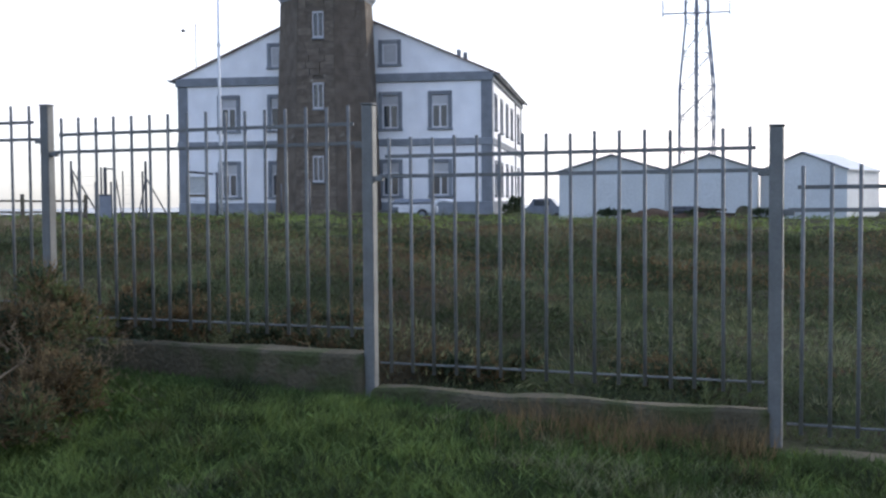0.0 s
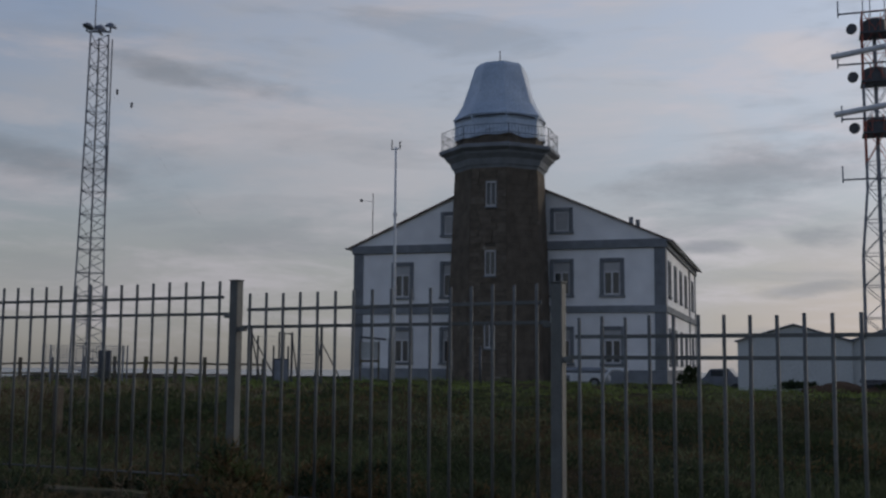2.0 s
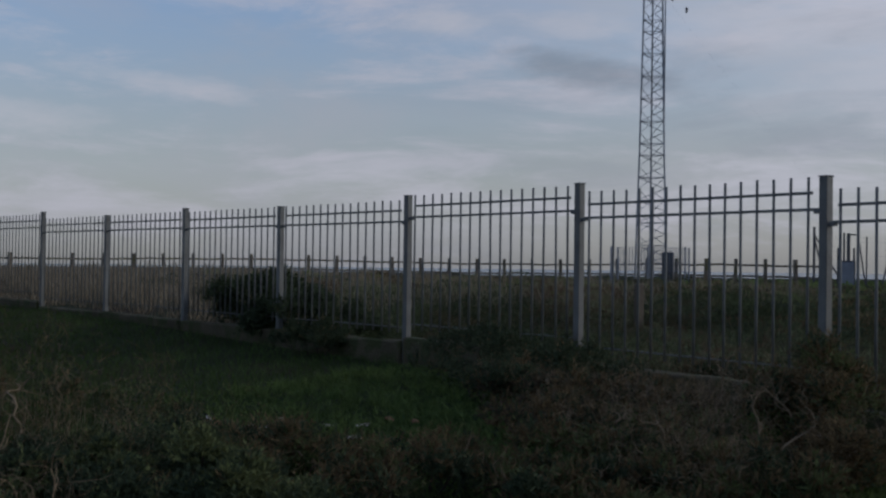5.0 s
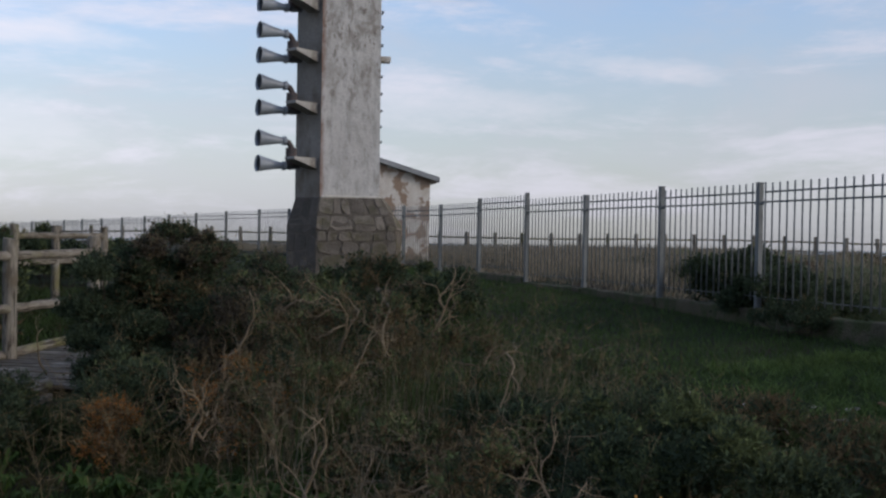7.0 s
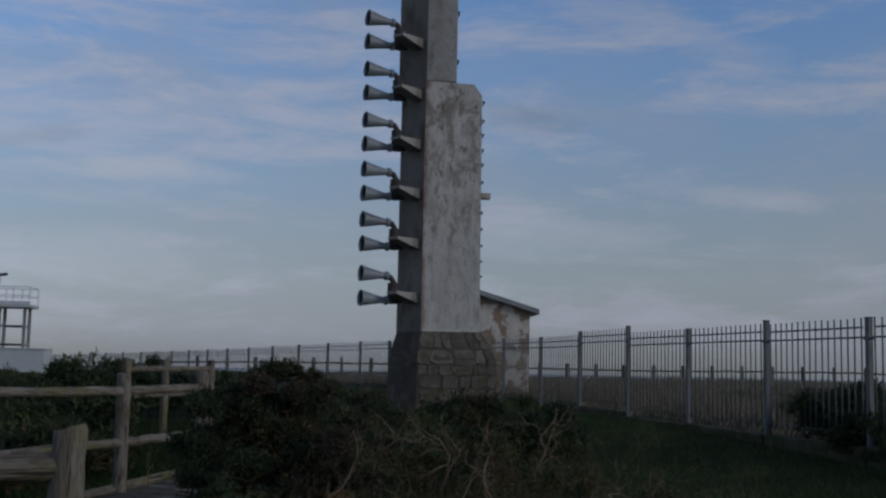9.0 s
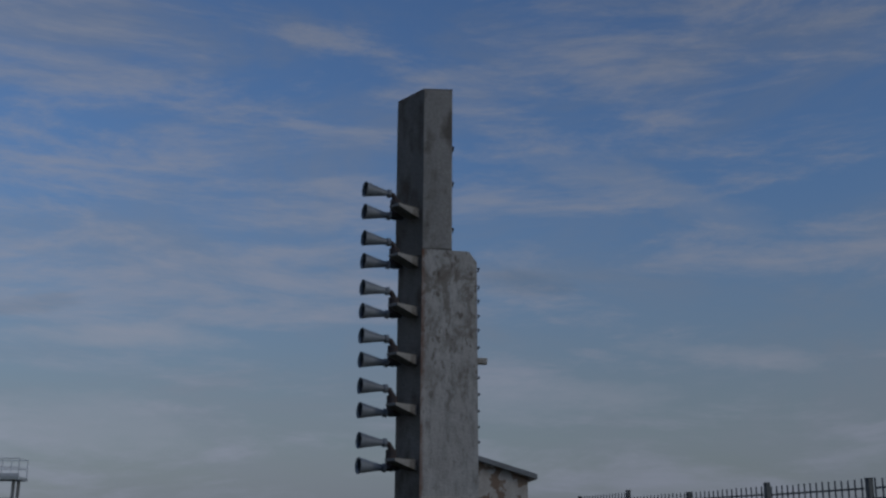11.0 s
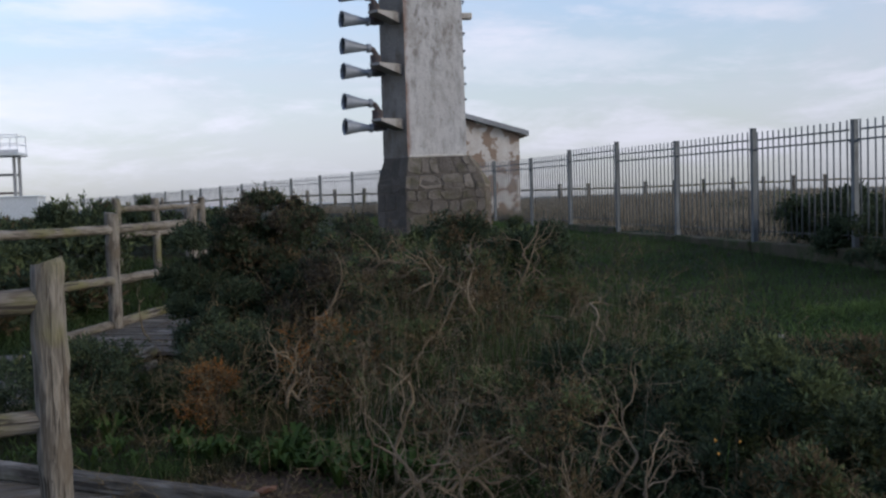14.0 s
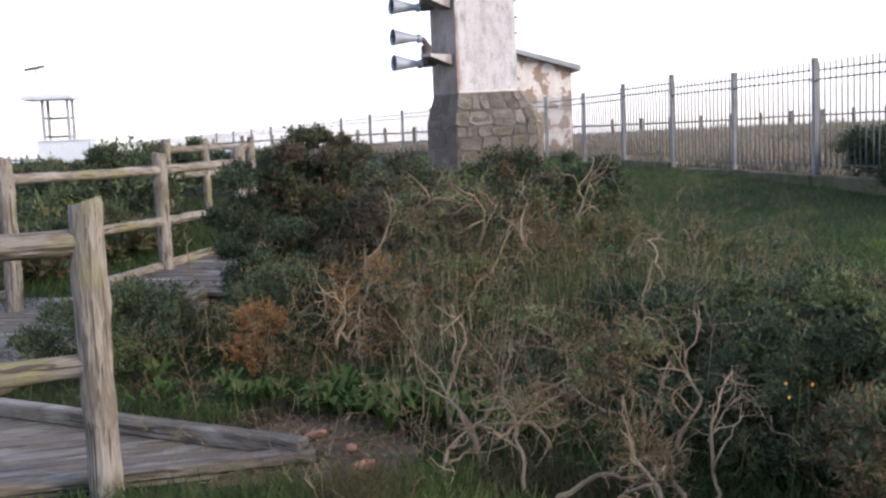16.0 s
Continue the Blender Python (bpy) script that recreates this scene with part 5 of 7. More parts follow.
timber_railing("timber_railing", [(-4.77, -1.78, 0.10, 1.31), (-4.25, -3.7, 0.08, 1.30), (-3.6, -5.7, 0.05, 1.28)], "weathered round-log boardwalk railing with two rails", 0.070, 0.054, (0.865, 0.440))
timber_railing("timber_railing", [(-8.4, -6.4, 0.20, 1.50), (-9.5, -4.02, 0.26, 1.48), (-11.58, -3.27, 0.29, 1.45), (-12.9, -2.71, 0.34, 1.47)], "weathered round-log boardwalk railing with two rails", 0.072, 0.047, (0.85, 0.40))
timber_railing("timber_railing", [(-17.0, -4.6, 0.5, 1.62), (-18.3, -4.3, 0.5, 1.62), (-19.4, -3.75, 0.5, 1.62)], "weathered round-log boardwalk railing with two rails", 0.065, 0.05, (0.86, 0.50))


def cliff_fence():
    """Post and rail fence along the cliff top."""
    pts = []
    for az in [*np.arange(40, 103, 1.45), *np.arange(103.2, 122, 0.80)]:
        far = float(step(101, 108, az))
        r = 57 + 3 * math.sin(az * 0.13) - (6 if az < 50 else 0) + 8 * far
        a = radians(float(az))
        pts.append((-r * math.sin(a), r * math.cos(a), 0.92 - 0.55 * far))
    post = mesh_from(newbox(-0.075, 0.075, -0.075, 0.075, -0.7, 1.0, bevel=0.015), "timber", "post")
    for i in range(0, len(pts) - 1):
        (x0, y0, z0), (x1, y1, z1) = pts[i], pts[i + 1]
        z0, z1 = z0 + 0.05 * math.sin(i * 0.4), z1 + 0.05 * math.sin((i + 1) * 0.4)
        ob = thing("cliff_fence_bay", pose(x0, y0, z0), "brown timber post and rail fence bay on the cliff top", "fence", "bays of the cliff fence")
        put("post", post, ob, pose(0, 0, 0, random.uniform(-3, 3), random.uniform(-3, 3), random.uniform(0, 90)))
        for h in (0.72, 0.24):
            bm = tube(bmesh.new(), [(0, 0, h), ((x1 - x0) / 2, (y1 - y0) / 2, h + (z1 - z0) / 2 + random.uniform(-.03, .03)), (x1 - x0, y1 - y0, h + z1 - z0)], 0.05, 6)
            part("rail", bm, "timber", ob)


cliff_fence()


def timber_bar(parent, name, p, q, wide, high, mat, tilt=0.0):
    """A sawn timber along its own z from p to q, its top face upwards."""
    p, q = Vector(p), Vector(q)
    way = (q - p).normalized()
    side = way.cross(Vector((0, 0, 1))).normalized()
    up = side.cross(way)
    ob = part(name, newbox(-wide / 2, wide / 2, -high / 2, high / 2, 0, (q - p).length, bevel=min(wide, high) * 0.10), mat, parent)
    ob.matrix_local = Matrix(((side.x, up.x, way.x, p.x), (side.y, up.y, way.y, p.y), (side.z, up.z, way.z, p.z), (0, 0, 0, 1)))
    return ob


def boardwalk(name, p, q, across, boards, z0, z1, label):
    """A deck of cross boards from p to q (plan), `across` giving the half width at each end; edge beams and kerb rails."""
    p, q = Vector(p), Vector(q)
    way = (q - p)
    left = Vector((-way.y, way.x)).normalized()
    ob = thing(name, pose(p.x, p.y, z0), label, "boardwalk")
    pitch = way.length / boards
    for k in range(boards):
        t = (k + 0.5) / boards
        w = across[0] + (across[1] - across[0]) * t
        a, b = way * t - left * w, way * t + left * w
        z = (z1 - z0) * t + random.uniform(-0.003, 0.003) - 0.018
        timber_bar(ob, "board", (a.x, a.y, z), (b.x, b.y, z), pitch - 0.012, 0.036, "board")
    for s in (-1, 1):
        a, b = left * s * across[0], way + left * s * across[1]
        log(ob, "kerb_rail", (a.x, a.y, 0.035), (b.x, b.y, z1 - z0 + 0.035), 0.05, 8, 8, 0.1)
        timber_bar(ob, "beam", (a.x, a.y, -0.11), (b.x, b.y, z1 - z0 - 0.11), 0.09, 0.13, "board")
    return ob


def deck_wedge():
    """The pointed end of the landing beside the near railing, boards running along its outer edge."""
    tip, near_, far_ = Vector((-5.16, -1.01)), Vector((-3.95, -5.6)), Vector((-8.1, -6.1))
    z = 0.10
    ob = thing("boardwalk_landing", pose(tip.x, tip.y, z), "grey weathered timber landing with a pointed end", "boardwalk")
    along = (near_ - tip).normalized()
    inward = Vector((along.y, -along.x))
    reach = far_ - tip
    lean, long = reach.dot(along) / reach.dot(inward), (near_ - tip).length
    width = 0.145
    for k in range(20):
        v0, v1 = k * width + 0.005, (k + 1) * width - 0.005
        u0, u1 = lean * v0, lean * v1
        if u1 > long - 0.1:
            break
        bm = bmesh.new()
        top = random.uniform(-0.003, 0.003)
        quad = [(0, u0), (0, long), (v1 - v0, long), (v1 - v0, u1)]
        lo, hi = [bm.verts.new((a, top - 0.036, b)) for a, b in quad], [bm.verts.new((a, top, b)) for a, b in quad]
        bm.faces.new(lo), bm.faces.new(list(reversed(hi)))
        for i in range(4):
            j = (i + 1) % 4
            bm.faces.new((lo[j], lo[i], hi[i], hi[j]))
        bmesh.ops.recalc_face_normals(bm, faces=list(bm.faces))
        board = part("board", bm, "board", ob)
        o = inward * v0
        board.matrix_local = Matrix(((inward.x, 0, along.x, o.x), (inward.y, 0, along.y, o.y), (0, 1, 0, 0), (0, 0, 0, 1)))
    n, f = near_ - tip, far_ - tip
    d = n.normalized() * -0.05
    timber_bar(ob, "kerb_rail", (f.normalized().x * -0.01, f.normalized().y * -0.01, 0.042), (f.x, f.y, 0.042), 0.085, 0.085, "edge")
    timber_bar(ob, "edge_board", (d.x, d.y, 0.010), (n.x, n.y, 0.010), 0.12, 0.045, "edge")
    timber_bar(ob, "beam", (d.x * 0.5, d.y * 0.5, -0.085), (n.x, n.y, -0.085), 0.07, 0.12, "edge")
    timber_bar(ob, "beam", (0, 0, -0.085), (f.x, f.y, -0.085), 0.07, 0.12, "board")


deck_wedge()
boardwalk("boardwalk", (-6.2, -4.3), (-10.1, -3.45), (1.22, 0.95), 28, 0.12, 0.2, "grey weathered timber boardwalk of cross boards")
boardwalk("boardwalk", (-10.15, -2.92), (-13.9, -1.66), (0.84, 0.78), 28, 0.21, 0.38, "grey weathered timber boardwalk of cross boards")


# ---- plants ----
RNG = np.random.default_rng(7)


def leaf_cloud(centres, radii, per, length, width, rng, droop=0.0, hollow=0.55):
    """Narrow leaves that stand out of clumps: (n, 4, 3) corners."""
    out = []
    for c, r in zip(centres, radii):
        d = rng.normal(size=(per, 3))
        d /= np.linalg.norm(d, axis=1, keepdims=True)
        d[:, 2] = np.where(d[:, 2] < -0.35, -d[:, 2], d[:, 2])
        pos = np.asarray(c) + d * (np.asarray(r) * rng.uniform(hollow, 1.05, (per, 1)))
        way = d * 0.8 + rng.normal(scale=0.55, size=(per, 3)) + (0, 0, 0.35 - droop)
        way /= np.linalg.norm(way, axis=1, keepdims=True)
        side = np.cross(way, rng.normal(size=(per, 3)))
        side /= np.linalg.norm(side, axis=1, keepdims=True) + 1e-9
        ln, wd = length * rng.uniform(0.6, 1.4, (per, 1)), width * rng.uniform(0.6, 1.4, (per, 1))
        a, b = pos, pos + way * ln
        m = (a + b) / 2 + rng.normal(scale=0.08, size=(per, 3)) * ln
        out.append(np.stack([a, m + side * wd, b, m - side * wd], 1))
    return np.concatenate(out)


def blades(pos, height, width, rng, lean=0.5):
    """Grass blades: slim upright triangles, leaning every way."""
    n = len(pos)
    h = np.asarray(height) * rng.uniform(0.55, 1.3, n)
    a = rng.uniform(0, 2 * np.pi, n)
    l = rng.normal(scale=lean, size=(n, 2)) * h[:, None]
    side = np.stack([np.cos(a), np.sin(a), np.zeros(n)], 1) * (width * rng.uniform(0.6, 1.4, n))[:, None]
    tip = pos + np.concatenate([l, h[:, None]], 1)
    return np.stack([pos - side, pos + side, tip], 1)


def on_ground(x, y, lift=0.0):
    return np.stack([x, y, ground_z(x, y) + lift], 1)


def crooked(bm, start, way, length, radius, rng, depth=2, wild=0.5, sides=5, segs=8, twigs=None):
    """A bare curling branch with side branches."""
    p, d = Vector(start), Vector(way).normalized()
    pts, rad = [p.copy()], [radius]
    axis = Vector(rng.normal(size=3)).normalized()
    for i in range(segs):
        if rng.random() < 0.85:
            axis = Vector(rng.normal(size=3)).normalized()
        d = (Matrix.Rotation(wild * rng.uniform(0.2, 1.6), 3, axis) @ d + Vector(rng.normal(scale=0.10, size=3)) + Vector((0, 0, 0.06))).normalized()
        p = p + d * length / segs * rng.uniform(0.7, 1.3)
        if p.z < 0.02:
            p.z = 0.02
        pts.append(p.copy())
        rad.append(radius * (1 - 0.72 * (i + 1) / segs) * rng.uniform(0.75, 1.25))
        if depth and i >= 1 and rng.random() < 0.42:
            crooked(twigs or bm, p, d + Vector(rng.normal(scale=0.8, size=3)), length * rng.uniform(0.3, 0.6), rad[-1] * 0.72, rng, depth - 1, wild * 1.1, max(3, sides - 1), max(5, segs - 2))
    tube(bm, pts, rad, sides)


def sprigs(origin, way, length, needles, leaf, rng, corners=4):
    """Shoots set with short needles all along: (n, corners, 3)."""
    k = len(origin)
    t = rng.uniform(0, 1, (k, needles, 1))
    curl = rng.normal(scale=0.22, size=(k, 1, 3))
    axis = way[:, None, :] + curl * t
    pos = origin[:, None, :] + axis * t * length[:, None, None]
    d = way[:, None, :] * 0.75 + rng.normal(scale=0.62, size=(k, needles, 3)) + (0, 0, 0.15)
    d /= np.linalg.norm(d, axis=2, keepdims=True)
    side = np.cross(d, rng.normal(size=(k, needles, 3)))
    side /= np.linalg.norm(side, axis=2, keepdims=True) + 1e-9
    ln = leaf[0] * rng.uniform(0.6, 1.4, (k, needles, 1)) * (1.1 - 0.5 * t)
    wd = leaf[1] * rng.uniform(0.6, 1.4, (k, needles, 1))
    tip, mid = pos + d * ln, pos + d * ln * 0.45
    if corners == 3:
        return np.stack([pos + side * wd, tip, pos - side * wd], 2).reshape(-1, 3, 3)
    return np.stack([pos, mid + side * wd, tip, mid - side * wd], 2).reshape(-1, 4, 3)


def uneven(p, seed):
    """A soft random field over points, about -1 to 1."""
    q = p * 2.1 + seed * 1.37
    return (np.sin(q[:, 0] * 2.3 + 1.7 * np.sin(q[:, 1] * 1.9)) + np.sin(q[:, 1] * 3.1 + q[:, 2] * 2.2 + 0.6) + np.sin(q[:, 2] * 3.7 - q[:, 0] * 1.8)) / 2.2


def bush(name, x, y, size, height, mats, label, seed, shoots=1300, leaf=(0.030, 0.0032), twigs=0, category="bush", squash=1.0, dry=0.0):
    """A shrub: crooked stems from one root and an uneven crown of needle-set shoots; `dry` of them are dead."""
    rng = np.random.default_rng(seed)
    z = gz(x, y)
    ob = thing(name, pose(x, y, z), label, category)
    far, sides = leaf[0] / 0.030, 3 if leaf[0] > 0.042 else 4
    clumps = max(14, int(46 * size / far ** 0.5))
    per = shoots // clumps
    shoots = clumps * per
    a, r = rng.uniform(0, 2 * math.pi, clumps), np.sqrt(rng.uniform(0, 1, clumps)) * 0.86
    rad = np.minimum(rng.uniform(0.10, 0.21, clumps) * far ** 0.5 * (0.55 + 0.45 * min(size, 1.2)), height * 0.42)
    top = height * np.sqrt(1 - r ** 2.8) * np.where(rng.random(clumps) < 0.45, rng.uniform(0.2, 0.7, clumps), rng.uniform(0.78, 1.0, clumps))
    if size < 0.4:
        top, rad = height * rng.uniform(0.35, 1.0, clumps), rad * 1.15
    mid = np.stack([size * r * np.cos(a), size * r * np.sin(a) * squash, np.maximum(rad * 0.7, top - rad)], 1)
    d = rng.normal(size=(shoots, 3))
    d /= np.linalg.norm(d, axis=1, keepdims=True)
    d[:, 2] = np.where(d[:, 2] < -0.3, -d[:, 2], d[:, 2])
    rr = np.repeat(rad, per)
    lump = 1 + 0.22 * uneven(d * 1.5 + np.repeat(mid, per, 0) * 3, seed)
    long = rr * rng.uniform(0.35, 0.75, shoots)
    pos = np.repeat(mid, per, 0) + d * (rr * lump * rng.uniform(0.40, 0.72, shoots))[:, None]
    way = d * 0.8 + rng.normal(scale=0.28, size=(shoots, 3)) + (0, 0, 0.35)
    way /= np.linalg.norm(way, axis=1, keepdims=True)
    field = uneven(pos * 1.6, seed + 2) + rng.normal(scale=0.45, size=shoots)
    index = np.clip(((np.argsort(np.argsort(field)) / shoots) * len(mats)).astype(int), 0, len(mats) - 1)
    if dry:
        dead = rng.random(shoots) < dry
        index = np.where(dead, -1, index)
        put("dry_sprays", soup(sprigs(pos[dead], way[dead], long[dead] * 1.6, 9, (leaf[0] * 1.5, leaf[1] * 0.60), rng), 4, "fibre", "dry_sprays"), ob, label="thin dry brown sprays", kind="stuff")
    for i in range(len(mats)):
        pick = index == i
        if pick.any():
            put("crown", soup(sprigs(pos[pick], way[pick], long[pick], 6, (leaf[0] * 1.45, leaf[1] * 1.5), rng, sides), sides, mats[i], "crown"), ob, kind="stuff")
    bm = bmesh.new()
    for k in range(0, shoots, max(1, shoots // (6 if size < 0.4 else 8))):
        c = Vector(pos[k])
        tube(bm, [(0.35 * c.x, 0.35 * c.y, -0.05), (0.75 * c.x, 0.55 * c.y, c.z * 0.45), c], [0.008, 0.006, 0.0025], 5)
    part("stem", bm, "bark", ob, kind="stuff")
    for k in range(round(twigs * 0.7)):
        bm = bmesh.new()
        a, r = rng.uniform(0, 2 * math.pi), size * rng.uniform(0.1, 0.85)
        crooked(bm, (r * math.cos(a), r * math.sin(a) * squash, height * 0.45), (rng.normal(scale=.5), rng.normal(scale=.5), 0.8), min(0.40, height * rng.uniform(0.35, 0.6)), 0.0060, rng, 2, 0.6)
        part("bare_branch", bm, "twig", ob, "bare crooked dead branch", kind="stuff")
    return ob


def ragged(x, y, rng, inside):
    """True for points well inside a limit, thinning out unevenly towards it."""
    return inside + 0.45 * np.sin(x * 1.9 + np.sin(y * 2.3)) * np.sin(y * 1.6 + 0.7) > rng.uniform(0, 1.2, len(x))


def grass():
    rng = np.random.default_rng(3)
    # short green turf between the path and the fence
    n = 130000
    x, y = rng.uniform(-36, 7, n), rng.uniform(-1.5, 7.0, n)
    keep = (np.hypot(x, y) > 2.2) & ((y > 3.2 - 0.10 * x * 0) | (x > -3.2) | (x < -7.5)) & (y < np.interp(-x, [0, 9, 15, 20.8, 29.3, 32, 36], [7.0, 6.8, 5.9, 4.8, 3.05, 2.3, 0.2])) & ((y > -0.5) | (x < -17)) & (ragged(x, y, rng, (y + 0.5) / 1.5) | (x < -17)) & (ragged(x, y, rng, (y - 3.2) / 1.2) | (x < -3.2))
    x, y = x[keep], y[keep]
    me = soup(blades(on_ground(x, y), 0.085, 0.006, rng, 0.5), 3, "lawn", "lawn")
    tagged(new("lawn", me), "short green turf in front of the fence", "grass", kind="stuff")
    n = 170000
    x, y = rng.uniform(-9, 6, n), rng.uniform(3.4, 7.0, n)
    keep = (y < np.interp(-x, [0, 9], [7.0, 6.8])) & ragged(x, y, rng, (y - 3.4) / 0.9) & ragged(x, y, rng, (6 - x) / 2) & ragged(x, y, rng, (x + 9) / 1.5)
    me = soup(blades(on_ground(x[keep], y[keep]), (0.05 + 0.022 * np.sin(x * 3.1 + np.sin(y * 4)) * np.sin(y * 3.7))[keep], 0.0042, rng, 0.8), 3, "lawn", "fine_turf")
    tagged(new("fine_turf", me), "dense short green turf beside the path", "grass", kind="stuff")
    t = 4200
    tx, ty = rng.uniform(-12, 6, t), rng.uniform(3.0, 7.05, t)
    per = 15
    gx_, gy_ = np.repeat(tx, per) + rng.normal(scale=0.036, size=t * per), np.repeat(ty, per) + rng.normal(scale=0.036, size=t * per)
    keep = (gy_ < np.interp(-gx_, [0, 9, 15], [7.02, 6.8, 5.9])) & ragged(gx_, gy_, rng, (gy_ - 3.0) / 1.2) & ragged(gx_, gy_, rng, (6 - gx_) / 2)
    me = soup(blades(on_ground(gx_[keep], gy_[keep]), (np.repeat(rng.uniform(0.04, 0.13, t), per) * np.interp(gy_, [6.0, 6.8], [1, 0.6]))[keep], 0.0075, rng, 0.9), 3, "turf", "turf_tufts")
    tagged(new("turf_tufts", me), "lush green grass tufts in front of the fence", "grass", kind="stuff")
    n = 9000
    fx, fy = rng.uniform(-9, 5, n), rng.normal(6.90, 0.10, n)
    keep = fy < np.interp(-fx, [0, 6.4, 9.3], [7.03, 7.05, 6.79])
    me = soup(blades(on_ground(fx[keep], fy[keep], -0.02), (0.10 * (0.6 + 0.4 * np.sin(fx * 2.3) * np.sin(fx * 0.9 + 1)))[keep], 0.006, rng, 0.45), 3, "lawn", "kerb_grass")
    tagged(new("kerb_grass", me), "longer grass against the foot of the kerb", "grass", kind="stuff")
    t, per = 130, 12
    tx, ty = rng.uniform(-2.3, -0.62, t), 6.95 - np.abs(rng.normal(scale=0.34, size=t))
    gx_, gy_ = np.repeat(tx, per) + rng.normal(scale=0.05, size=t * per), np.minimum(np.repeat(ty, per) + rng.normal(scale=0.05, size=t * per), 6.95)
    me = soup(blades(on_ground(gx_, gy_), 0.19, 0.0026, rng, 0.34), 3, "fibre", "dry_tufts")
    tagged(new("dry_tufts", me), "dry brown grass stalks at the foot of the fence", "grass", kind="stuff")
    t, per = 3600, 9
    tx, ty = rng.uniform(-9, 3, t), rng.uniform(3.6, 6.8, t)
    thick = np.sin(tx * 1.9 + 1.3 * np.sin(ty * 2.1)) * np.sin(ty * 1.7 + 0.8) + rng.normal(scale=0.35, size=t)
    tx, ty = tx[thick > -0.1], ty[thick > -0.1]
    t = len(tx)
    a = rng.uniform(0, 2 * np.pi, t * per)
    out = np.stack([np.cos(a), np.sin(a), rng.uniform(0.25, 1.1, t * per)], 1)
    root = np.repeat(on_ground(tx, ty, 0.015), per, 0)
    ln = np.repeat(rng.uniform(0.020, 0.052, t), per) * rng.uniform(0.7, 1.3, t * per)
    across = np.stack([-np.sin(a), np.cos(a), rng.normal(scale=0.3, size=t * per)], 1) * (ln * 0.20)[:, None]
    mid, tip = root + out * ln[:, None] * 0.55, root + out * ln[:, None] * (1, 1, 0.75)
    me = soup(np.stack([root, mid + across, tip, mid - across], 1), 4, "clover", "turf_leaves")
    tagged(new("turf_leaves", me), "small bright broad leaves among the turf", "weeds", kind="stuff")
    # low mixed clumps that break up the turf: olive, dark and bleached
    t, per = 900, 70
    tx, ty = rng.uniform(-4.4, 2.6, t), rng.uniform(3.7, 6.75, t)
    wide, high = rng.uniform(0.06, 0.20, t), rng.uniform(0.015, 0.07, t)
    a, q = rng.uniform(0, 2 * np.pi, t * per), np.sqrt(rng.uniform(0, 1, t * per))
    gx_, gy_ = np.repeat(tx, per) + np.cos(a) * q * np.repeat(wide, per), np.repeat(ty, per) + np.sin(a) * q * np.repeat(wide, per)
    base = on_ground(gx_, gy_, -0.01)
    base[:, 2] += np.repeat(high, per) * (1 - q ** 2)
    dryness = tx * 0.45 + 1.0 + np.sin(tx * 2.3 + ty * 1.9) * 0.7 + rng.normal(scale=0.8, size=t)
    kind_ = np.repeat(np.digitize(dryness, (-0.35, 0.65, 1.5)), per)
    tri = blades(base, 0.06 + 0.5 * np.repeat(high, per), 0.0048, rng, 0.8)
    for k, (mat, name, lab) in enumerate((("turf", "lush_clumps", "lush yellow-green clumps in the turf"), ("tussock_dark", "dark_clumps", "dark green clumps in the turf"), ("scrub_grass", "olive_clumps", "olive clumps of coarse grass in the turf"), ("tussock_pale", "bleached_clumps", "bleached clumps of coarse grass in the turf"))):
        tagged(new(name, soup(tri[kind_ == k], 3, mat, name)), lab, "grass", kind="stuff")
    # tussocks of the meadow behind the fence: low domes of arching blades, small ones between large hummocks
    heaps = {0: [], 1: [], 2: [], 3: []}
    for t, per, wide_, tall_, blade in ((4300, 70, (0.15, 0.42), (0.40, 1.1), (0.06, 0.15)), (620, 430, (0.42, 0.95), (0.36, 0.62), (0.05, 0.11))):
        tx, ty = rng.uniform(-38, 14, t), 7.9 + 19 * rng.uniform(0, 1, t) ** 1.35
        wide = rng.uniform(*wide_, t)
        high = wide * rng.uniform(*tall_, t)
        a, q = rng.uniform(0, 2 * np.pi, t * per), np.sqrt(rng.uniform(0, 1, t * per))
        out = np.stack([np.cos(a), np.sin(a)], 1)
        gx_, gy_ = np.repeat(tx, per) + out[:, 0] * q * np.repeat(wide, per) * 1.25, np.repeat(ty, per) + out[:, 1] * q * np.repeat(wide, per) * 0.9
        keep = (gy_ > np.interp(-gx_, [0, 9, 15, 22, 32], [7.35, 7.2, 6.3, 5.1, 2.9])) & (np.hypot(gx_, gy_) < 26)
        base = on_ground(gx_, gy_, -0.03)
        base[:, 2] += np.repeat(high, per) * (1 - q ** 2.6)
        ln = rng.uniform(*blade, t * per)
        way = np.stack([out[:, 0] * q * 0.9, out[:, 1] * q * 0.9, np.full(t * per, 0.62)], 1) + rng.normal(scale=0.32, size=(t * per, 3))
        side = np.cross(way, rng.normal(size=(t * per, 3)))
        side *= (rng.uniform(0.003, 0.0075, t * per) / (np.linalg.norm(side, axis=1) + 1e-9))[:, None]
        tri = np.stack([base - side, base + side, base + way * ln[:, None]], 1)
        field = np.sin(tx * 0.55 + 1.6 * np.sin(ty * 0.8)) + np.sin(ty * 1.25 + 0.5 * tx) + rng.normal(scale=0.8, size=t)
        shade = np.repeat(np.digitize(field, (-0.85, 0.55, 1.5)), per)
        for k in heaps:
            heaps[k].append(tri[keep & (shade == k)])
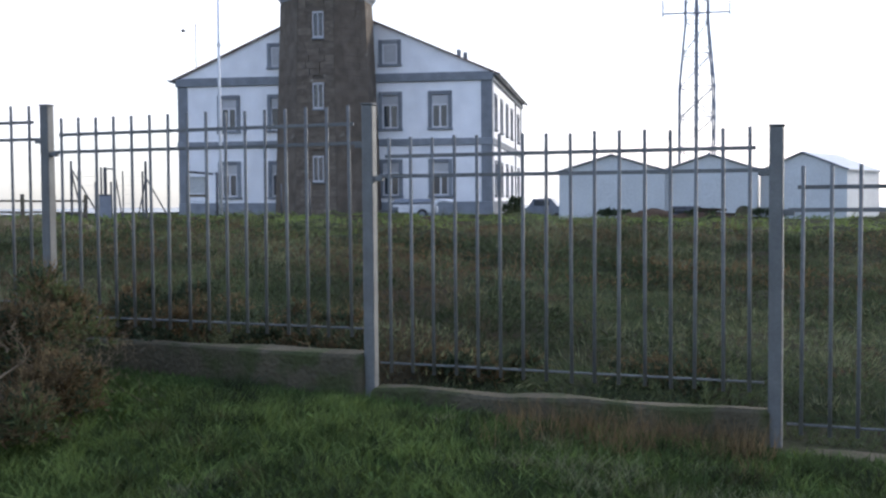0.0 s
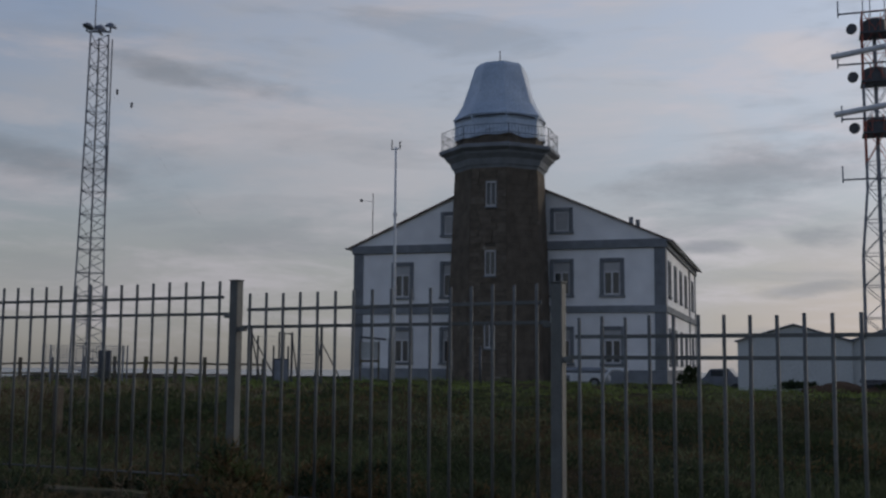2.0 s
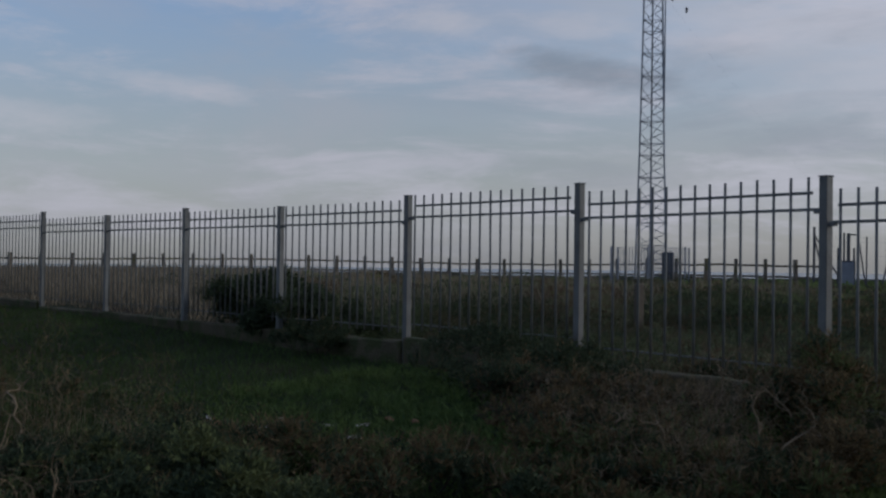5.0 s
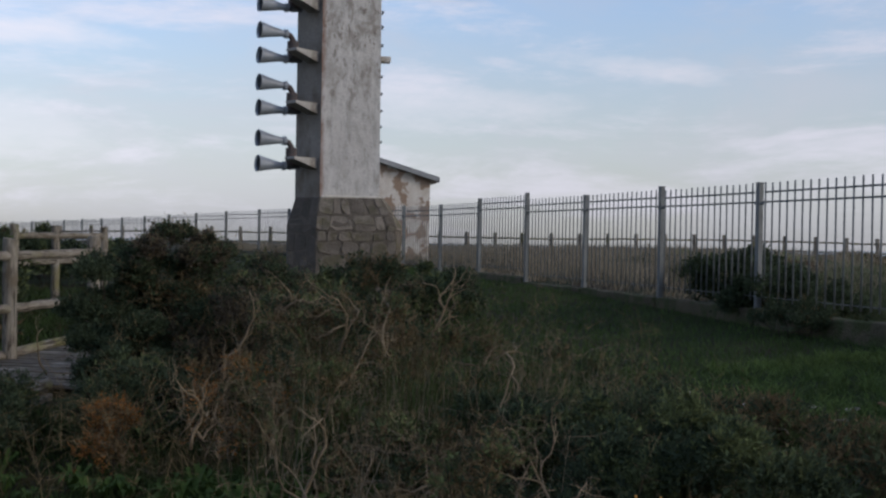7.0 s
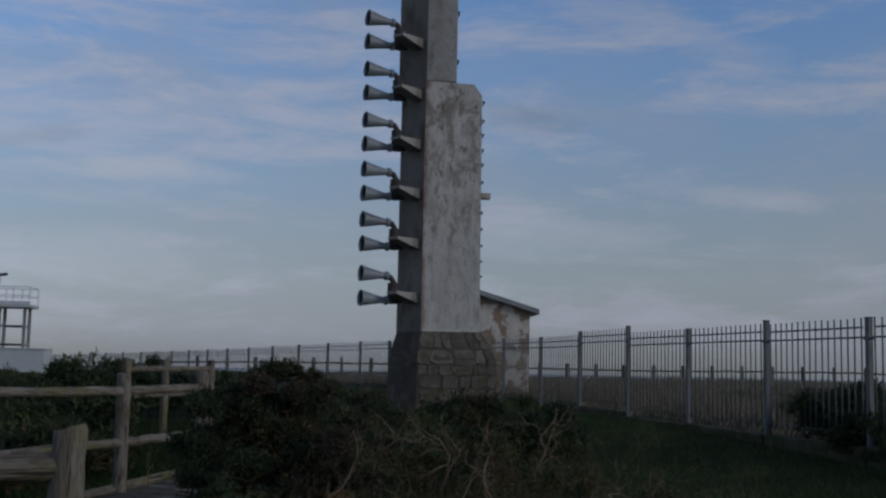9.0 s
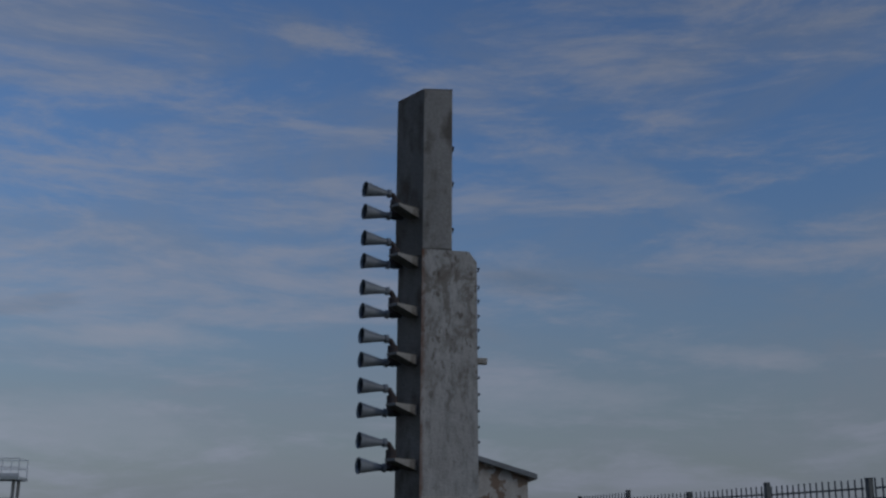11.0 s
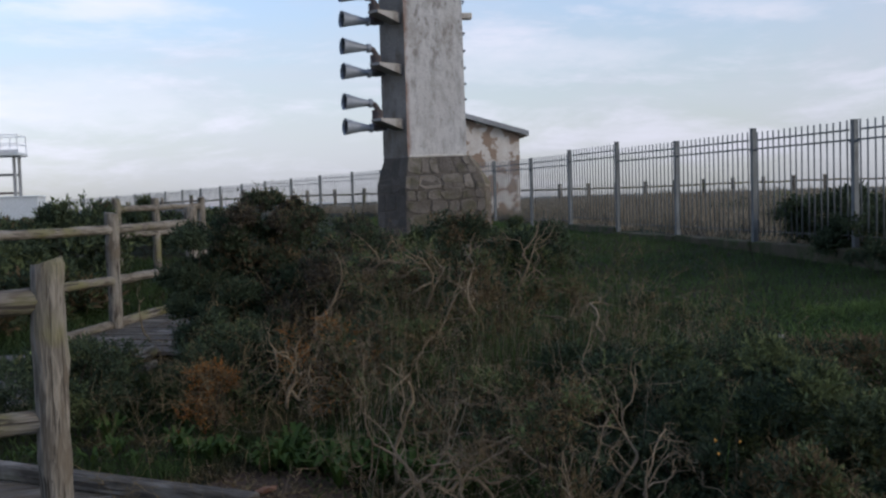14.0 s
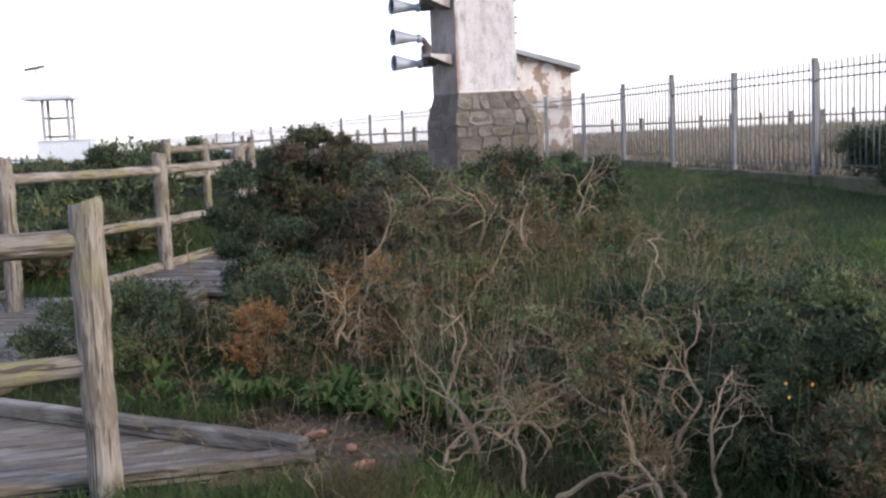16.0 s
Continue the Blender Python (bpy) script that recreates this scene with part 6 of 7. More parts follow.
    for k, (mat, name, lab) in enumerate((("tussock_dark", "dark_tussocks", "dark green tussocks in the meadow"), ("meadow", "meadow_grass", "uneven green and brown meadow tussocks"), ("tussock_pale", "bleached_tussocks", "pale bleached grass tussocks in the meadow"), ("tussock_red", "rusty_tussocks", "rust-brown tussocks in the meadow"))):
        tagged(new(name, soup(np.concatenate(heaps[k]), 3, mat, name)), lab, "grass", kind="stuff")
    n = 150000
    x, y = rng.uniform(-30, 12, n), 7.35 + 14 * rng.uniform(0, 1, n) ** 1.5
    keep = (y > np.interp(-x, [0, 9, 15, 22, 32], [7.3, 7.15, 6.25, 5.05, 2.85])) & (np.hypot(x, y) < 24)
    me = soup(blades(on_ground(x[keep], y[keep], -0.02), 0.11, 0.006, rng, 0.9), 3, "meadow", "meadow_sward")
    tagged(new("meadow_sward", me), "rough meadow grass between the tussocks", "grass", kind="stuff")
    # dry bank behind the fence further along
    n = 60000
    x, y = rng.uniform(-58, -17, n), rng.uniform(-4, 24, n)
    keep = y > np.interp(-x, [15, 22, 32, 42, 58], [6.4, 5.1, 2.9, -1.6, -10])
    x, y = x[keep], y[keep]
    me = soup(blades(on_ground(x, y, -0.02), 0.34, 0.012, rng, 0.4), 3, "dry", "dry_grass")
    tagged(new("dry_grass", me), "dry straw-coloured grass on the bank behind the fence", "grass", kind="stuff")


grass()

DARK, GORSE, MIX, BRUSH = ["gorse"], ["gorse", "gorse", "gorse_light"], ["gorse", "brown", "gorse_light"], ["gorse", "brown", "gorse_light", "brown"]
g_label = "dense dark green gorse bush"
m_label = "tangled gorse bush with dead brown growth"
FAR = (0.075, 0.011)
# round the tower foot and along the view to it
for x, y, s, h, mats, lab, seed, shoots, twigs in (
    (-8.75, -1.40, 0.58, 1.32, ["gorse", "gorse", "brown", "gorse"], g_label, 11, 9000, 2),
    (-8.80, -1.40, 0.42, 1.55, ["gorse", "gorse", "heath"], m_label, 34, 6000, 2),
    (-8.70, -1.74, 0.33, 1.42, DARK, g_label, 30, 4600, 0),
    (-8.90, -1.08, 0.40, 1.47, ["gorse", "heath", "gorse"], m_label, 35, 4400, 3),
    (-8.62, -1.88, 0.30, 1.02, DARK, g_label, 32, 4000, 0),
    (-8.25, -1.55, 0.40, 0.86, DARK, g_label, 42, 3400, 0),
    (-8.90, -0.74, 0.38, 1.33, ["gorse", "heath", "gorse"], m_label, 31, 2600, 4),
    (-8.35, -1.05, 0.40, 1.20, ["heath", "gorse", "heath"], m_label, 36, 2400, 6),
    (-9.00, 0.27, 0.36, 1.30, ["gorse", "brown", "gorse"], m_label, 38, 1800, 2),
    (-8.2, -0.35, 0.6, 1.08, BRUSH, m_label, 12, 1800, 12),
    (-7.8, 0.25, 0.6, 1.05, BRUSH, m_label, 13, 1800, 12),
    (-7.65, -2.42, 0.42, 0.58, GORSE, g_label, 14, 1700, 0),
    (-7.25, -2.55, 0.55, 0.62, GORSE, g_label, 28, 1700, 0),
    (-8.3, -2.75, 0.45, 0.42, GORSE, g_label, 29, 1100, 0),
    (-7.45, -1.45, 0.50, 0.66, GORSE, g_label, 15, 1600, 2),
    (-7.2, -0.35, 0.6, 0.78, MIX, m_label, 25, 1700, 8),
    (-6.0, 0.25, 0.6, 0.55, MIX, m_label, 16, 1900, 5),
    (-8.0, 1.00, 0.7, 0.84, MIX, m_label, 26, 1900, 4),
    (-8.0, 1.85, 0.6, 0.62, GORSE, m_label, 39, 1700, 1),
    (-6.5, 0.80, 0.40, 0.64, DARK, g_label, 27, 2000, 0),
    (-6.5, 1.45, 0.75, 0.66, GORSE, g_label, 17, 2900, 2),
    (-5.6, 0.95, 0.50, 0.70, GORSE, g_label, 18, 2900, 0),
    (-5.2, 1.40, 0.60, 0.76, GORSE, g_label, 19, 3400, 0),
    (-4.65, 1.55, 0.55, 0.74, GORSE, g_label, 20, 3400, 0),
    (-4.85, 0.98, 0.40, 0.52, GORSE, g_label, 33, 2200, 0),
    (-4.05, 1.28, 0.40, 0.56, MIX, m_label, 41, 2200, 2),
):
    bush("gorse_bush", x, y, s, h, mats, lab, seed, shoots, (0.029, 0.0036), twigs, dry=0.12 if lab is m_label else 0.015)
bush("gorse_bush", -4.55, 0.36, 0.17, 0.72, ["gorse_light", "brown", "gorse"], "small sparse gorse shrub on pale bare stems", 21, 420, (0.028, 0.003), 2, dry=0.25)
bush("withered_gorse", -6.85, -1.50, 0.21, 0.50, ["rust", "rust", "brown"], "small withered rust-brown gorse bush", 22, 700, (0.026, 0.0028), 1, dry=0.2)
bush("withered_gorse", -7.0, -0.82, 0.30, 0.72, ["rust", "brown", "gorse", "rust"], "withered rust-brown gorse bush among green", 23, 700, (0.026, 0.0028), 3, dry=0.45)
bush("withered_gorse", -7.1, -0.45, 0.34, 0.62, ["rust", "brown", "gorse", "gorse_light"], "withered rust-brown gorse bush among green", 24, 700, (0.026, 0.0028), 3, dry=0.45)
for k, (x, y, s, h) in enumerate(((-13.6, -4.8, 1.1, 0.72), (-16.2, -5.05, 1.0, 1.50), (-17.4, -5.9, 1.3, 1.25), (-11.6, -5.1, 0.9, 0.6), (-12.9, -0.6, 0.9, 0.8), (-10.6, -1.35, 0.6, 0.6), (-14.5, -0.7, 0.9, 1.0), (-17.0, 0.6, 1.0, 1.0), (-16.4, -1.3, 1.0, 1.1), (-10.8, -5.9, 1.3, 0.9), (-14.0, -5.4, 1.5, 1.0), (-18.0, -7.2, 1.8, 0.85), (-22.0, -8.5, 2.2, 0.9), (-22.5, -5.2, 1.2, 1.25), (-24.6, -5.9, 0.50, 1.15), (-24.8, -6.6, 0.50, 1.15), (-25.6, -4.4, 1.0, 1.0), (-17.2, 1.6, 0.8, 0.95))):
    bush("gorse_bush", x, y, s, h, GORSE if k % 3 else MIX, g_label, 40 + k, int(700 + 500 * s), FAR)
# along the fence
for k, (x, y, s, h) in enumerate(((-5.3, 7.85, 0.7, 0.72), (-4.3, 7.95, 0.6, 0.55), (-6.0, 7.85, 0.5, 0.60), (-3.0, 8.2, 0.5, 0.30), (-6.2, 8.3, 0.6, 0.35), (-8.2, 8.2, 0.7, 0.40), (-1.6, 8.6, 0.5, 0.25), (1.0, 8.5, 0.6, 0.24))):
    bush("gorse_bush", x, y, s, h, ["gorse", "gorse", "brown"], "low dark gorse growing behind the fence kerb", 110 + k, 1500, (0.040, 0.0050), dry=0.08)
bush("gorse_bush", -16.9, 6.5, 1.15, 1.06, ["gorse"], "large dark gorse bush growing behind the fence", 60, 3000, (0.06, 0.010))
bush("gorse_bush", -15.3, 6.6, 1.0, 0.86, ["gorse"], "large dark gorse bush growing behind the fence", 61, 2200, (0.06, 0.010))
for k, (x, y, s, h) in enumerate(((-13.9, 5.98, 0.60, 0.52), (-9.6, 6.15, 1.05, 0.70), (-8.6, 6.1, 0.9, 0.62), (-5.75, 6.2, 0.60, 0.88), (-5.0, 4.9, 0.75, 0.42), (-6.2, 4.9, 0.9, 0.45), (-5.3, 3.9, 0.8, 0.34), (-6.4, 3.3, 0.9, 0.40), (-7.2, 2.6, 0.8, 0.42))):
    bush("low_brush", x, y, s, h, ["gorse", "brown", "gorse_light"] if k > 2 else ["gorse"], "low brush of gorse and dead brown stalks", 70 + k, 1500, (0.045, 0.005), twigs=0 if k < 3 else 8, dry=0.05 if k < 3 else 0.12)
bush("low_brush", -5.32, 5.85, 0.40, 0.80, ["brown", "gorse", "brown", "gorse_light"], "low brush of gorse and dead brown stalks", 81, 1700, (0.036, 0.0045), twigs=4, dry=0.2)
for k, (x, y, s, h) in enumerate(((-8.7, 5.75, 0.55, 0.46), (-7.9, 5.75, 0.60, 0.44), (-7.15, 6.0, 0.55, 0.42), (-7.3, 5.1, 0.60, 0.36))):
    bush("low_brush", x, y, s, h, ["brown", "gorse", "heath"], "low brush of dead brown stalks before the kerb", 83 + k, 1100, (0.045, 0.005), twigs=4, dry=0.2)
bush("low_brush", -4.85, 5.35, 0.36, 0.44, ["brown", "gorse", "brown"], "low brush of gorse and dead brown stalks", 82, 1200, (0.036, 0.0045), twigs=3, dry=0.2)


def undergrowth():
    """Low scrub, weeds and grass that fill the ground between the bushes."""
    rng = np.random.default_rng(21)
    n = 66000
    x, y = rng.uniform(-9.5, -2.2, n), rng.uniform(-3.0, 3.4, n)
    soil = (((x + 5.40) / 0.55) ** 2 + ((y + 0.95) / 0.48) ** 2 < 1) & (rng.random(n) > 0.10)
    wedge = (y < -0.85) & (x > -5.2 + (y + 0.93) * 0.56 - 0.08) & (x < -5.0 - (y + 0.93) * 0.27 + 0.10)
    keep = ~(soil | wedge) & ragged(x, y, rng, (-2.2 - x) / 1.6) & ragged(x, y, rng, (3.4 - y) / 1.0) & ragged(x, y, rng, (y + 3.0) / 0.8)
    pos = on_ground(x[keep], y[keep])
    tall = 0.10 + 0.10 * np.sin(pos[:, 0] * 2.1) * np.sin(pos[:, 1] * 2.7 + 1)
    me = soup(blades(pos, np.clip(tall, 0.05, 0.3), 0.006, rng, 0.6), 3, "scrub_grass", "undergrowth")
    tagged(new("undergrowth", me), "low green grass and scrub between the gorse bushes", "undergrowth", kind="stuff")
    n = 26000
    x, y = rng.uniform(-21, -9.0, n), rng.uniform(-6.5, 0.2, n)
    keep = np.abs(y + 3.0 - (-9.9 - x) * 0.34) > 0.98
    me = soup(blades(on_ground(x[keep], y[keep]), 0.16, 0.012, rng, 0.7), 3, "scrub_grass", "path_verge")
    tagged(new("path_verge", me), "rough green grass beside the boardwalk", "grass", kind="stuff")
    bm = bmesh.new()
    ring = [(-5.40 + 0.70 * math.cos(a) * (1 + 0.15 * math.sin(3 * a) + 0.10 * math.sin(7 * a + 1)), -0.96 + 0.55 * math.sin(a) * (1 + 0.2 * math.cos(2 * a) + 0.10 * math.sin(6 * a))) for a in (2 * math.pi * k / 40 for k in range(40))]
    c = bm.verts.new((-5.40, -0.98, gz(-5.40, -0.98) + 0.02))
    vs = [bm.verts.new((gx_, gy_, gz(gx_, gy_) + 0.004)) for gx_, gy_ in ring]
    for a, b in zip(vs, vs[1:] + vs[:1]):
        bm.faces.new((c, a, b))
    tagged(new("bare_soil", mesh_from(bm, "soil", "bare_soil", True)), "patch of bare brown soil beside the landing", "soil", kind="structure")
    n = 900
    lx, ly = rng.normal(-5.40, 0.34, n), rng.normal(-0.96, 0.30, n)
    me = soup(blades(on_ground(lx, ly, 0.022), 0.018, 0.010, rng, 1.6), 3, "fibre", "leaf_litter")
    tagged(new("leaf_litter", me), "scattered dry brown leaf litter on the soil", "litter", kind="stuff")


def weed(x, y, seed, size=0.16):
    """A clump of broad arching leaves."""
    rng = np.random.default_rng(seed)
    ob = thing("broadleaf_weed", pose(x, y, gz(x, y)), "low clump of broad green leaves", "weed", "weeds by the landing")
    for k in range(16):
        a, l, w = rng.uniform(0, 2 * math.pi), size * rng.uniform(0.6, 1.5), size * rng.uniform(0.08, 0.13)
        d, o = Vector((math.cos(a), math.sin(a), 0)), Vector((-math.sin(a), math.cos(a), 0))
        bm = bmesh.new()
        rows = []
        for t, h, ww in ((0, 0, 0.25), (0.3, 0.8, 0.8), (0.65, 1.15, 1.0), (1.0, 0.95, 0.08)):
            p = d * l * t + Vector((0, 0, h * size * rng.uniform(0.7, 1.1)))
            rows.append([bm.verts.new(p - o * w * ww), bm.verts.new(p - Vector((0, 0, w * 0.3 * ww))), bm.verts.new(p + o * w * ww)])
        for r0, r1 in zip(rows, rows[1:]):
            bm.faces.new((r0[0], r0[1], r1[1], r1[0])), bm.faces.new((r0[1], r0[2], r1[2], r1[1]))
        part("leaf", bm, "leaf", ob, smooth=True)


undergrowth()
wr = np.random.default_rng(31)
for k in range(44):
    u = wr.uniform(0, 1)
    weed(-6.55 + 0.75 * u + wr.normal(scale=0.19), -2.1 + 1.85 * u + wr.normal(scale=0.16), 300 + k, wr.uniform(0.07, 0.14))
for k in range(8):
    weed(wr.uniform(-5.7, -5.2), wr.uniform(-0.35, 0.2), 340 + k, wr.uniform(0.10, 0.15))
for k in range(18):
    weed(wr.uniform(-6.5, -5.5), wr.uniform(-0.95, -0.15), 350 + k, wr.uniform(0.12, 0.19))


def dead_branch(x, y, z, way, length, radius, seed):
    rng = np.random.default_rng(seed)
    ob = thing("dead_branch", pose(x, y, z), "bare crooked grey-brown dead gorse branch", "branch", "dead branches in the gorse")
    bm, small = bmesh.new(), bmesh.new()
    crooked(bm, (0, 0, 0), way, length * 0.9, radius * 0.95, rng, 2, 0.55, 6, 12, small)
    part("limb", bm, "twig", ob, smooth=True)
    part("side_twig", small, "twig", ob, "thin bare side twigs", True, "stuff")


for k, (x, y, z, way, l, r) in enumerate((
    (-4.6, -0.30, 0.05, (-0.1, -0.35, 1), 0.80, 0.011), (-4.95, -0.22, 0.05, (-0.1, 0.3, 1), 0.95, 0.012), (-4.40, 0.02, 0.05, (0.0, 0.5, 0.9), 0.75, 0.013),
    (-5.5, -0.35, 0.08, (0, -0.2, 1), 0.95, 0.012), (-5.3, 0.25, 0.1, (0.1, 0.5, 0.8), 0.80, 0.011), (-4.25, 0.45, 0.1, (0, 0.1, 1), 0.55, 0.011),
    (-6.6, -1.0, 0.3, (0, 0.3, 1), 0.7, 0.011), (-7.4, -0.95, 0.5, (0.1, 0.5, 0.8), 0.85, 0.013), (-7.7, -0.1, 0.60, (0.1, -0.3, 0.9), 0.9, 0.014),
    (-7.4, 0.2, 0.55, (0.1, 0.3, 0.9), 0.9, 0.013), (-7.0, -0.2, 0.4, (0.2, 0.1, 1), 0.85, 0.012), (-6.9, 0.9, 0.45, (0.1, 0.2, 1), 0.8, 0.011),
    (-5.9, -0.1, 0.2, (0, 0.1, 1), 0.75, 0.011), (-7.9, 0.9, 0.5, (0, 0.4, 1), 0.8, 0.012),
    (-8.2, -0.6, 0.8, (0.2, 0.0, 1), 0.7, 0.012), (-4.7, 0.62, 0.15, (0.1, -0.6, 0.8), 0.8, 0.011),
    (-4.3, 0.62, 0.05, (0, -0.1, 1), 0.7, 0.010), (-7.8, 1.3, 0.4, (0, 0.3, 1), 0.45, 0.009), (-8.3, 0.1, 0.7, (0.1, 0.2, 1), 0.75, 0.012), (-8.0, 0.55, 0.7, (0.1, -0.2, 1), 0.8, 0.012),
    (-6.3, 6.1, 0.50, (0.4, -0.2, 0.8), 0.55, 0.010), (-6.0, 6.0, 0.50, (-0.4, -0.1, 0.8), 0.60, 0.010), (-5.7, 5.8, 0.50, (0.5, 0, 0.6), 0.55, 0.010),
    (-5.4, 5.7, 0.50, (0.6, 0, 0.6), 0.50, 0.009), (-5.9, 5.5, 0.50, (-0.5, 0, 0.8), 0.60, 0.010), (-5.2, 5.1, 0.50, (0.3, -0.3, 0.9), 0.50, 0.009),
    (-4.8, 4.9, 0.50, (0.3, 0.2, 0.8), 0.50, 0.009), (-5.5, 4.6, 0.50, (-0.2, 0.3, 0.9), 0.50, 0.009), (-6.1, 4.7, 0.50, (0.2, 0.5, 0.8), 0.50, 0.009), (-5.1, 4.3, 0.2, (0.5, 0, 0.7), 0.45, 0.008),
    (-4.55, -0.05, 0.08, (0.1, -0.3, 1), 0.60, 0.012), (-4.75, 0.30, 0.08, (0, 0.4, 0.9), 0.65, 0.012), (-4.35, 0.30, 0.08, (0.1, 0.3, 0.9), 0.50, 0.010), (-5.05, 0.10, 0.1, (0, -0.3, 1), 0.70, 0.012),
    (-4.4, 0.55, 0.08, (0, 0.3, 1), 0.55, 0.010), (-5.2, -0.15, 0.1, (0, 0.5, 0.9), 0.70, 0.012),
    (-8.4, -2.2, 0.5, (0.1, 0.3, 1), 0.45, 0.009), (-5.8, 0.5, 0.3, (0.2, 0.3, 1), 0.7, 0.011),
)):
    dead_branch(x, y, z, way, l, r, 500 + k)


def house_lawn():
    """The mown green strip before the house."""
    rng = np.random.default_rng(81)
    n = 130000
    x, y = rng.uniform(-46, 8, n), 14 + 40 * rng.uniform(0, 1, n) ** 1.3
    edge = 22.5 + 6 * step(-14, 4, x) + 1.2 * np.sin(x * 0.7) + rng.normal(scale=0.7, size=n)
    keep = (y < 53 + 0.24 * (x + 38) * (x < -20)) & (np.hypot(x, y) > edge)
    me = soup(blades(on_ground(x[keep], y[keep]), 0.09, 0.022, rng, 0.9), 3, "crest", "house_lawn")
    tagged(new("house_lawn", me), "bright mown grass in front of the house", "grass", kind="stuff")


house_lawn()


def meadow_scrub():
    """Low dark mounds of bracken and heath in the meadow."""
    rng = np.random.default_rng(61)
    for mat, n, name, lab in (("brown", 150, "bracken", "low mounds of brown bracken in the meadow"), ("gorse", 170, "heath_scrub", "low dark heath mounds in the meadow")):
        x, y = rng.uniform(-36, 12, n), (14.0 if mat == "brown" else 8.8) + (11 if mat == "brown" else 16) * rng.uniform(0, 1, n) ** 1.2
        cs, rs = [], []
        for a, b in zip(x, y):
            for k in range(5):
                q = rng.uniform(0.25, 0.6)
                gx_, gy_ = a + rng.normal(scale=0.8), max(8.2, b + rng.normal(scale=0.3))
                cs.append((gx_, gy_, gz(gx_, gy_)))
                rs.append((q * 1.5, q, q * 0.40))
        me = soup(leaf_cloud(cs, rs, 54, 0.09, 0.013, rng), 4, mat, name)
        tagged(new(name, me), lab, "scrub", kind="stuff")


meadow_scrub()


def near_tufts():
    rng = np.random.default_rng(71)
    t, per = 130, 26
    tx, ty = rng.normal(-4.45, 0.16, t), -0.75 + 0.40 * rng.normal(size=t)
    gx_, gy_ = np.repeat(tx, per) + rng.normal(scale=0.035, size=t * per), np.repeat(ty, per) + rng.normal(scale=0.035, size=t * per)
    me = soup(blades(on_ground(gx_, gy_), 0.17, 0.0045, rng, 0.6), 3, "scrub_grass", "long_grass")
    tagged(new("long_grass", me), "long green grass beside the bare soil", "grass", kind="stuff")


near_tufts()


def trodden_grass():
    """Short worn grass where one stands, thinning out all round."""
    rng = np.random.default_rng(77)
    n = 150000
    a, q = rng.uniform(0, 2 * np.pi, n), 11 * rng.uniform(0, 1, n) ** 0.62
    x, y = q * np.cos(a), q * np.sin(a)
    thin = 0.75 + 0.25 * np.sin(x * 1.3 + 2 * np.sin(y * 0.7)) * np.sin(y * 1.1 + 1) - 0.5 * step(7, 11, q)
    deck = (x < -4.0 - (y + 5.6) * 0.27) & (y < -0.8)
    keep = (rng.random(n) < thin) & ~deck & (y < 6.8)
    me = soup(blades(on_ground(x[keep], y[keep]), 0.06, 0.006, rng, 0.8), 3, "lawn", "trodden_grass")
    tagged(new("trodden_grass", me), "short worn grass round the viewpoint", "grass", kind="stuff")
    t, per = 75, 26
    tx, ty = rng.normal(-4.45, 0.16, t), rng.normal(-0.55, 0.20, t)
    gx_, gy_ = np.repeat(tx, per) + rng.normal(scale=0.03, size=t * per), np.repeat(ty, per) + rng.normal(scale=0.03, size=t * per)
    me = soup(blades(on_ground(gx_, gy_), 0.13, 0.0045, rng, 0.6), 3, "turf", "bright_tufts")
    tagged(new("bright_tufts", me), "bright green grass tufts below the dead branches", "grass", kind="stuff")


trodden_grass()


def dead_fronds():
    """Withered fibrous growth tangled round the dead branches."""
    rng = np.random.default_rng(83)
    cs = [(-4.40, 0.38, 0.26), (-4.42, 0.46, 0.16), (-4.9, 0.02, 0.30), (-5.1, 0.30, 0.34)]
    me = soup(leaf_cloud(cs, [(0.10, 0.10, 0.14)] * len(cs), 170, 0.08, 0.0028, rng, 0.2, 0.3), 4, "fibre", "dead_fronds")
    tagged(new("dead_fronds", me), "withered tan fronds tangled round the dead branches", "brush", kind="stuff")


dead_fronds()


def stalks():
    rng = np.random.default_rng(41)
    bm = bmesh.new()
    for k in range(30):
        x, y = rng.uniform(-8.2, -4.3), rng.uniform(-0.6, 2.0)
        z, h = gz(x, y), rng.uniform(0.35, 0.75)
        lean = Vector((rng.normal(scale=0.12), rng.normal(scale=0.16), 1))
        p = Vector((x, y, z))
        tube(bm, [p, p + lean * h * 0.5, p + (lean + Vector((0.05, 0.06, 0))) * h], [0.0024, 0.0019, 0.0010], 4, False)
    tagged(new("dry_stalks", mesh_from(bm, "stem", "dry_stalks")), "thin pale dry stalks standing among the gorse", "stalks", kind="stuff")
    for k, (x, y) in enumerate(((-4.35, 0.93),)):
        ob = thing("ragwort_plant", pose(x, y, gz(x, y)), "spindly weed with small yellow flower heads", "flower")
        part("stem", newtube([(0, 0, 0), (0.03, 0.02, 0.28), (0.02, 0.04, 0.50)], [0.0030, 0.0025, 0.0018], 5), "leaf", ob)
        for q in range(3):
            dx, dy, dz = rng.uniform(-0.05, 0.05), rng.uniform(-0.02, 0.1), rng.uniform(0.40, 0.52)
            part("flower_head", spun(bmesh.new(), [(0.002, -0.008), (0.007, 0.0), (0.003, 0.006)], 7, cx_=dx, cy_=dy), "bloom", ob).location.z = dz


stalks()


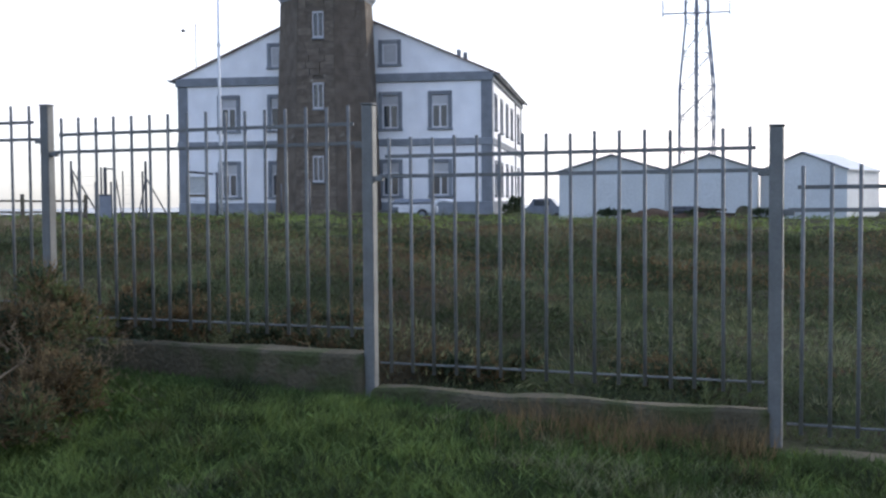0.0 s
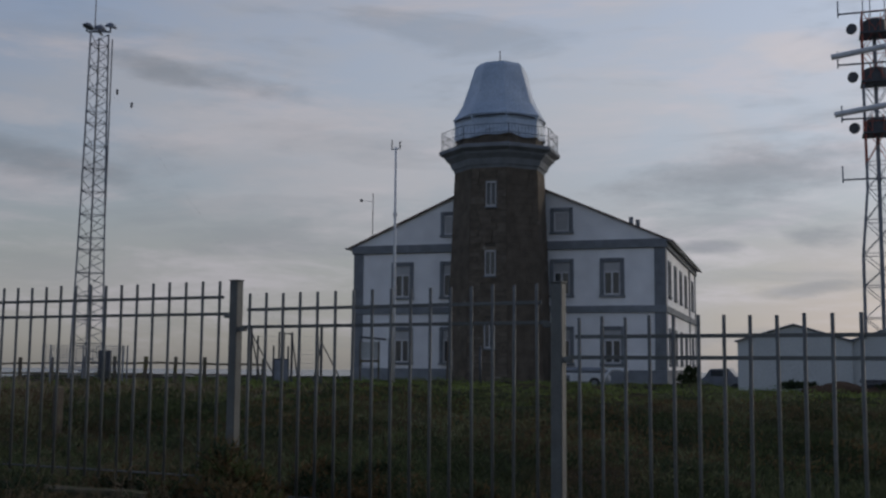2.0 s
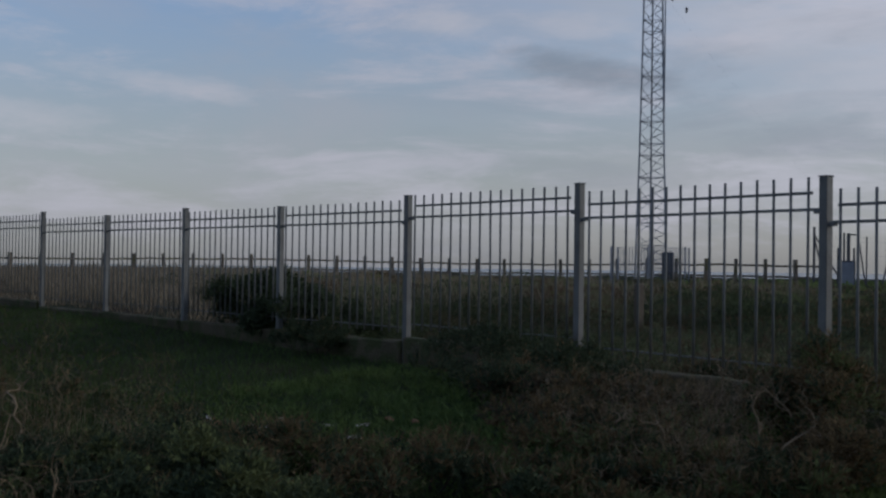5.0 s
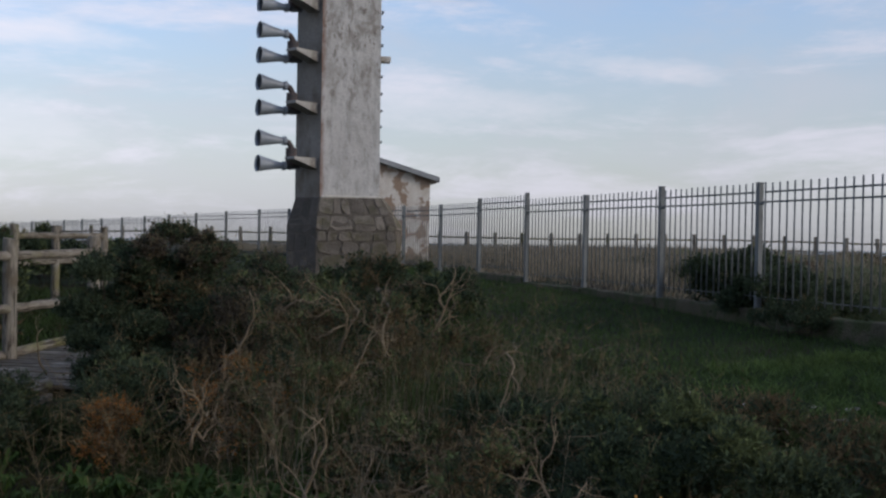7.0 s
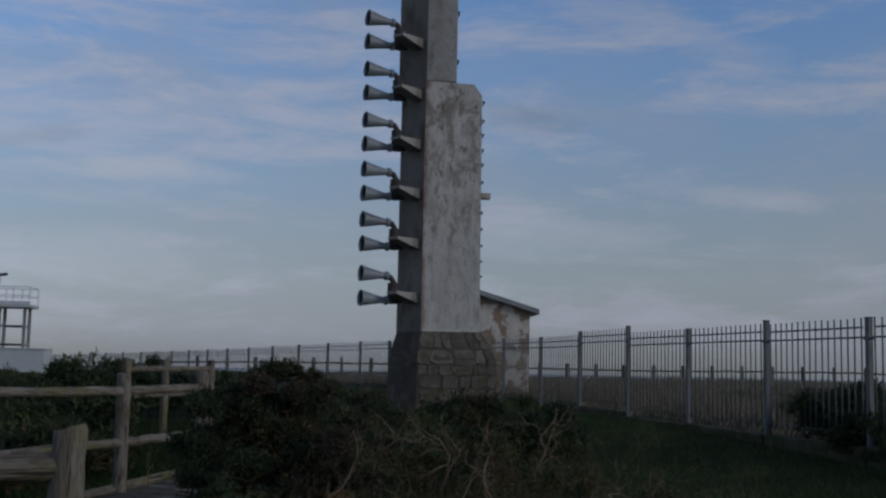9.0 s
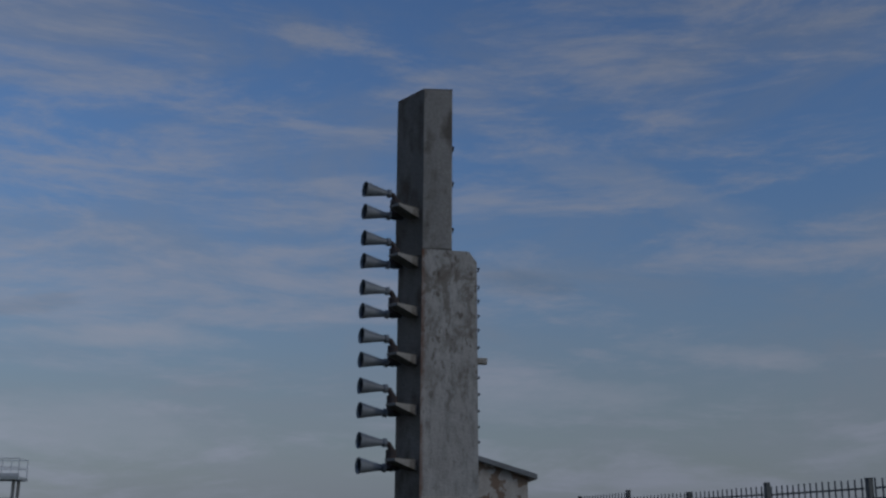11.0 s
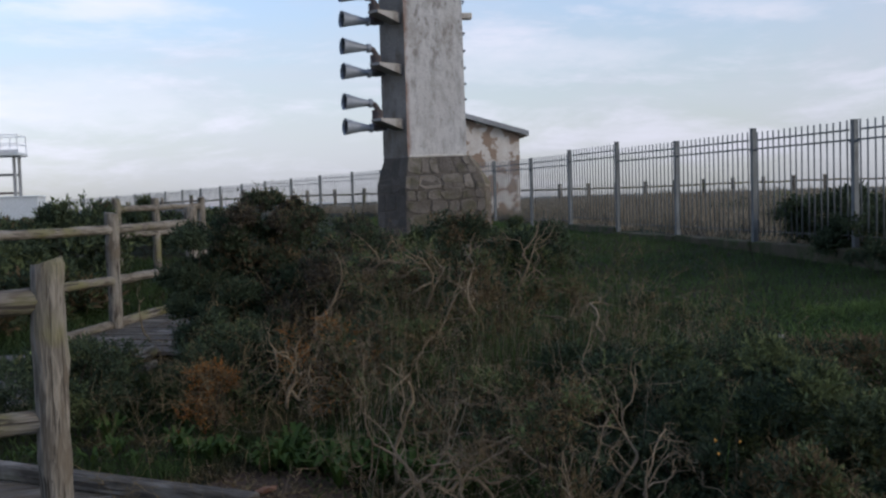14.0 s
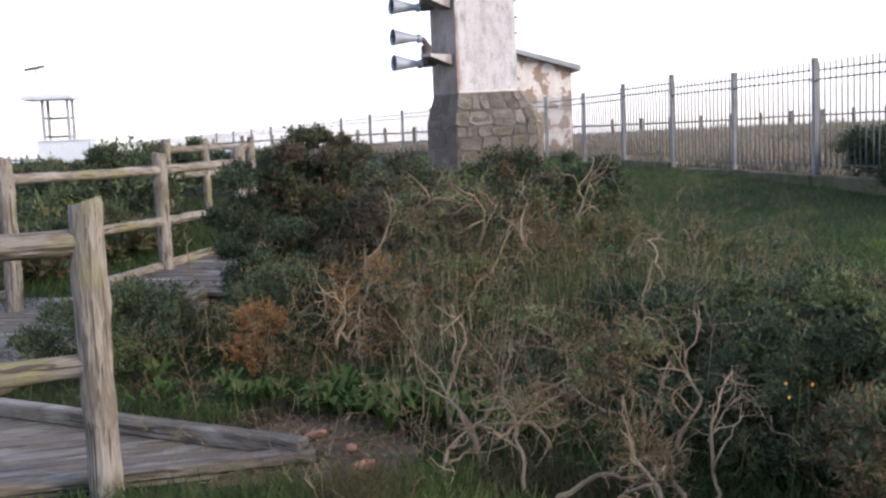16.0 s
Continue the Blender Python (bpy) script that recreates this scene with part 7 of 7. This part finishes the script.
def tangle(name, label, n, spread, tall, mat, seed, thick=0.0016, upright=0.8):
    """Fine bare twigs that fork as they rise: slim ribbons standing in and over the bushes."""
    rng = np.random.default_rng(seed)
    x, y = rng.uniform(*spread[0], n), rng.uniform(*spread[1], n)
    keep = np.sin(x * 2.7 + 1.4 * np.sin(y * 2.2)) * np.sin(y * 2.9 + seed) + rng.normal(scale=0.5, size=n) > -0.1
    x, y = x[keep], y[keep]
    n = len(x)
    p = on_ground(x, y)
    p[:, 2] += np.interp(x, [-9, -7, -5, -4], tall) * rng.uniform(0.1, 0.85, n)
    way = rng.normal(scale=0.55, size=(n, 3)) + (0, 0, upright)
    long, wide = rng.uniform(0.16, 0.46, n) / 5, thick * rng.uniform(0.6, 1.5, n)
    strips = []

    def ribbon(a, b, w):
        side = np.cross(b - a, rng.normal(size=a.shape))
        side *= (w / (np.linalg.norm(side, axis=1) + 1e-9))[:, None]
        strips.append(np.stack([a - side, a + side, b + side * 0.8, b - side * 0.8], 1))
    for k in range(5):
        way = way + rng.normal(scale=0.42, size=(n, 3))
        way /= np.linalg.norm(way, axis=1, keepdims=True)
        q = p + way * long[:, None]
        ribbon(p, q, wide * (1 - 0.16 * k))
        for _ in range(2):
            spur = way * 0.6 + rng.normal(scale=0.7, size=(n, 3))
            r = q + spur * (long * rng.uniform(0.4, 1.1, n))[:, None]
            ribbon(q, r, wide * 0.6)
            ribbon(r, r + (spur + rng.normal(scale=0.6, size=(n, 3))) * (long * 0.5)[:, None], wide * 0.45)
        p = q
    tagged(new(name, soup(np.concatenate(strips), 4, mat, name)), label, "twigs", kind="stuff")


tangle("dry_twigs", "fine pale dry twigs standing in the gorse", 600, ((-8.7, -4.2), (-1.0, 1.7)), (1.15, 0.85, 0.50, 0.30), "twig", 91)
tangle("dark_twigs", "fine grey-brown twigs tangled through the gorse", 700, ((-9.0, -4.2), (-1.8, 2.0)), (1.20, 0.85, 0.55, 0.40), "fibre", 92)
tangle("brush_twigs", "fine dry twigs in the low brush before the fence", 800, ((-6.9, -4.6), (4.2, 6.6)), (0.6, 0.7, 0.5, 0.4), "twig", 93, upright=0.5)


def tall_grass():
    """Tufts of long half-dry grass growing up through the gorse."""
    rng = np.random.default_rng(95)
    for mat, name, lab, t, per in (("scrub_grass", "long_grass", "long green grass growing through the gorse", 110, 18), ("stem", "bleached_grass", "long bleached grass growing through the gorse", 80, 9)):
        tx, ty = rng.uniform(-8.0, -6.0, t), rng.uniform(-0.6, 1.5, t)
        gx_, gy_ = np.repeat(tx, per) + rng.normal(scale=0.05, size=t * per), np.repeat(ty, per) + rng.normal(scale=0.05, size=t * per)
        high = np.repeat(np.interp(tx, [-8, -6.5, -5], [1.0, 0.72, 0.42]) * rng.uniform(0.6, 1.0, t), per)
        me = soup(blades(on_ground(gx_, gy_), high, 0.0026 if mat == "stem" else 0.0042, rng, 0.16), 3, mat, name)
        tagged(new(name, me), lab, "grass", kind="stuff")


tall_grass()


def rubble_bits():
    rng = np.random.default_rng(51)
    spots = [(-8.77, 4.11), (-8.8, 4.4), (-10.33, 3.14), (-7.95, 3.54), (-7.33, 3.37), (-8.56, 4.52), (-9.4, 3.35), (-10.0, 3.15), (-9.24, 3.39), (-9.7, 3.12), (-9.0, 3.9), (-8.3, 3.8), (-9.6, 3.7)]
    for k, (x, y) in enumerate(spots + [(-5.25, -0.80), (-4.98, -0.72), (-5.5, -1.0)]):
        orange = k >= len(spots) or k % 4 == 1
        bm = bmesh.new()
        bmesh.ops.create_icosphere(bm, subdivisions=1, radius=1.0)
        sx, sy, sz = rng.uniform(0.03, 0.075), rng.uniform(0.02, 0.045), rng.uniform(0.015, 0.03)
        for v in bm.verts:
            v.co = Vector((v.co.x * sx, v.co.y * sy, v.co.z * sz)) * rng.uniform(0.8, 1.2)
        ob = new("rubble_piece", mesh_from(bm, "clay" if orange else "paper", "rubble_piece"))
        ob.matrix_world = pose(x, y, gz(x, y) + sz * 0.8 + (0.03 if k >= len(spots) else 0.02), rng.uniform(-15, 15), rng.uniform(-15, 15), rng.uniform(0, 180))
        tagged(ob, "broken orange brick fragment on the ground" if orange else "pale stone chip lying in the grass", "rubble", "rubble pieces")


rubble_bits()


# ---- small things round the house ----
def braced_enclosure():
    """Steel posts with raking stays round a weather station."""
    ob = thing("station_enclosure", pose(-28.85, 35.8, 1.08), "enclosure of dark steel posts with raking stays and wire", "fence")
    along = Vector((0.782, 0.623, 0))

    def pt(s, z, back=0.0):
        return along * s + Vector((-along.y, along.x, 0)) * back + Vector((0, 0, z))
    for s, h, r, back in ((-1.41, 2.15, 0.05, 0), (-0.53, 1.35, 0.04, 1.5), (-0.30, 1.95, 0.04, 1.5), (-0.13, 1.9, 0.07, 0), (0.08, 1.35, 0.04, 1.5), (0.23, 1.9, 0.05, 0), (0.55, 1.78, 0.03, 1.0), (1.43, 2.15, 0.055, 0), (1.35, 1.8, 0.04, 2.0), (-1.2, 1.8, 0.04, 2.0)):
        part("post", newtube([pt(s, -0.7, back), pt(s, h, back)], r, 8), "steel_dark", ob)
    for s0, z0, s1 in ((-1.41, 1.75, -1.0), (-1.41, 1.85, -0.35), (0.23, 1.75, 0.5), (1.43, 1.45, 1.12), (1.43, 1.5, 2.3)):
        part("stay", newtube([pt(s0, z0), pt(s1, -0.1, 0.25)], 0.03, 6), "steel_dark", ob)
    part("top_bar", newtube([pt(-0.13, 1.85), pt(0.23, 1.83)], 0.03, 6), "steel_dark", ob)
    bm = bmesh.new()
    for s0, s1 in ((-1.41, -0.13), (0.23, 1.43)):
        for k in range(10):
            tube(bm, [pt(s0, 0.1 + 0.18 * k), pt(s1, 0.1 + 0.18 * k)], 0.005, 3, False)
    part("wire", bm, "lattice", ob, "thin wire strands", kind="stuff")
    cab = thing("steel_cabinet", pose(-29.05, 35.75, gz(-29.05, 35.75) - 0.02, 0, 0, 38.5), "dark grey steel instrument cabinet", "cabinet")
    part("body", newbox(-0.32, 0.32, -0.2, 0.2, 0, 1.05, bevel=0.02), "steel_dark", cab)
    part("door", newbox(-0.27, 0.27, -0.225, -0.205, 0.10, 0.98, bevel=0.008), "lattice", cab)


def notice_stand():
    ob = thing("notice_stand", pose(-28.97, 41.97, 1.02, 0, 0, 34.5), "roofed wooden notice stand with a pale panel", "sign")
    for x in (-0.42, 0.42):
        for y in (-0.16, 0.16):
            part("leg", newbox(x - 0.04, x + 0.04, y - 0.04, y + 0.04, -0.5, 1.72), "timber", ob)
    bm = newbox(-0.60, 0.60, -0.35, 0.35, 1.84, 1.92, bevel=0.015)
    part("roof", bm, "steel_dark", ob, "dark sloping roof board").matrix_local = pose(0, 0, 0.0, 0, 5, 0)
    part("panel", newbox(-0.38, 0.38, -0.03, 0.03, 0.95, 1.70, bevel=0.01), "canvas", ob, "pale blank panel")
    part("cross_bar", newbox(-0.42, 0.42, -0.05, 0.05, 0.78, 0.90, bevel=0.01), "timber", ob)
    part("shelf", newbox(-0.42, 0.42, -0.2, 0.2, 0.55, 0.60, bevel=0.01), "canvas", ob)


def slim_pole(x, y, h, r, label):
    ob = thing("bollard_pole", pose(x, y, gz(x, y)), label, "pole", "poles by the house")
    part("shaft", newtube([(0, 0, -0.2), (0, 0, h)], r, 8), "steel_dark", ob, smooth=True)
    part("cap", spun(bmesh.new(), [(r * 1.2, h), (r * 1.2, h + 0.04), (0.01, h + 0.08)], 8), "steel_dark", ob)


def utility_trailer():
    ob = thing("utility_trailer", pose(-21.0, 48.75, gz(-21, 48.75), 0, 0, 22), "low white utility trailer with a grey cover", "trailer")
    part("body", newbox(-0.95, 0.95, -0.6, 0.6, 0.32, 0.62, bevel=0.04), "white_steel", ob)
    part("side_board", newbox(-1.2, 0.8, -0.64, -0.6, 0.60, 0.72, bevel=0.01), "white_steel", ob)
    part("cover", newbox(-1.15, 0.75, -0.55, 0.55, 0.72, 0.98, bevel=0.08), "lattice", ob, "grey sheet cover")
    arch = [(0.75, 0.35), (0.80, 0.70), (0.98, 0.88), (1.3, 0.90), (1.75, 0.80)]
    part("mudguard", newtube([(x, -0.66, z) for x, z in arch], 0.07, 8), "white_steel", ob, "curved white guard", smooth=True)
    for y in (-0.62, 0.62):
        wheel = new("wheel")
        wheel.parent = ob
        part("tyre", newtube([(0.2, y - 0.08, 0.26), (0.2, y + 0.08, 0.26)], 0.26, 20), "black", wheel)
        part("rim", newtube([(0.2, y - 0.09, 0.26), (0.2, y + 0.09, 0.26)], 0.13, 14), "lattice", wheel)
    part("drawbar", newbox(-1.9, -0.95, -0.05, 0.05, 0.36, 0.44), "steel_dark", ob)


def far_car():
    ob = thing("car", pose(-16.9, 56.0, gz(-16.9, 56.0) - 0.25, 0, 0, 8), "grey hatchback parked beyond the crest of the meadow", "car")
    prof = [(-1.0, 0.35), (-1.0, 0.80), (-0.75, 0.92), (-0.45, 1.32), (0.45, 1.36), (0.80, 0.95), (1.2, 0.85), (1.25, 0.35)]
    bm = bmesh.new()
    a, b = [bm.verts.new((x, -0.75, z)) for x, z in prof], [bm.verts.new((x, 0.75, z)) for x, z in prof]
    bm.faces.new(a), bm.faces.new(list(reversed(b)))
    for i in range(len(prof)):
        j = (i + 1) % len(prof)
        bm.faces.new((a[j], a[i], b[i], b[j]))
    part("body", bm, "lattice", ob)
    part("side_window", newbox(-0.42, 0.40, -0.765, -0.752, 0.96, 1.26), "glass", ob)
    for x in (-0.6, 0.8):
        part("wheel", newtube([(x, -0.78, 0.3), (x, -0.6, 0.3)], 0.3, 18), "black", ob)


def spoil_heap(x, y, sx, sy, h, turn, mat, label):
    bm = bmesh.new()
    bmesh.ops.create_icosphere(bm, subdivisions=4, radius=1.0)
    for v in bm.verts:
        k = 1 + 0.35 * noise.noise(v.co * 1.7 + Vector((x, y, 0))) + 0.12 * noise.noise(v.co * 6)
        v.co = Vector((v.co.x * sx * k, v.co.y * sy * k, max(-0.2, v.co.z) * h * k))
    ob = new("earth_mound", mesh_from(bm, mat, "earth_mound", True))
    ob.matrix_world = pose(x, y, gz(x, y), 0, 0, turn)
    tagged(ob, label, "mound")


braced_enclosure()
notice_stand()
slim_pole(-27.66, 41.65, 2.15, 0.06, "slim dark steel pole by the house")
slim_pole(-24.18, 43.77, 1.75, 0.06, "short dark steel pole by the tower")
slim_pole(-25.3, 43.2, 1.3, 0.04, "short dark steel pole by the tower")
utility_trailer()
far_car()
spoil_heap(-9.3, 47.0, 1.3, 0.7, 0.55, 10, "soil", "heap of brown earth in front of the sheds")
spoil_heap(-6.6, 47.6, 0.9, 0.6, 0.45, -10, "kerb", "heap of grey rubble in front of the sheds")
def scrap_pile():
    """Old pipes, beams and a drum dumped in front of the sheds."""
    rng = np.random.default_rng(95)
    ob = thing("scrap_pile", pose(-7.4, 47.6, gz(-7.4, 47.6)), "heap of dark scrap beams, pipes and an old drum", "scrap")
    for k in range(7):
        a, b = rng.uniform(-1.9, 0.2), rng.uniform(0.9, 2.1)
        z, y = 0.10 + 0.07 * k, rng.uniform(-0.35, 0.35)
        if k % 2:
            part("beam", newbox(a, a + b, y - 0.07, y + 0.07, z, z + 0.11, bevel=0.01), "bark", ob).rotation_euler = (0, rng.uniform(-0.05, 0.10), rng.uniform(-0.2, 0.2))
        else:
            part("pipe", newtube([(a, y, z + 0.05), (a + b, y + rng.uniform(-0.3, 0.3), z + rng.uniform(0.0, 0.12))], 0.07, 8), "steel_dark", ob)
    part("drum", newtube([(1.75, -0.25, 0.33), (1.75, 0.55, 0.33)], 0.32, 16), "kerb", ob, "rusty old drum on its side")
    part("rubble_bank", spun(bmesh.new(), [(1.9, -0.1), (1.6, 0.16), (0.9, 0.34), (0.1, 0.42)], 14, flatten=0.4), "soil", ob)


scrap_pile()
for k, (x, y, s, h) in enumerate(((-11.4, 48.6, 0.9, 0.4), (-8.0, 48.0, 0.9, 0.65), (-7.3, 47.7, 0.8, 0.6), (-4.9, 48.6, 0.9, 0.45), (-17.7, 53.2, 0.55, 1.15))):
    bush("gorse_bush", x, y, s, h, ["gorse"], "dark shrub near the sheds and house", 90 + k, 260, (0.12, 0.022))
# short white marker post in the meadow
mk = thing("marker_post", pose(-13.72, 11.6, 0.86), "short weathered grey marker post in the meadow", "post")
part("shaft", newbox(-0.06, 0.06, -0.06, 0.06, -0.3, 0.45, bevel=0.012), "joint", mk)
